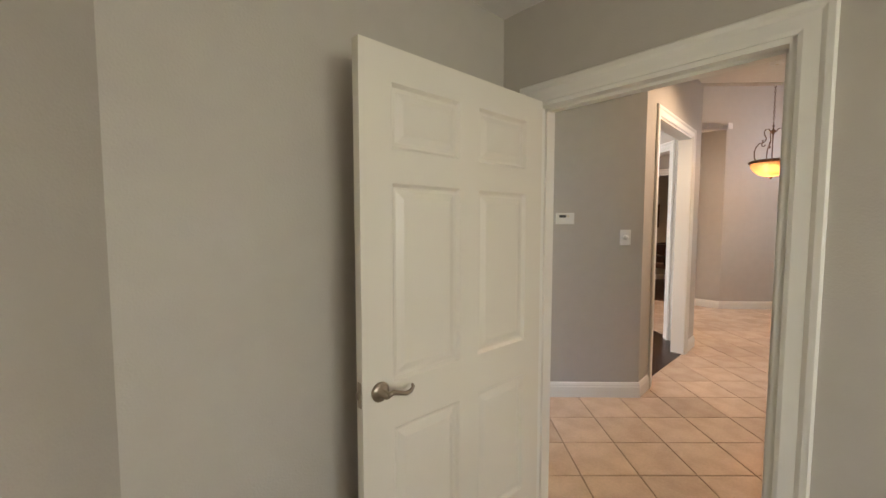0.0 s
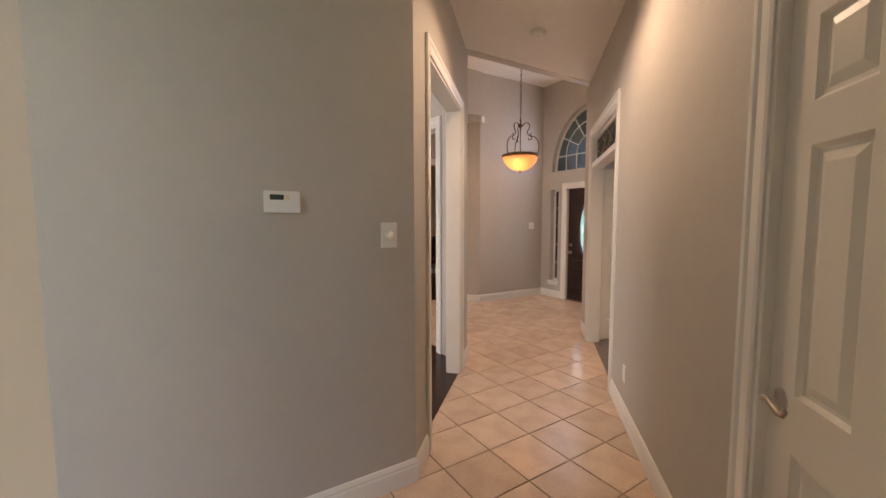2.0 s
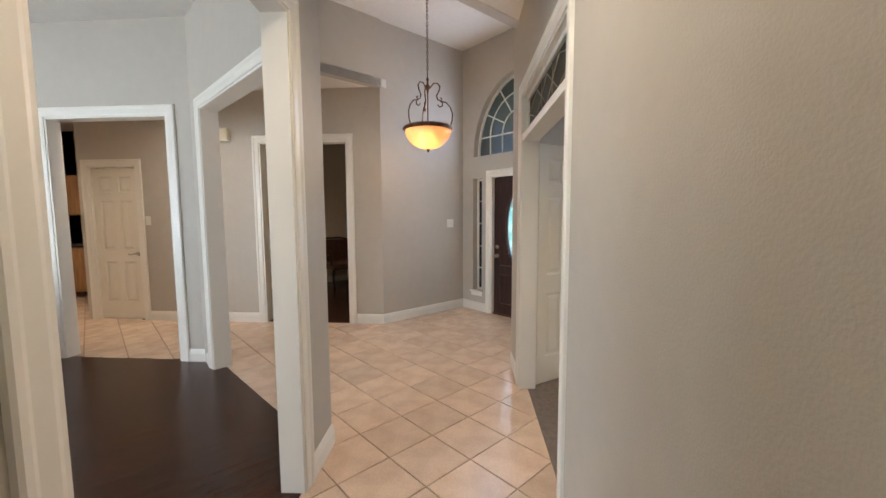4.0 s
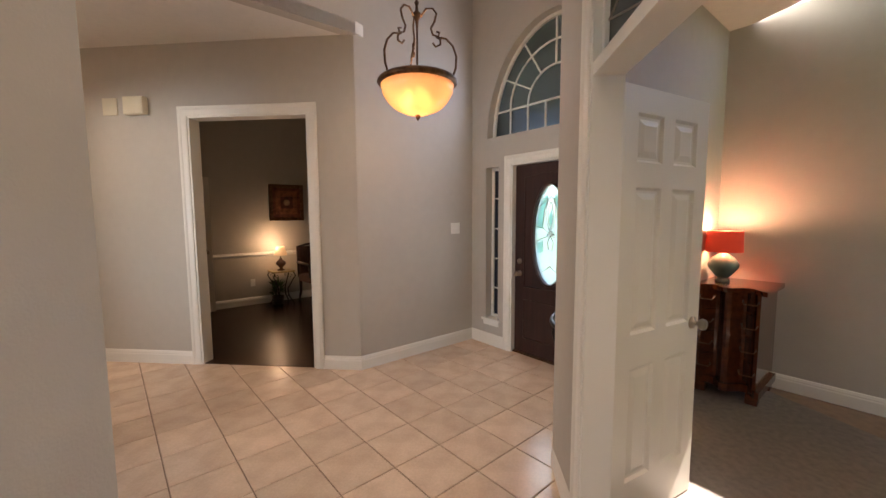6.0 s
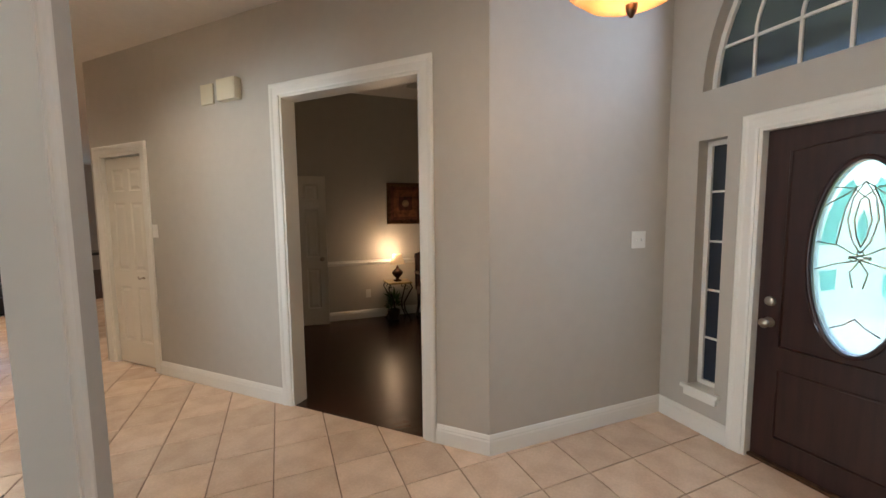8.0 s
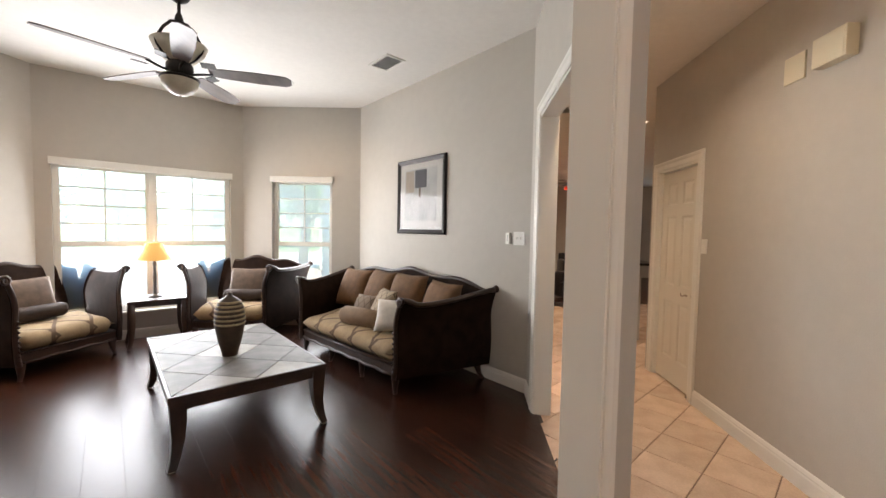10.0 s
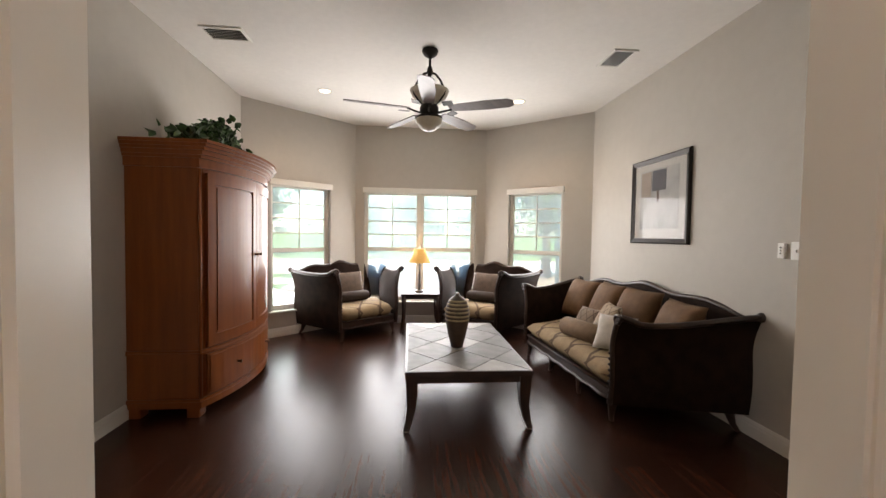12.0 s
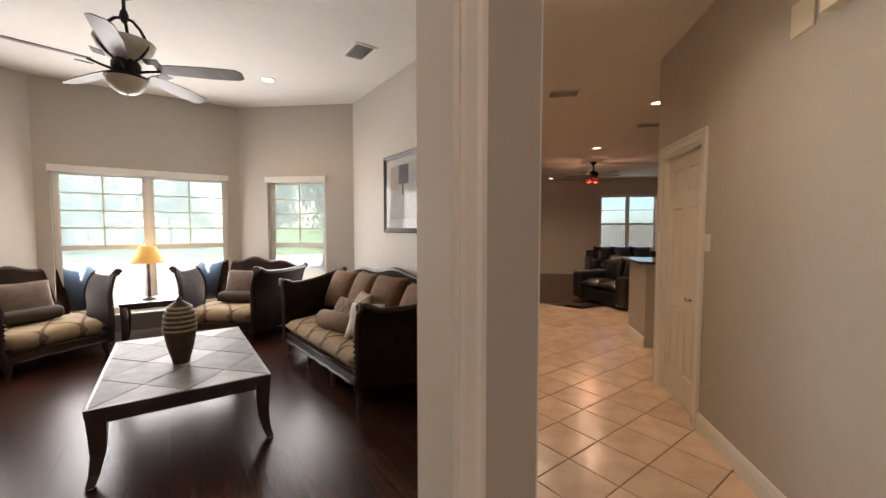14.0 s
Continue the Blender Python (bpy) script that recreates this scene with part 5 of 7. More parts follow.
# ---- living room ----
def coffee_table():
    """A slate-topped table with splayed, curved legs."""
    x, y = uv(6.14, 0.03)
    ob = thing("coffee_table", x, y, 0, 45, "dark wood coffee table with slate tiles laid in diamonds", "table")
    w, d, h = 0.485, 0.80, 0.455
    bm = bmesh.new()
    for q in ((-w, w, -d, -d + 0.02), (-w, w, d - 0.02, d), (-w, -w + 0.02, -d + 0.02, d - 0.02), (w - 0.02, w, -d + 0.02, d - 0.02)):
        box(bm, *q, h - 0.045, h, 0.004)
    box(bm, -w + 0.02, w - 0.02, -d + 0.02, d - 0.02, h - 0.04, h - 0.012)
    part("tabletop", bm, DARKWOOD, ob)
    bm = bmesh.new()
    for q in ((-w + 0.03, w - 0.03, -d + 0.03, -d + 0.05), (-w + 0.03, w - 0.03, d - 0.05, d - 0.03), (-w + 0.03, -w + 0.05, -d + 0.05, d - 0.05), (w - 0.05, w - 0.03, -d + 0.05, d - 0.05)):
        box(bm, *q, h - 0.10, h - 0.04)
    part("apron", bm, DARKWOOD, ob)
    for sx, sy in itertools.product((-1, 1), (-1, 1)):
        bm = bmesh.new()
        secs = [(0.045, 0, h - 0.045), (0.042, -0.004, 0.30), (0.034, -0.002, 0.18), (0.026, 0.016, 0.07), (0.022, 0.035, 0.012)]
        rings = []
        for r, o, z in secs:
            cx, cy = sx * (w - 0.05 + o), sy * (d - 0.05 + o)
            rings.append([bm.verts.new((cx + a * r, cy + b * r, z)) for a, b in ((-1, -1), (1, -1), (1, 1), (-1, 1))])
        for a, b in zip(rings, rings[1:]):
            for i in range(4):
                bm.faces.new((a[i], a[(i + 1) % 4], b[(i + 1) % 4], b[i]))
        bm.faces.new(rings[0]), bm.faces.new(rings[-1][::-1])
        bmesh.ops.recalc_face_normals(bm, faces=bm.faces)
        leg = part("leg", bm, DARKWOOD, ob)
        bm = bmesh.new()
        lathe(bm, [(0.001, 0), (0.018, 0.0), (0.02, 0.008), (0.012, 0.014)], 12, m=Matrix.Translation((sx * (w - 0.015), sy * (d - 0.015), 0)))
        part("foot", bm, NICKEL, leg)
    # diamonds across the top, cut at the rim
    iw, idd = w - 0.021, d - 0.021
    tx, ty = 2 * iw / 2, 2 * idd / 3
    for i in range(-8, 9):
        for j in range(-8, 9):
            if (i + j) % 2:
                continue
            cx, cy = i * tx * 0.5, j * ty * 0.5
            poly = [(cx - tx / 2, cy), (cx, cy - ty / 2), (cx + tx / 2, cy), (cx, cy + ty / 2)]
            k = 0.975
            poly = [(cx + (a - cx) * k, cy + (b - cy) * k) for a, b in poly]
            poly = clip(poly, [(1, 0, iw), (-1, 0, iw), (0, 1, idd), (0, -1, idd)])
            if len(poly) > 2:
                bm = prism(bmesh.new(), poly, h - 0.0125, h - 0.001 + 0.0006 * ((i * 7 + j * 3) % 3))
                pale = len(poly) == 3 and abs(cy) > idd - 0.02 or (i, j) == (0, 0)
                part("slate_tile", bm, SLATE_LIGHT if pale else SLATE, ob, "pale slate tile" if pale else "")


coffee_table()


def vase():
    x, y = uv(6.12, -0.12)
    ob = thing("striped_vase", x, y, 0.4555, 0, "brown pottery vase with raised tan bands", "vase")
    prof = [(0.001, 0.0), (0.055, 0.0), (0.06, 0.03), (0.085, 0.12), (0.103, 0.22)]
    bm = bmesh.new()
    lathe(bm, prof + [(0.108, 0.28), (0.106, 0.33), (0.095, 0.39), (0.07, 0.435), (0.03, 0.462), (0.018, 0.475), (0.02, 0.492), (0.014, 0.492), (0.012, 0.47), (0.001, 0.46)], 40)
    part("body", bm, VASEB, ob)
    for z, r in ((0.255, 0.1075), (0.29, 0.109), (0.325, 0.107), (0.36, 0.102), (0.392, 0.0945), (0.42, 0.081)):
        bm = bmesh.new()
        lathe(bm, [(r - 0.004, z - 0.011), (r + 0.003, z - 0.007), (r + 0.002, z + 0.005), (r - 0.008, z + 0.010)], 40)
        part("band", bm, VASEL, ob)


vase()


def side_table():
    x, y = uv(5.86, 2.47)
    ob = thing("side_table", x, y, 0, 45, "small dark wood side table with splayed legs between the armchairs", "table")
    w, h = 0.30, 0.575
    bm = bmesh.new()
    box(bm, -w, w, -0.25, 0.25, h - 0.03, h, 0.006)
    part("tabletop", bm, DARKWOOD, ob)
    bm = bmesh.new()
    for q in ((-w + 0.03, w - 0.03, -0.22, -0.2), (-w + 0.03, w - 0.03, 0.2, 0.22), (-w + 0.03, -w + 0.05, -0.2, 0.2), (w - 0.05, w - 0.03, -0.2, 0.2)):
        box(bm, *q, h - 0.08, h - 0.03)
    part("apron", bm, DARKWOOD, ob)
    for sx, sy in itertools.product((-1, 1), (-1, 1)):
        bm = bmesh.new()
        tube(bm, [(sx * (w - 0.04), sy * 0.21, h - 0.03), (sx * (w - 0.045), sy * 0.205, 0.3), (sx * (w - 0.035), sy * 0.21, 0.12), (sx * (w - 0.005), sy * 0.235, 0.0)], [0.048, 0.044, 0.036, 0.028], 4)
        part("leg", bm, DARKWOOD, ob)
    lamp = thing("table_lamp", *uv(5.84, 2.47), h, 0, "slender table lamp with a lit yellow shade", "table lamp")
    bm = bmesh.new()
    lathe(bm, [(0.001, 0), (0.075, 0), (0.07, 0.015), (0.03, 0.03), (0.018, 0.05), (0.022, 0.10), (0.016, 0.14), (0.02, 0.25), (0.014, 0.36), (0.02, 0.42), (0.008, 0.46), (0.008, 0.52), (0.001, 0.52)], 24)
    part("base", bm, material("dull_pewter", (0.10, 0.095, 0.09), 0.45, 0.5, vary=0.1), lamp, "pewter coloured turned base")
    bm = bmesh.new()
    lathe(bm, [(0.175, 0.46), (0.175, 0.467), (0.125, 0.56), (0.085, 0.67), (0.082, 0.67), (0.12, 0.56), (0.171, 0.465), (0.175, 0.46)], 32)
    s = part("shade", bm, YSHADE, lamp, "lit yellow fabric shade")
    s.visible_shadow = False
    bm = bmesh.new()
    lathe(bm, [(0.001, 0.66), (0.006, 0.68), (0.009, 0.70), (0.001, 0.73)], 12)
    tube(bm, [(0.073, 0, 0.675), (0, 0, 0.68), (-0.073, 0, 0.675)], 0.002, 5)
    part("finial", bm, NICKEL, lamp)


side_table()


def crisp(bm):
    """Keeps the folds of a smooth mesh sharp."""
    for e in bm.edges:
        if len(e.link_faces) == 2 and e.calc_face_angle() > 0.7:
            e.smooth = False


def sofa(name, x, y, turn, w, d, h, arm, label, cushions, group=""):
    """A carved sleigh sofa or armchair; its front looks along -y and it stands centred at the front's middle."""
    ob = thing(name, x, y, 0, turn, label, "sofa" if w > 1.3 else "armchair", group)
    flare = 0.30 if w > 1.3 else 0.24
    hw = w / 2

    def arm_mesh(s):
        bm = bmesh.new()
        ny, nz = 14, 12
        grids = []
        for off in (0.0, 1.0):
            g = []
            for j in range(ny + 1):
                t = j / ny
                yy = -0.01 + d * t
                top = arm + (h - arm) * (0.10 + 0.90 * (3 * t * t - 2 * t ** 3)) - 0.03 * math.sin(math.pi * t) + 0.05 * math.exp(-((t - 0.02) / 0.08) ** 2)
                row = []
                for k in range(nz + 1):
                    q = k / nz
                    z = 0.15 + (top - 0.15) * q
                    out = hw - 0.02 + flare * t + 0.035 * math.sin(math.pi * q * 1.1) * (1 - q) + 0.085 * max(0, q - 0.62) ** 1.6 / 0.38 ** 1.6
                    out += off * 0.055
                    row.append(bm.verts.new((s * out, yy, z)))
                g.append(row)
            grids.append(g)
        a, b = grids
        for j in range(ny):
            for k in range(nz):
                bm.faces.new((a[j][k], a[j][k + 1], a[j + 1][k + 1], a[j + 1][k]))
                bm.faces.new((b[j][k], b[j + 1][k], b[j + 1][k + 1], b[j][k + 1]))
            bm.faces.new((a[j][nz], b[j][nz], b[j + 1][nz], a[j + 1][nz]))
            bm.faces.new((a[j][0], a[j + 1][0], b[j + 1][0], b[j][0]))
        for k in range(nz):
            bm.faces.new((a[0][k], b[0][k], b[0][k + 1], a[0][k + 1]))
            bm.faces.new((a[ny][k], a[ny][k + 1], b[ny][k + 1], b[ny][k]))
        bmesh.ops.recalc_face_normals(bm, faces=bm.faces)
        edge = [tuple((a[j][nz].co + b[j][nz].co) / 2 + Vector((s * 0.012, 0, 0.004))) for j in range(ny + 1)]
        front = [tuple((a[0][k].co + b[0][k].co) / 2 + Vector((0, -0.006, 0))) for k in range(nz + 1)]
        return bm, edge, front

    back_h = h + 0.06

    def back_top(t):
        return back_h - 0.09 * abs(2 * t - 1) ** 1.5 + 0.02 * math.cos(3 * math.pi * (2 * t - 1)) + 0.01

    for s in (-1, 1):
        bm, edge, front = arm_mesh(s)
        crisp(bm)
        a = part("arm", bm, LEATHER, ob, smooth=True)
        bm = bmesh.new()
        tube(bm, edge, [0.024] * len(edge), 8)
        lathe(bm, [(0.001, -0.03), (0.03, -0.028), (0.04, 0), (0.03, 0.028), (0.001, 0.03)], 14, m=Matrix.Translation(edge[-1]) @ Matrix.Rotation(radians(90), 4, "X"))
        part("top_rail", bm, DARKWOOD, a, "carved dark wood rail along the arm")
        bm = bmesh.new()
        tube(bm, front, [0.026 if k < 2 else 0.022 for k in range(len(front))], 8)
        fx, fy, fz = front[-1]
        tube(bm, [(fx + s * 0.045 * math.cos(q) * (1 - q / 12), fy - 0.012, fz - 0.02 + 0.045 * math.sin(q) * (1 - q / 12)) for q in (math.pi * i / 5 for i in range(12))], 0.015, 6)
        for k in range(9):
            z = 0.20 + k * 0.045
            lathe(bm, [(0.001, -0.014), (0.016, 0), (0.001, 0.014)], 8, m=Matrix.Translation((front[0][0] + s * 0.006, fy - 0.018, z)))
        part("front_post", bm, DARKWOOD, a, "carved dark wood front post with a scroll")
    bm = bmesh.new()
    n, nz = 24, 8
    rows = {}
    for f in (0, 1):
        for i in range(n + 1):
            t = i / n
            xx = (2 * t - 1) * (hw + flare - 0.01)
            for k in range(nz + 1):
                q = k / nz
                z = 0.18 + (back_top(t) - 0.18) * q
                rows[f, i, k] = bm.verts.new((xx, d - 0.085 + 0.07 * q ** 2 + f * 0.06, z))
    for i in range(n):
        for k in range(nz):
            bm.faces.new((rows[0, i, k], rows[0, i + 1, k], rows[0, i + 1, k + 1], rows[0, i, k + 1]))
            bm.faces.new((rows[1, i, k], rows[1, i, k + 1], rows[1, i + 1, k + 1], rows[1, i + 1, k]))
        bm.faces.new((rows[0, i, nz], rows[0, i + 1, nz], rows[1, i + 1, nz], rows[1, i, nz]))
        bm.faces.new((rows[0, i, 0], rows[1, i, 0], rows[1, i + 1, 0], rows[0, i + 1, 0]))
    bmesh.ops.recalc_face_normals(bm, faces=bm.faces)
    crisp(bm)
    back = part("backrest", bm, LEATHER, ob, smooth=True)
    bm = bmesh.new()
    tube(bm, [((2 * i / n - 1) * (hw + flare - 0.01), d + 0.012, back_top(i / n) + 0.006) for i in range(n + 1)], [0.024 + 0.008 * math.exp(-((2 * i / n - 1) / 0.12) ** 2) for i in range(n + 1)], 8)
    part("crest_rail", bm, DARKWOOD, back, "carved dark wood crest rail")
    # seat deck and rail
    bm = bmesh.new()
    pts = [(-hw + 0.01, 0.0), (hw - 0.01, 0.0), (hw + flare - 0.03, d - 0.06), (-hw - flare + 0.03, d - 0.06)]
    prism(bm, pts, 0.17, 0.27)
    part("seat_rail", bm, DARKWOOD, ob)
    bm = bmesh.new()
    k = 12 if w > 1.3 else 6
    tube(bm, [(-hw + 0.02 + (w - 0.04) * i / k, -0.008, 0.175 + 0.006 * math.cos(math.pi * i)) for i in range(k + 1)], 0.014, 6)
    tube(bm, [(-hw + 0.02, -0.006, 0.262), (hw - 0.02, -0.006, 0.262)], 0.010, 6)
    part("front_moulding", bm, DARKWOOD, ob, "carved moulding under the seat")
    bm = bmesh.new()
    nx, ny = (30, 12) if w > 1.3 else (14, 12)
    g = {}
    for s in (0, 1):
        for i in range(nx + 1):
            for j in range(ny + 1):
                a, b = i / nx, j / ny
                half = hw - 0.045 + (flare - 0.02) * b
                xx, yy = (2 * a - 1) * half, -0.035 + (d - 0.12) * b
                e = ((1 - abs(2 * a - 1) ** 8) * (1 - abs(2 * b - 1) ** 6)) ** 0.35
                z = 0.36 + (0.085 * e + 0.012 * math.sin(9 * xx) * math.sin(8 * yy) * e if s else -0.088 * min(1, e * 1.4))
                g[s, i, j] = g[1, i, j] if s == 0 and (i in (0, nx) or j in (0, ny)) and (1, i, j) in g else bm.verts.new((xx, yy, z))
    for i in range(nx):
        for j in range(ny):
            bm.faces.new((g[1, i, j], g[1, i + 1, j], g[1, i + 1, j + 1], g[1, i, j + 1]))
            bm.faces.new((g[0, i, j], g[0, i, j + 1], g[0, i + 1, j + 1], g[0, i + 1, j]))
    bmesh.ops.remove_doubles(bm, verts=bm.verts, dist=1e-4)
    bmesh.ops.recalc_face_normals(bm, faces=bm.faces)
    part("seat_cushion", bm, SEAT, ob, "gold patterned seat cushion", smooth=True)
    legs = [(-hw + 0.03, 0.03), (hw - 0.03, 0.03), (hw + flare - 0.06, d - 0.08), (-hw - flare + 0.06, d - 0.08)] + ([(-hw / 3, 0.05), (hw / 3, 0.05)] if w > 1.3 else [])
    for lx, ly in legs:
        bm = bmesh.new()
        s = 1 if lx > 0 else -1
        o = 0.02 if ly < 0.1 else 0.05
        tube(bm, [(lx, ly, 0.19), (lx, ly, 0.12), (lx + s * o * 0.3, ly - (0.01 if ly < 0.1 else -0.015), 0.05), (lx + s * o, ly - (0.015 if ly < 0.1 else -0.03), 0.0)], [0.04, 0.034, 0.022, 0.018], 8)
        part("leg", bm, DARKWOOD, ob)
    m0 = ob.matrix_world.copy()
    for cname, cx, cy, cz, rx, rz, cw, cd, ch, mat, lab in cushions:
        m = m0 @ pose(cx, cy, cz, rx, 0, rz)
        c = new(cname)
        c.matrix_world = m
        tagged(c, lab, "cushion")
        bm = bmesh.new()
        if ch > 0:
            pillow(bm, cw, cd, ch, n=12)
            part("cover", bm, mat, c)
        else:
            lathe(bm, [(0.001, -cw / 2), (cd * 0.8, -cw / 2), (cd, -cw / 2 + 0.03), (cd * 1.03, 0), (cd, cw / 2 - 0.03), (cd * 0.8, cw / 2), (0.001, cw / 2)], 28, m=Matrix.Rotation(radians(90), 4, "Y"))
            part("cover", bm, mat, c)
            for s in (-1, 1):
                bm = bmesh.new()
                lathe(bm, [(0.001, 0.002), (cd * 0.78, 0.001), (cd * 0.8, 0)], 24, m=Matrix.Translation((s * cw / 2, 0, 0)) @ Matrix.Rotation(radians(90 * s), 4, "Y"))
                part("end_cap", bm, BROWNVELVET, c)
    return ob


sofa_cushions = [("back_cushion", cx, cy, cz, 66, turn, 0.50, 0.50, 0.20, BROWNVELVET, "brown gold back cushion leaning against the sofa's back") for cx, cy, cz, turn in ((-0.80, 0.66, 0.71, 8), (-0.30, 0.68, 0.73, -5), (0.20, 0.68, 0.73, 6), (0.74, 0.66, 0.70, -8))]
sofa_cushions += [
    ("bolster_cushion", 0.05, 0.20, 0.53, 0, 10, 0.54, 0.095, 0, TANFAB, "tan bolster with brown ends lying on the sofa seat"),
    ("throw_pillow", 0.44, 0.30, 0.60, 58, 38, 0.34, 0.34, 0.13, WHITEFAB, "off-white pillow standing on its corner by the bolster"),
    ("throw_pillow", 0.14, 0.40, 0.64, 62, -14, 0.38, 0.38, 0.13, patterned("striped_pillow_fabric", (0.36, 0.28, 0.19), (0.12, 0.08, 0.05), 22), "striped tan pillow leaning on the sofa"),
    ("throw_pillow", -0.16, 0.38, 0.58, 60, 12, 0.32, 0.30, 0.12, patterned("small_striped_fabric", (0.24, 0.18, 0.13), (0.09, 0.06, 0.04), 26), "small brown striped pillow beside the larger one"),
]
sx, sy = uv(7.22, 0.17)
sofa("sofa", sx, sy, -45 + 5, 1.72, 0.93, 0.90, 0.80, "dark leather and carved wood sleigh sofa along the wall", sofa_cushions)
chair_cushions = [("back_cushion", 0.0, 0.62, 0.66, 70, 0, 0.55, 0.46, 0.15, material("muted_brown_fabric", (0.11, 0.07, 0.045), 0.85, vary=0.15, scale=14, bump=0.4, bump_scale=200), "muted brown back cushion in the armchair"), ("bolster_cushion", 0.0, 0.46, 0.53, 0, 0, 0.50, 0.075, 0, material("dark_bolster_fabric", (0.05, 0.032, 0.024), 0.85, vary=0.15, scale=14), "dark brown bolster lying at the back of the armchair seat")]
cx, cy = uv(5.12, 1.95)
sofa("armchair", cx, cy, 45 + 38, 0.88, 0.88, 0.93, 0.92, "dark leather sleigh armchair with a gold seat by the narrow window", chair_cushions, "sleigh armchairs")
cx, cy = uv(6.53, 1.95)
sofa("armchair", cx, cy, 45 - 38, 0.88, 0.88, 0.93, 0.92, "dark leather sleigh armchair with a gold seat beside the sofa", chair_cushions, "sleigh armchairs")


def armoire():
    """A bow-fronted armoire against the wall; local x runs along the wall, -y looks into the room."""
    x, y = uv(3.50, 0.25)
    ob = thing("armoire", x, y, 0, 135, "reddish cherry bow-fronted armoire with panelled doors and a drawer", "armoire")
    hw, d, n = 0.70, 0.55, 14

    def front(t, o=0.0, bow=0.15):
        return (2 * t - 1) * (hw + o * 0.6), -(d + o + bow * (1 - (2 * t - 1) ** 2))

    def outline(o=0.0, lo=0.0, hi=1.0, back=0.0, bow=0.15):
        return [front(lo + (hi - lo) * i / n, o, bow) for i in range(n + 1)] + [(hw + o * 0.6, -back), (-hw - o * 0.6, -back)]

    bm = prism(bmesh.new(), outline(-0.012), 0.11, 1.96)
    part("body", bm, CHERRY, ob)
    for z0, z1, o in ((0.08, 0.13, 0.018), (0.13, 0.15, 0.008), (0.50, 0.515, 0.014), (0.515, 0.535, 0.004)):
        part("waist_moulding" if z0 > 0.2 else "plinth", prism(bmesh.new(), outline(o), z0, z1), CHERRY, ob)
    c = part("cornice", prism(bmesh.new(), outline(0.012), 1.96, 2.03), CHERRY, ob)
    for z0, z1, o in ((2.03, 2.055, 0.03), (2.055, 2.09, 0.045), (2.09, 2.115, 0.065), (2.115, 2.14, 0.08), (2.14, 2.165, 0.095)):
        part("cornice_moulding", prism(bmesh.new(), outline(o), z0, z1), CHERRY, c)

    def curved(name, t0, t1, z0, z1, o, thick, parent, mat=CHERRY):
        k = 10
        pts = [front(t0 + (t1 - t0) * i / k, o) for i in range(k + 1)] + [front(t1 - (t1 - t0) * i / k, o - thick) for i in range(k + 1)]
        return part(name, prism(bmesh.new(), pts, z0, z1), mat, parent)

    for lo, hi, side in ((0.045, 0.497, -1), (0.503, 0.955, 1)):
        door = curved("door", lo, hi, 0.55, 1.93, 0.004, 0.02, ob)
        st = 0.05
        for q in ((lo, lo + st, 0.55, 1.93), (hi - st, hi, 0.55, 1.93), (lo + st, hi - st, 0.55, 0.64), (lo + st, hi - st, 1.84, 1.93)):
            curved("frame_rail", q[0], q[1], q[2], q[3], 0.018, 0.016, door)
        curved("door_panel", lo + st + 0.015, hi - st - 0.015, 0.66, 1.82, 0.012, 0.008, door)
        px, py = front(0.5 + side * 0.028, 0.018)
        bm = bmesh.new()
        lathe(bm, [(0.001, 0), (0.012, 0), (0.008, 0.008), (0.008, 0.018), (0.016, 0.026), (0.012, 0.034), (0.001, 0.036)], 14, m=pose(px, py, 1.26, 90, 0, 0))
        box(bm, -0.012, 0.012, -0.004, 0.0, -0.03, 0.03, 0.002, m=pose(px, py, 1.26))
        part("handle", bm, BRONZE, door, "small aged brass knob")
    dr = curved("drawer", 0.045, 0.955, 0.17, 0.49, 0.006, 0.02, ob)
    curved("drawer_frame", 0.06, 0.94, 0.19, 0.47, 0.014, 0.006, dr)
    for t in (0.27, 0.73):
        px, py = front(t, 0.014)
        bm = bmesh.new()
        lathe(bm, [(0.001, 0), (0.012, 0), (0.008, 0.008), (0.008, 0.018), (0.016, 0.026), (0.012, 0.034), (0.001, 0.036)], 14, m=pose(px, py, 0.33, 90, 0, 0))
        part("handle", bm, BRONZE, dr, "small aged brass knob")
    for sx0, sy0 in ((-hw + 0.05, -d + 0.05), (hw - 0.05, -d + 0.05), (-hw + 0.05, -0.06), (hw - 0.05, -0.06)):
        bm = bmesh.new()
        box(bm, sx0 - 0.05, sx0 + 0.05, sy0 - 0.05, sy0 + 0.05, 0.0, 0.085, 0.012)
        part("foot", bm, CHERRY, ob)
    for s in (-1, 1):
        bm = bmesh.new()
        tube(bm, [(s * (hw - 0.008), -d - 0.006, 0.16), (s * (hw - 0.008), -d - 0.006, 1.95)], 0.014, 8)
        part("corner_bead", bm, CHERRY, ob)
    iv = thing("ivy_plant", *uv(3.86, 0.17), 2.165, 135, "trailing dark green ivy in a low basket on the armoire", "plant")
    bm = bmesh.new()
    lathe(bm, [(0.001, 0), (0.12, 0), (0.15, 0.09), (0.14, 0.09), (0.11, 0.015), (0.001, 0.012)], 24)
    part("basket", bm, VASEB, iv)
    rng = random.Random(12)
    bm = bmesh.new()
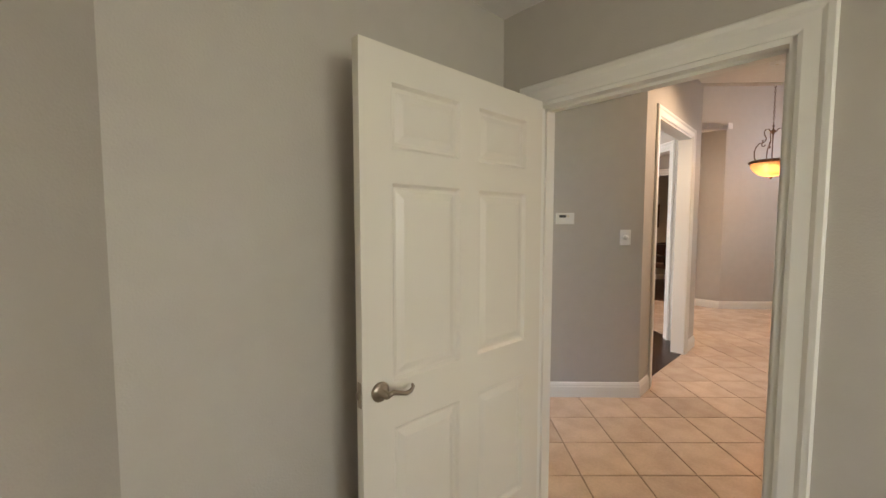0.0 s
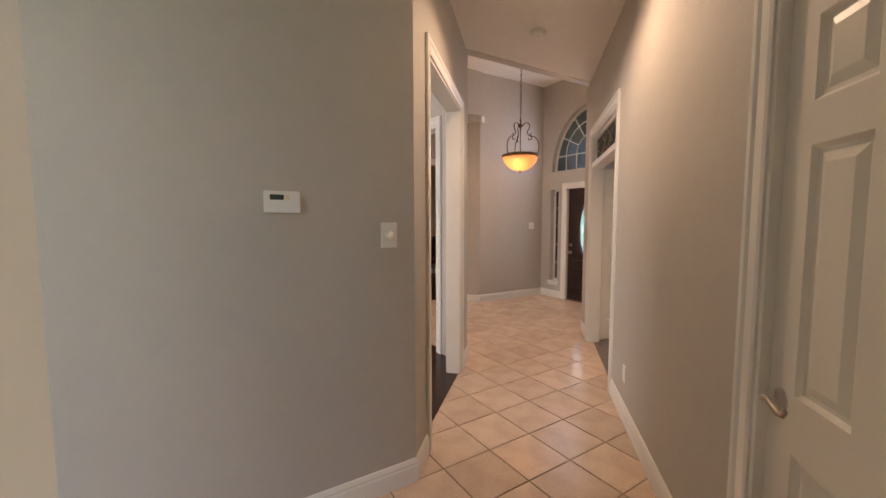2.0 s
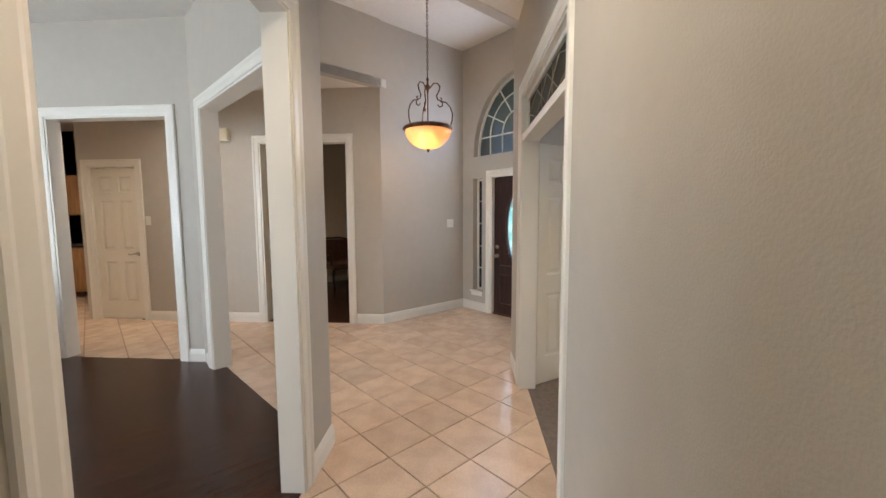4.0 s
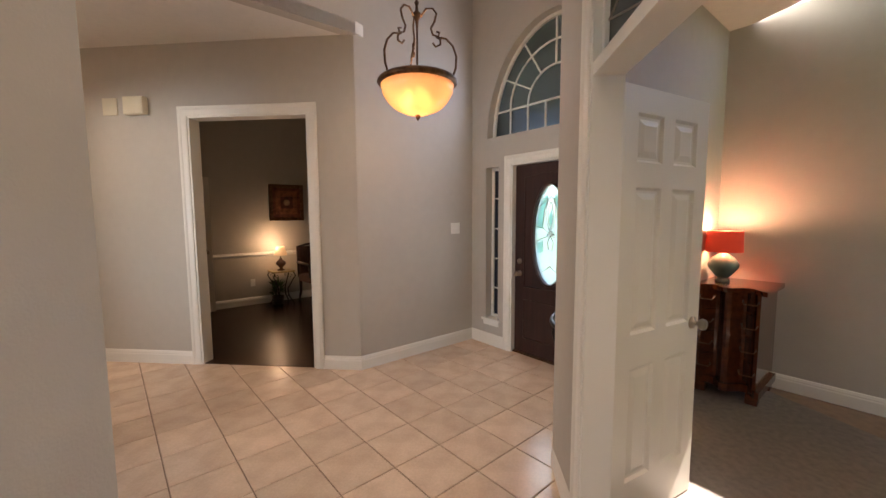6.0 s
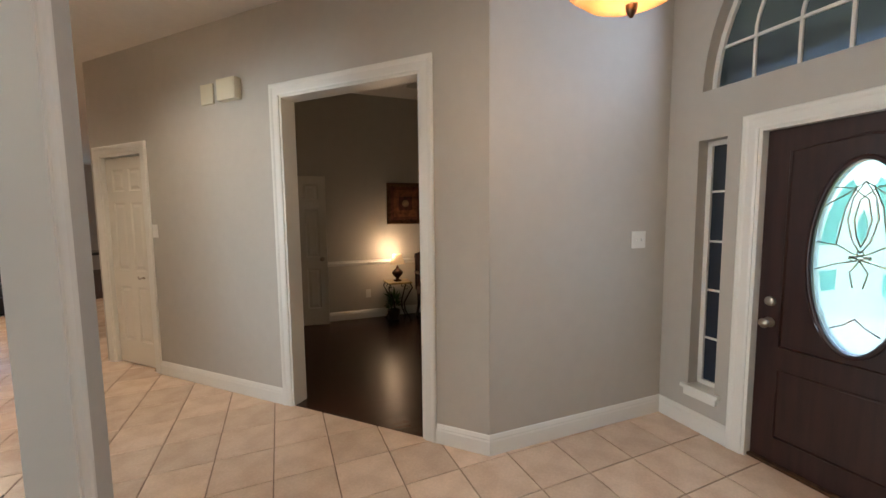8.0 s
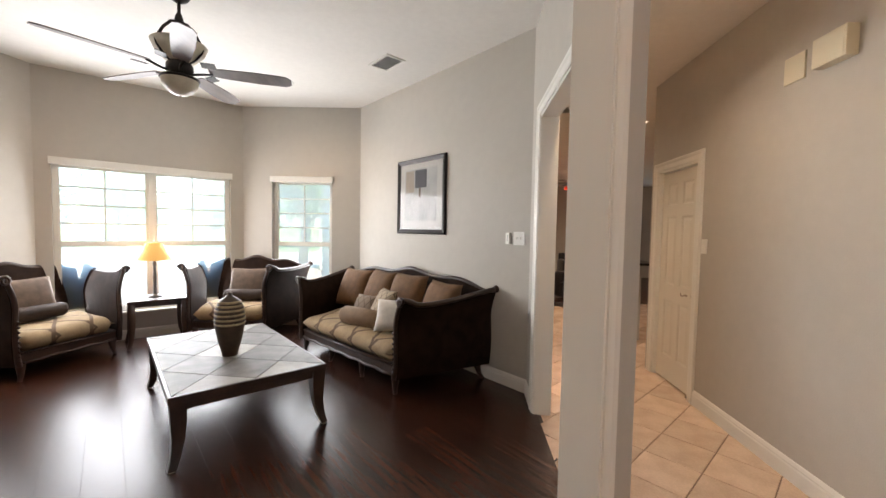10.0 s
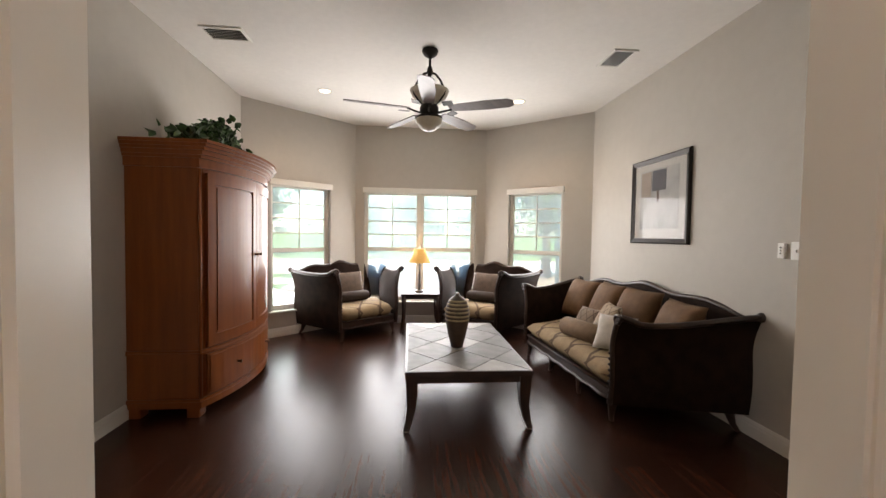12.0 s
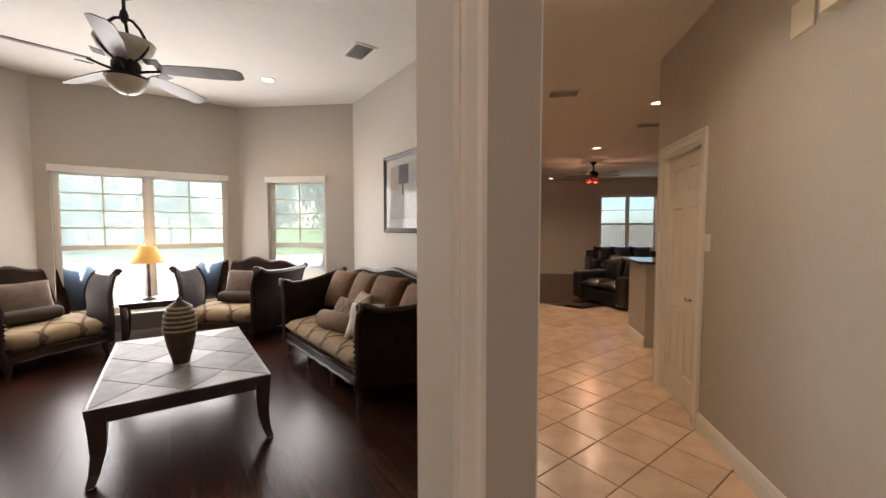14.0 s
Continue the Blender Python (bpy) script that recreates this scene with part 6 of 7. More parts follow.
    for _ in range(950):
        a = rng.gauss(0, 0.25)
        b = rng.gauss(0, 0.075)
        z = 0.05 + 0.26 * rng.random() ** 1.3 * math.exp(-(a / 0.36) ** 2) * (1.0 + 0.25 * math.sin(9 * a))
        if rng.random() < 0.12:
            z *= 0.5
        m = Matrix.Translation((a, b, max(0.012, z))) @ Euler((rng.uniform(-1.3, 1.3), rng.uniform(-1.3, 1.3), rng.uniform(0, 6.28))).to_matrix().to_4x4()
        leaf(bm, rng.uniform(0.055, 0.085), rng.uniform(0.05, 0.075), m)
    part("leaves", bm, LEAF, iv, "dark green ivy leaves")
    for k in range(7):
        bm = bmesh.new()
        a = -0.45 + 0.15 * k
        tube(bm, [(0, 0, 0.06), (a * 0.5, rng.uniform(-0.08, 0.05), 0.16 + 0.05 * rng.random()), (a, rng.uniform(-0.1, 0.02), 0.10 + 0.1 * rng.random())], 0.003, 5)
        part("stem", bm, LEAF, iv)


armoire()


def framed_picture(name, a, b, s, z, w, h, label, landscape=False):
    ob = thing(name, *place(a, b, s, 0, z), label, "picture")
    f = 0.055
    bm = bmesh.new()
    prof = ((0, 0.0), (0.0, -0.022), (0.012, -0.034), (0.03, -0.026), (f, -0.018), (f, 0.0))
    rings = []
    for sx0, sz0 in ((-1, -1), (1, -1), (1, 1), (-1, 1)):
        rings.append([bm.verts.new((sx0 * (w / 2 - o), y0, sz0 * (h / 2 - o))) for o, y0 in prof])
    for i in range(4):
        r, q = rings[i], rings[(i + 1) % 4]
        for k in range(len(prof) - 1):
            bm.faces.new((r[k], q[k], q[k + 1], r[k + 1]))
    bmesh.ops.recalc_face_normals(bm, faces=bm.faces)
    part("frame", bm, IRON if not landscape else BRONZE, ob)
    return ob, w / 2 - f, h / 2 - f


def flat(name, x0, x1, z0, z1, y0, mat, parent, label=""):
    bm = bmesh.new()
    box(bm, x0, x1, y0, y0 + 0.002, z0, z1)
    return part(name, bm, mat, parent, label)


ob, iw, ih = framed_picture("framed_print", uv(8.24, 1.67), uv(8.24, -1.46), 1.47, 1.865, 0.92, 0.90, "abstract print of pale blocks in a dark frame over the sofa")
flat("mat_board", -iw, iw, -ih, ih, -0.012, material("pale_grey_mat", (0.55, 0.53, 0.49), 0.7, vary=0.05), ob)
flat("print_field", -iw + 0.10, iw - 0.10, -ih + 0.10, ih - 0.07, -0.015, material("pale_print_paper", (0.48, 0.47, 0.45), 0.7, vary=0.15, scale=4), ob)
flat("print_shape", -0.10, 0.12, 0.10, 0.31, -0.018, material("dark_grey_ink", (0.10, 0.10, 0.11), 0.7, vary=0.2), ob)
flat("print_shape", -iw + 0.12, -0.12, 0.05, 0.31, -0.018, material("tan_ink", (0.40, 0.33, 0.27), 0.7, vary=0.1), ob)
flat("print_shape", -0.02, 0.01, -0.02, 0.10, -0.018, material("brown_ink", (0.14, 0.09, 0.07), 0.7), ob)
flat("glass", -iw, iw, -ih, ih, -0.021, glass("picture_glass", shine=0.3), ob)


def ceiling_fan():
    x, y = uv(5.85, 0.15)
    ob = thing("ceiling_fan", x, y, LH, 0, "dark iron ceiling fan with five blades and alabaster bowls", "ceiling fan")
    bm = bmesh.new()
    lathe(bm, [(0.075, 0.0), (0.078, -0.02), (0.06, -0.05), (0.03, -0.07), (0.012, -0.08), (0.012, -0.15), (0.02, -0.16), (0.03, -0.20), (0.02, -0.24), (0.01, -0.25)], 28)
    part("canopy", bm, IRON, ob)
    for k in range(3):
        bm = bmesh.new()
        m = Matrix.Rotation(radians(120 * k + 10), 4, "Z")
        tube(bm, [(0.01, 0, -0.215), (0.06, 0, -0.235), (0.115, 0, -0.30), (0.15, 0, -0.37), (0.17, 0, -0.40), (0.16, 0, -0.44), (0.12, 0, -0.49), (0.06, 0, -0.53)], 0.011, 8, m=m)
        part("yoke", bm, IRON, ob)
    bm = bmesh.new()
    lathe(bm, [(0.05, -0.54), (0.11, -0.50), (0.165, -0.44), (0.188, -0.385), (0.182, -0.383), (0.155, -0.43), (0.10, -0.48), (0.05, -0.52)], 40)
    part("upper_bowl", bm, ALABASTER, ob, "alabaster glass uplight bowl")
    bm = bmesh.new()
    lathe(bm, [(0.001, -0.50), (0.07, -0.51), (0.09, -0.54), (0.092, -0.59), (0.07, -0.62), (0.06, -0.63), (0.13, -0.635), (0.135, -0.65), (0.12, -0.655)], 32)
    part("motor", bm, IRON, ob)
    bm = bmesh.new()
    lathe(bm, [(0.125, -0.648), (0.12, -0.69), (0.09, -0.735), (0.05, -0.76), (0.001, -0.768)], 36)
    lathe(bm, [(0.001, -0.79), (0.008, -0.785), (0.008, -0.77)], 10)
    part("light_bowl", bm, ALABASTER, ob, "alabaster glass light bowl, unlit")
    for k in range(5):
        ang = 310 + 72 * k
        m = Matrix.Rotation(radians(ang), 4, "Z")
        bm = bmesh.new()
        tube(bm, [(0.08, 0, -0.60), (0.14, 0, -0.59), (0.22, 0.02, -0.575)], 0.010, 6, m=m)
        box(bm, 0.17, 0.27, -0.035, 0.035, -0.575, -0.570, 0.002, m=m @ Matrix.Rotation(radians(-12), 4, "X"))
        arm = part("blade_iron", bm, IRON, ob)
        bm = bmesh.new()
        pts = [(0.20, -0.045), (0.30, -0.06), (0.55, -0.072), (0.76, -0.066), (0.80, -0.03), (0.80, 0.04), (0.76, 0.068), (0.55, 0.075), (0.30, 0.06), (0.20, 0.045)]
        prism(bm, pts, -0.569, -0.562, m=m @ Matrix.Translation((0, 0, -0.566)) @ Matrix.Rotation(radians(-13), 4, "X") @ Matrix.Translation((0, 0, 0.566)))
        part("blade", bm, WOODSHADE, arm, "grey brown wooden blade")


ceiling_fan()


# ---- dining room ----
DB = (uv(10.44, -3.42), uv(10.44, -7.0))
ob, iw, ih = framed_picture("framed_painting", *DB, 1.80, 1.66, 0.56, 0.60, "square brown and red tapestry picture in a bronze frame", True)
flat("canvas", -iw, iw, -ih, ih, -0.012, material("brown_red_canvas", (0.16, 0.05, 0.025), 0.8, vary=0.3, scale=14, fine=0.2), ob)
flat("canvas_border", -iw + 0.05, iw - 0.05, -ih + 0.05, ih - 0.05, -0.015, material("rust_canvas", (0.26, 0.09, 0.04), 0.8, vary=0.3, scale=16, fine=0.2), ob)
flat("canvas_centre", -0.10, 0.10, -0.10, 0.10, -0.018, material("dark_red_canvas", (0.10, 0.03, 0.02), 0.8, vary=0.3, scale=16, fine=0.2), ob)
bm = bmesh.new()
lathe(bm, [(0.001, 0), (0.05, 0.0), (0.055, -0.002)], 24, m=pose(0, -0.0185, 0, 90, 0, 0))
part("canvas_medallion", bm, material("tan_canvas", (0.34, 0.20, 0.11), 0.8, vary=0.2, scale=20), ob)


def lamp_table():
    x, y, _, turn = place(*DB, 1.60, -0.24)
    ob = thing("accent_table", x, y, 0, turn, "small square accent table with scrolled iron legs", "table")
    h, w = 0.555, 0.17
    bm = bmesh.new()
    box(bm, -w, w, -w, w, h - 0.022, h, 0.005)
    part("tabletop", bm, material("antique_gold_top", (0.36, 0.27, 0.13), 0.4, 0.3, vary=0.2, scale=12), ob)
    for sx, sy in itertools.product((-1, 1), (-1, 1)):
        bm = bmesh.new()
        tube(bm, [(sx * 0.14, sy * 0.14, h - 0.02), (sx * 0.17, sy * 0.17, h - 0.08), (sx * 0.14, sy * 0.14, h - 0.14), (sx * 0.07, sy * 0.07, 0.25), (sx * 0.08, sy * 0.08, 0.14), (sx * 0.15, sy * 0.15, 0.0)], 0.009, 6)
        tube(bm, [(sx * (0.10 + 0.035 * math.cos(q) * (1 - q / 10)), sy * (0.10 + 0.035 * math.cos(q) * (1 - q / 10)), h - 0.09 + 0.035 * math.sin(q) * (1 - q / 10)) for q in (math.pi * i / 5 for i in range(11))], 0.005, 5)
        part("leg", bm, IRON, ob)
    lamp = thing("table_lamp", x, y, h, 0, "small urn table lamp with a lit cream shade", "table lamp")
    bm = bmesh.new()
    lathe(bm, [(0.001, 0), (0.06, 0), (0.055, 0.018), (0.02, 0.03), (0.03, 0.05), (0.075, 0.10), (0.078, 0.13), (0.045, 0.165), (0.018, 0.185), (0.02, 0.20), (0.008, 0.21), (0.008, 0.27), (0.001, 0.27)], 24)
    part("base", bm, material("dark_bronze_urn", (0.07, 0.035, 0.025), 0.3, 0.4, vary=0.2), lamp)
    bm = bmesh.new()
    lathe(bm, [(0.10, 0.245), (0.095, 0.28), (0.062, 0.385), (0.058, 0.385), (0.09, 0.28), (0.096, 0.245)], 28)
    s = part("shade", bm, CSHADE, lamp, "lit cream pleated shade")
    s.visible_shadow = False
    pl = thing("potted_plant", x - 0.04, y + 0.05, 0, 0, "dark green floor plant beside the accent table", "plant")
    bm = bmesh.new()
    lathe(bm, [(0.001, 0), (0.07, 0), (0.09, 0.14), (0.082, 0.14), (0.065, 0.02), (0.001, 0.02)], 18)
    part("pot", bm, VASEB, pl)
    rng = random.Random(7)
    bm = bmesh.new()
    for _ in range(60):
        a, e, r = rng.uniform(0, 6.28), rng.uniform(0.5, 1.4), rng.uniform(0.02, 0.07)
        m = Matrix.Translation((r * math.cos(a), r * math.sin(a), 0.14 + rng.uniform(0, 0.2))) @ Euler((0, -e, a)).to_matrix().to_4x4()
        leaf(bm, rng.uniform(0.08, 0.13), 0.025, m)
    part("leaves", bm, LEAF, pl)
    return x, y


lamp_table()


def dining_armchair():
    x, y, _, turn = place(*DB, 2.22, -0.12)
    ob = thing("dining_armchair", x, y, 0, turn + 6, "brown upholstered dining armchair with wooden arms against the chair rail", "chair")
    cloth = material("dull_brown_upholstery", (0.13, 0.07, 0.055), 0.85, vary=0.15, scale=14, bump=0.4, bump_scale=180)
    w, d = 0.34, 0.56
    bm = bmesh.new()
    box(bm, -w, w, -d, -0.04, 0.34, 0.46, 0.03)
    part("seat", bm, cloth, ob)
    bm = bmesh.new()
    box(bm, -w + 0.02, w - 0.02, -0.09, 0.0, 0.42, 0.92, 0.03, m=Matrix.Rotation(radians(-3), 4, "X"))
    part("backrest", bm, cloth, ob)
    bm = bmesh.new()
    tube(bm, [(-w + 0.01, -0.045, 0.40), (-w + 0.01, -0.02, 0.92), (-0.15, -0.015, 0.955), (0.15, -0.015, 0.955), (w - 0.01, -0.02, 0.92), (w - 0.01, -0.045, 0.40)], 0.020, 8)
    part("back_frame", bm, DARKWOOD, ob)
    for s in (-1, 1):
        bm = bmesh.new()
        tube(bm, [(s * w, -0.03, 0.66), (s * (w + 0.02), -0.3, 0.66), (s * w, -d + 0.1, 0.64), (s * w, -d + 0.08, 0.44)], 0.022, 8)
        part("arm", bm, DARKWOOD, ob)
        for yy in (-d + 0.04, -0.06):
            bm = bmesh.new()
            tube(bm, [(s * (w - 0.03), yy, 0.36), (s * (w - 0.03), yy + (0.03 if yy < -0.2 else 0.0), 0.18), (s * (w - 0.02), yy - (0.02 if yy < -0.2 else -0.05), 0.0)], [0.028, 0.022, 0.018], 8)
            part("leg", bm, DARKWOOD, ob)


dining_armchair()


# ---- office ----
def dresser():
    """A serpentine dresser against the office's front wall, with a lamp on it."""
    x, y = uv(4.555, -7.17)
    ob = thing("dresser", x, y, 0, 225, "dark cherry serpentine dresser with a glossy top", "dresser")
    wood = material("glossy_dark_cherry", (0.12, 0.035, 0.015), 0.16, vary=0.2, scale=2.5, stretch=(1, 8, 8), second=(0.07, 0.02, 0.01), fine=0.1, coat=0.4)
    w, d, h, n = 0.22, 0.50, 0.885, 16

    def outline(o):
        return [((2 * i / n - 1) * (w + o), -(d + o + 0.05 * math.cos(2 * math.pi * (2 * i / n - 1)))) for i in range(n + 1)] + [(w + o, o * 0.2), (-w - o, o * 0.2)]

    part("body", prism(bmesh.new(), outline(-0.02), 0.10, h - 0.035), wood, ob)
    part("worktop", prism(bmesh.new(), outline(0.02), h - 0.035, h), wood, ob)
    part("plinth", prism(bmesh.new(), outline(0.005), 0.07, 0.13), wood, ob)
    for k in range(4):
        z0 = 0.16 + k * 0.18
        bm = bmesh.new()
        pts = [((2 * i / n - 1) * (w - 0.06), -(d - 0.012 + 0.05 * math.cos(2 * math.pi * (2 * i / n - 1) * 0.92))) for i in range(n + 1)]
        prism(bm, pts + [(w - 0.06, -d + 0.10), (-w + 0.06, -d + 0.10)], z0, z0 + 0.165)
        dr = part("drawer", bm, wood, ob)
        for s in (-1, 1):
            bm = bmesh.new()
            tube(bm, [(s * 0.14 - 0.05, -d - 0.02, z0 + 0.10), (s * 0.14 - 0.04, -d - 0.05, z0 + 0.075), (s * 0.14 + 0.04, -d - 0.05, z0 + 0.075), (s * 0.14 + 0.05, -d - 0.02, z0 + 0.10)], 0.005, 6)
            part("handle", bm, BRONZE, dr)
    for sx0, sy0 in itertools.product((-1, 1), (-d + 0.04, -0.06)):
        bm = bmesh.new()
        box(bm, sx0 * (w - 0.05) - 0.04, sx0 * (w - 0.05) + 0.04, sy0 - 0.04, sy0 + 0.04, 0, 0.075, 0.01)
        part("foot", bm, wood, ob)
    m = ob.matrix_world
    p = m @ Vector((-0.11, -0.28, 0))
    lamp = thing("table_lamp", p.x, p.y, h, 0, "sea green ceramic table lamp with a lit red drum shade", "table lamp")
    bm = bmesh.new()
    lathe(bm, [(0.001, 0), (0.05, 0), (0.05, 0.02), (0.03, 0.03), (0.06, 0.06), (0.105, 0.12), (0.11, 0.15), (0.08, 0.20), (0.03, 0.235), (0.012, 0.25), (0.010, 0.33), (0.001, 0.33)], 28)
    part("base", bm, TEAL, lamp, "sea green ceramic globe base")
    bm = bmesh.new()
    lathe(bm, [(0.130, 0.25), (0.124, 0.42), (0.121, 0.42), (0.127, 0.25)], 36)
    s = part("shade", bm, RSHADE, lamp, "lit red drum shade")
    tube(bm2 := bmesh.new(), [(-0.13, 0, 0.415), (0, 0, 0.42), (0.13, 0, 0.415)], 0.002, 5)
    part("shade_ring", bm2, NICKEL, lamp)
    lamp_point("office_lamp_light", (p.x, p.y, h + 0.40), 26, (1.0, 0.60, 0.34), 0.04)


dresser()


# ---- kitchen and family room ----
bm = bmesh.new()
box(bm, 8.50, 8.62, 6.79, 7.46, 0, 1.03)
box(bm, 8.50, 8.62, 5.72, 5.80, 0, H)
tagged(mesh_object("wall_kitchen_bar", bm, PAINT), "greige half wall of the kitchen bar", "wall", "", "structure")
moulding("baseboard", [(8.50, 6.79), (8.50, 7.46), (8.62, 7.46)])
ob = thing("bar_counter", 8.56, 7.1, 1.03, 0, "dark granite bar top on the kitchen half wall", "counter")
bm = bmesh.new()
box(bm, -0.16, 0.30, -0.36, 0.46, 0, 0.035, 0.01)
part("slab", bm, GRANITE, ob)


def kitchen():
    tan = material("honey_oak_cabinet", (0.38, 0.20, 0.08), 0.4, vary=0.15, scale=3, stretch=(8, 8, 1), fine=0.1)
    for i in range(3):
        y = 6.75 + 0.6 * i
        ob = thing("base_cabinet", 9.55, y, 0, 90, "honey oak kitchen base cabinet", "cabinet", "kitchen base cabinets")
        bm = bmesh.new()
        box(bm, 0, 0.597, -0.6, 0, 0.1, 0.89)
        part("body", bm, tan, ob)
        bm = bmesh.new()
        box(bm, 0.02, 0.577, 0.001, 0.02, 0.13, 0.86, 0.006)
        dr = part("door", bm, tan, ob)
        bm = bmesh.new()
        box(bm, 0.08, 0.517, 0.02, 0.026, 0.20, 0.79, 0.004)
        part("door_panel", bm, tan, dr)
        up = thing("wall_cabinet", 9.83, y, 1.45, 90, "honey oak kitchen wall cabinet", "cabinet", "kitchen wall cabinets")
        bm = bmesh.new()
        box(bm, 0, 0.597, -0.33, 0, 0, 0.72)
        part("body", bm, tan, up)
        bm = bmesh.new()
        box(bm, 0.02, 0.577, 0.001, 0.02, 0.02, 0.70, 0.006)
        part("door", bm, tan, up)
    ob = thing("kitchen_worktop", 9.55, 7.65, 0.89, 90, "dark granite kitchen worktop", "worktop")
    bm = bmesh.new()
    box(bm, -0.9, 0.9, -0.6, 0.02, 0, 0.035, 0.006)
    part("slab", bm, GRANITE, ob)
    bm = bmesh.new()
    box(bm, 10.16, 10.28, 6.7, 8.6, 0, H)
    tagged(mesh_object("wall_kitchen_back", bm, PAINT), "greige kitchen wall behind the cabinets", "wall", "", "structure")


kitchen()


def leather_sofa(name, x, y, turn, w, label):
    ob = thing(name, x, y, 0, turn, label, "sofa")
    d, h = 0.92, 0.90
    bm = bmesh.new()
    box(bm, -w / 2 + 0.05, w / 2 - 0.05, -d + 0.04, -0.05, 0.04, 0.30, 0.03)
    part("base", bm, BLACKLEATHER, ob)
    for s in (-1, 1):
        bm = bmesh.new()
        box(bm, s * w / 2 - (0.0 if s > 0 else -0.0) - (0.24 if s > 0 else 0), s * w / 2 + (0.24 if s < 0 else 0), -d, -0.06, 0.04, 0.60, 0.07)
        part("arm", bm, BLACKLEATHER, ob, smooth=True)
    n = 1 if w < 1.3 else 2 if w < 1.8 else 3
    cw = (w - 0.48) / n
    for i in range(n):
        c = -w / 2 + 0.24 + cw * (i + 0.5)
        bm = bmesh.new()
        pillow(bm, cw, 0.66, 0.22, Matrix.Translation((c, -0.58, 0.36)), 8)
        part("seat_cushion", bm, BLACKLEATHER, ob)
        bm = bmesh.new()
        pillow(bm, cw * 1.02, 0.58, 0.28, Matrix.Translation((c, -0.20, 0.64)) @ Matrix.Rotation(radians(76), 4, "X"), 8)
        part("back_cushion", bm, BLACKLEATHER, ob)
    bm = bmesh.new()
    box(bm, -w / 2 + 0.04, w / 2 - 0.04, -0.16, 0.0, 0.04, h - 0.10, 0.05)
    part("backrest", bm, BLACKLEATHER, ob, smooth=True)


leather_sofa("leather_loveseat", 9.30, 9.95, -62, 1.45, "black leather loveseat facing the family room")
leather_sofa("leather_sofa", 10.2, 14.35, 0, 2.1, "black leather sofa below the family room window")


def family_fan():
    ob = thing("ceiling_fan", 8.77, 11.35, H, 0, "dark ceiling fan with lit reddish glass shades", "ceiling fan")
    bm = bmesh.new()
    lathe(bm, [(0.07, 0.0), (0.07, -0.03), (0.02, -0.07), (0.014, -0.2), (0.05, -0.22), (0.11, -0.25), (0.115, -0.33), (0.05, -0.37), (0.05, -0.42), (0.001, -0.44)], 24)
    part("motor", bm, IRON, ob)
    for k in range(5):
        m = Matrix.Rotation(radians(20 + 72 * k), 4, "Z")
        bm = bmesh.new()
        prism(bm, [(0.12, -0.03), (0.25, -0.055), (0.66, -0.065), (0.68, 0.0), (0.66, 0.065), (0.25, 0.055), (0.12, 0.03)], -0.31, -0.303, m=m)
        part("blade", bm, DARKWOOD, ob)
    for k in range(3):
        a = radians(40 + 120 * k)
        bm = bmesh.new()
        lathe(bm, [(0.02, 0.06), (0.04, 0.04), (0.055, 0.0), (0.05, -0.02), (0.001, -0.03)], 16, m=Matrix.Translation((0.10 * math.cos(a), 0.10 * math.sin(a), -0.45)))
        part("shade", bm, RSHADE, ob, "lit reddish glass shade")


family_fan()
lamp_point("family_fan_light", (8.77, 11.35, 2.45), 30, (1.0, 0.55, 0.35), 0.1)

# ---- outdoors ----
bm = bmesh.new()
bmesh.ops.create_grid(bm, x_segments=1, y_segments=1, size=1500)
ob = mesh_object("ground", bm, GRASS)
ob.location = (0, 0, -0.16)
tagged(ob, "green lawn reaching the horizon", "lawn", "", "structure")


def strip(name, u0, u1, v0, v1, z, mat, label, cat):
    slab(name, [uv(u0, v0), uv(u1, v0), uv(u1, v1), uv(u0, v1)], -0.159, z, mat, label, cat)


strip("pavement", -30, 45, 9.0, 10.4, -0.12, CONCRETE, "pale concrete pavement along the street", "pavement")
strip("road", -60, 70, 12.5, 21.0, -0.14, CONCRETE, "pale concrete street before the bay windows", "road")
strip("driveway", 2.0, 7.6, 3.6, 12.5, -0.13, CONCRETE, "pale concrete drive outside the bay", "driveway")
strip("porch", 3.6, 8.2, -9.4, -6.35, -0.03, CONCRETE, "pale concrete porch before the front door", "porch")
slab("porch_ceiling", [uv(4.7, -9.6), uv(8.6, -9.6), uv(8.6, -6.95), uv(7.1, -6.34), uv(4.7, -6.34)], 3.45, 3.6, TRIM, "white porch ceiling over the front door", "porch ceiling")


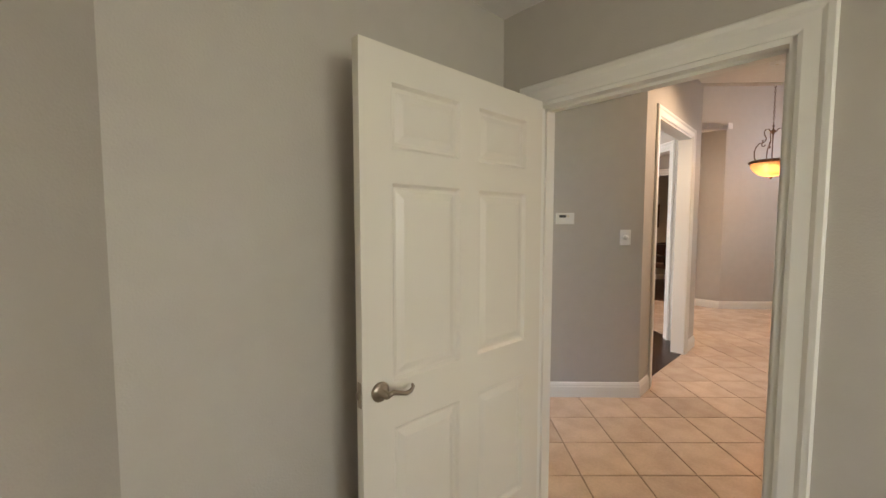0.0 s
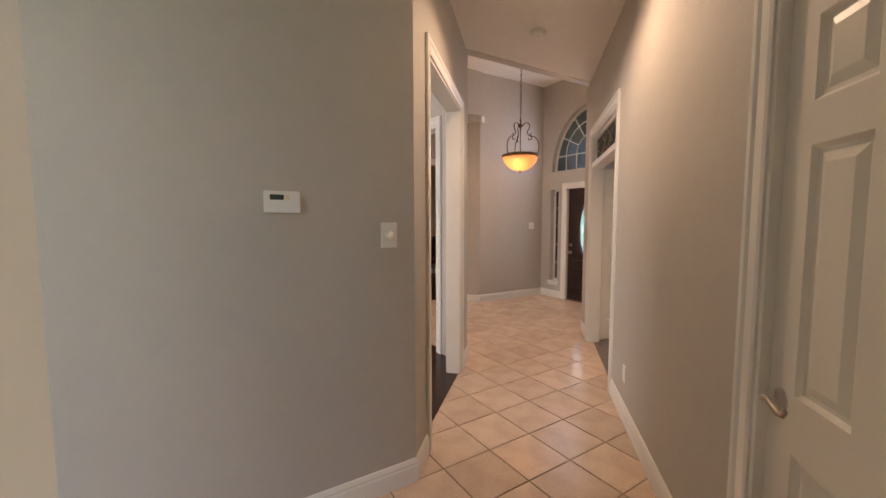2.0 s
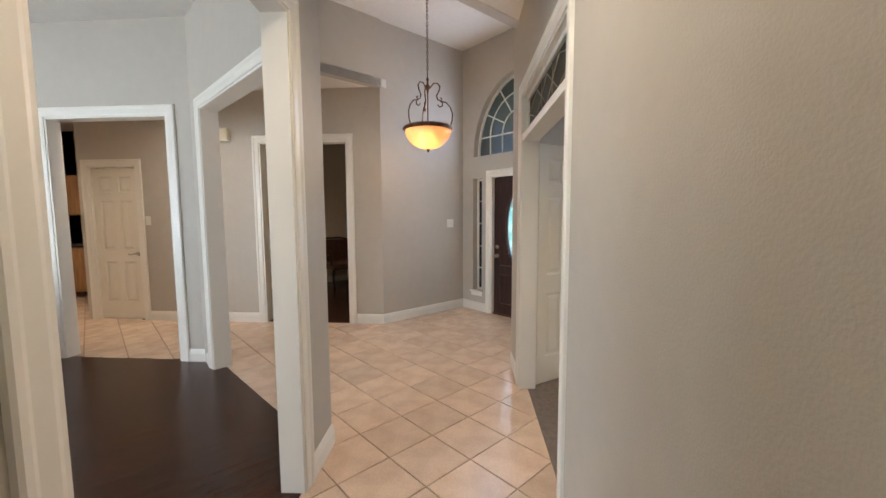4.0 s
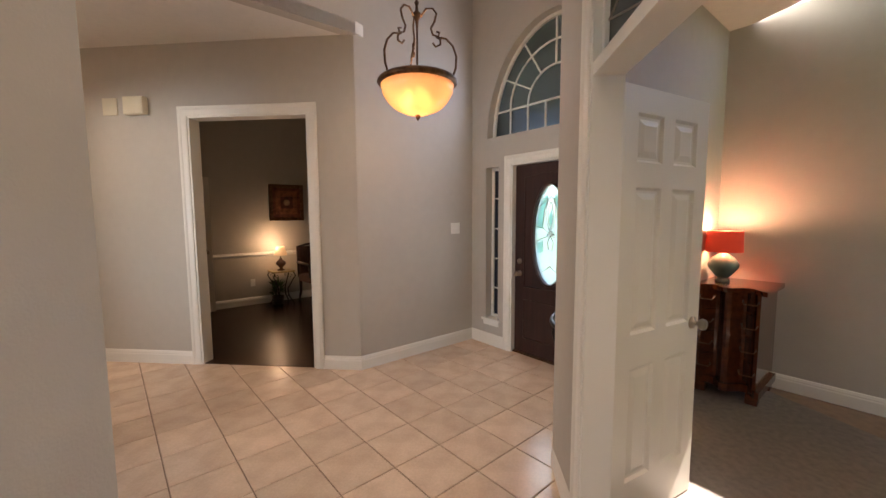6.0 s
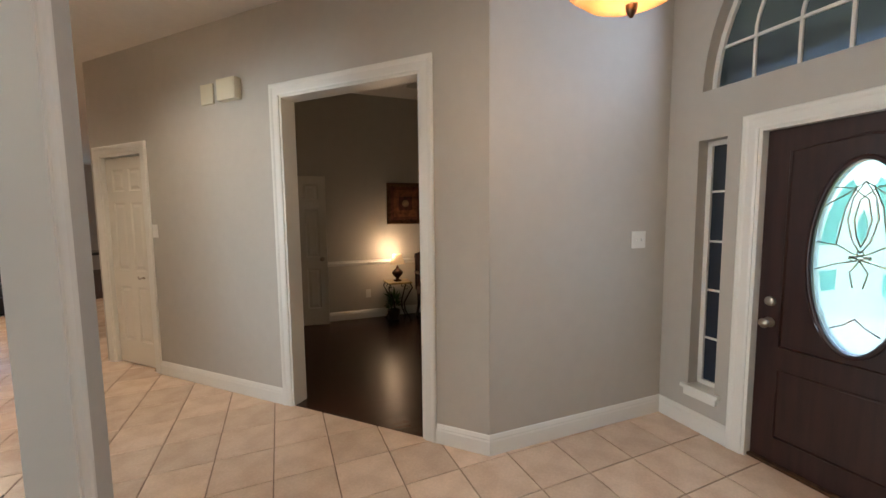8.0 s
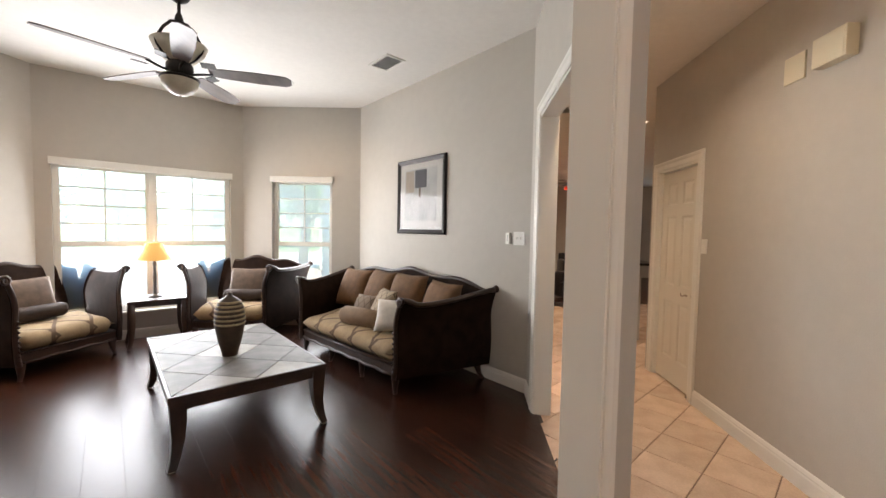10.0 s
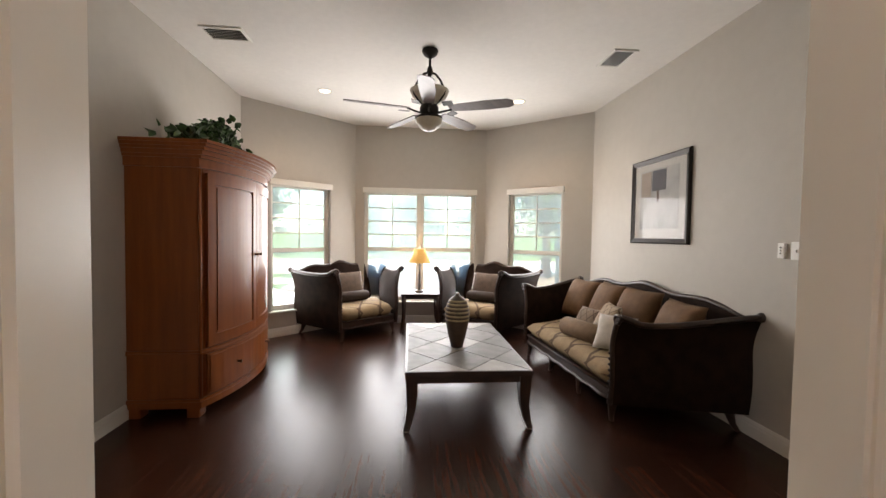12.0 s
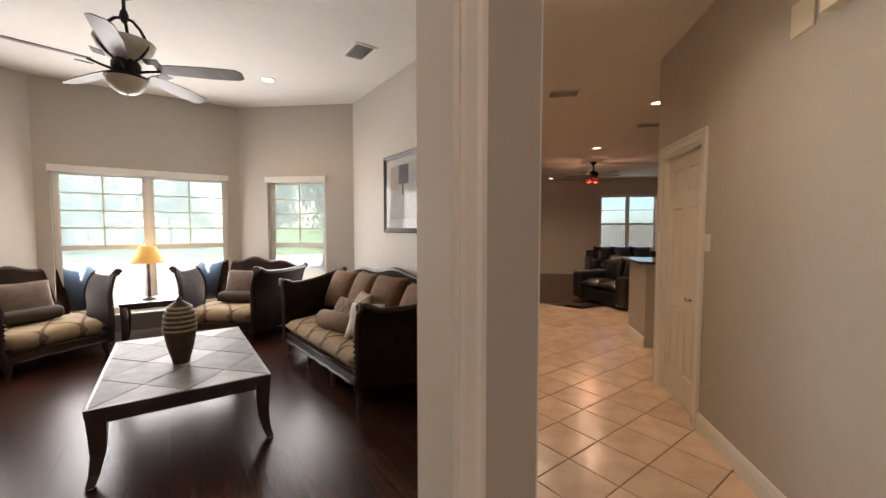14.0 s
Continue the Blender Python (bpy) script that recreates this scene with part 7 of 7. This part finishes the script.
def tree(u, v, height, crown, seed, label, lean=0.0):
    x, y = uv(u, v)
    rng = random.Random(seed)
    ob = thing("tree", x, y, -0.16, 0, label, "tree")
    bm = bmesh.new()
    r = height * 0.028
    tube(bm, [(0, 0, 0), (lean * 0.2, 0.05, height * 0.18), (lean * 0.6, 0, height * 0.4), (lean, 0.1, height * 0.7)], [r * 1.4, r, r * 0.75, r * 0.35], 9)
    for k in range(7):
        a, z = k * 2.4, height * (0.32 + 0.06 * k)
        ln = crown * rng.uniform(0.6, 0.9)
        tube(bm, [(lean * 0.5, 0, z), (lean * 0.5 + ln * 0.5 * math.cos(a), ln * 0.5 * math.sin(a), z + ln * 0.3), (lean * 0.5 + ln * math.cos(a), ln * math.sin(a), z + ln * 0.45)], [r * 0.5, r * 0.3, r * 0.1], 6)
    part("trunk", bm, BARK, ob)
    verts, faces = [], []
    cl = [(rng.gauss(0, 0.45), rng.gauss(0, 0.45), rng.gauss(0, 0.32), rng.uniform(0.18, 0.4)) for _ in range(26)]
    for _ in range(2600):
        cx, cy, cz, cr = rng.choice(cl)
        p = Vector((rng.gauss(0, 1), rng.gauss(0, 1), rng.gauss(0, 1))).normalized() * cr * rng.uniform(0.5, 1.05)
        c = Vector((cx, cy, cz)) * crown + p * crown + Vector((lean, 0, height * 0.68))
        s = crown * 0.055 * rng.uniform(0.6, 1.4)
        m = Euler((rng.uniform(0, 6), rng.uniform(0, 6), rng.uniform(0, 6))).to_matrix()
        k = len(verts)
        verts += [tuple(c + m @ Vector(q) * s) for q in ((-1, 0, 0), (0, -0.5, 0.1), (1, 0, 0), (0, 0.5, 0.1))]
        faces.append((k, k + 1, k + 2, k + 3))
    me = bpy.data.meshes.new("crown")
    me.from_pydata(verts, [], faces)
    me.materials.append(FOLIAGE)
    new("crown", me).parent = ob


for i, (u, v, h, c) in enumerate([(-6, 27, 5.6, 3.4), (0, 30, 5.0, 3.2), (6, 33, 5.4, 3.4), (12, 31, 5.0, 3.2), (18, 28, 5.8, 3.6), (10.6, 10.0, 5.5, 2.0), (-13, 25, 5.8, 3.6), (25, 30, 6.0, 3.8), (-21, 26, 6, 3.8)]):
    tree(u, v, h, c, 20 + i, "leafy green street tree" if v > 20 else "young leafy tree on the front lawn", 0.3 if i == 6 else 0.0)


ob = thing("fence", 10.0, 21.0, -0.16, 0, "weathered board fence behind the back lawn", "fence")
for i in range(60):
    bm = bmesh.new()
    box(bm, -9 + i * 0.3, -9 + i * 0.3 + 0.285, 0, 0.02, 0.05, 1.85)
    part("board", bm, FENCEW, ob)


# ---- floor pieces ----
lay_tiles()
Q = 1 / R2
lay_planks("floor_living", [(0, -1, -1.245), (1.0774 * Q, -0.9226 * Q, 3.345), (1, 0, 6.845), (Q, Q, 8.27), (-Q, -Q, -3.46), (-Q, Q, 2.86), (*(lambda a, b: (a * Q - b * Q, a * Q + b * Q))(-0.663, 0.749), -0.663 * 3.48 + 0.749 * 1.67 + 0.02), (*(lambda a, b: (a * Q - b * Q, a * Q + b * Q))(0.666, 0.746), 0.666 * 8.24 + 0.746 * 1.67 + 0.02)], (-3.2, -8.5), (3.0, -3.3), 135)
lay_planks("floor_dining", [(-1, 0, -8.235), (Q, Q, 10.46), (-Q, -Q, -7.02), (0, 1, 4.93), (Q, -Q, 6.92)], (-7.0, -10.6), (-2.4, -5.0), 135, length=1.9)
lay_planks("floor_family", [(0, -1, -9.6), (0, 1, 14.6), (1, 0, 12.9), (-1, 0, -4.0)], (9.5, -13), (14.8, -4), 90, width=0.38, length=2.5)
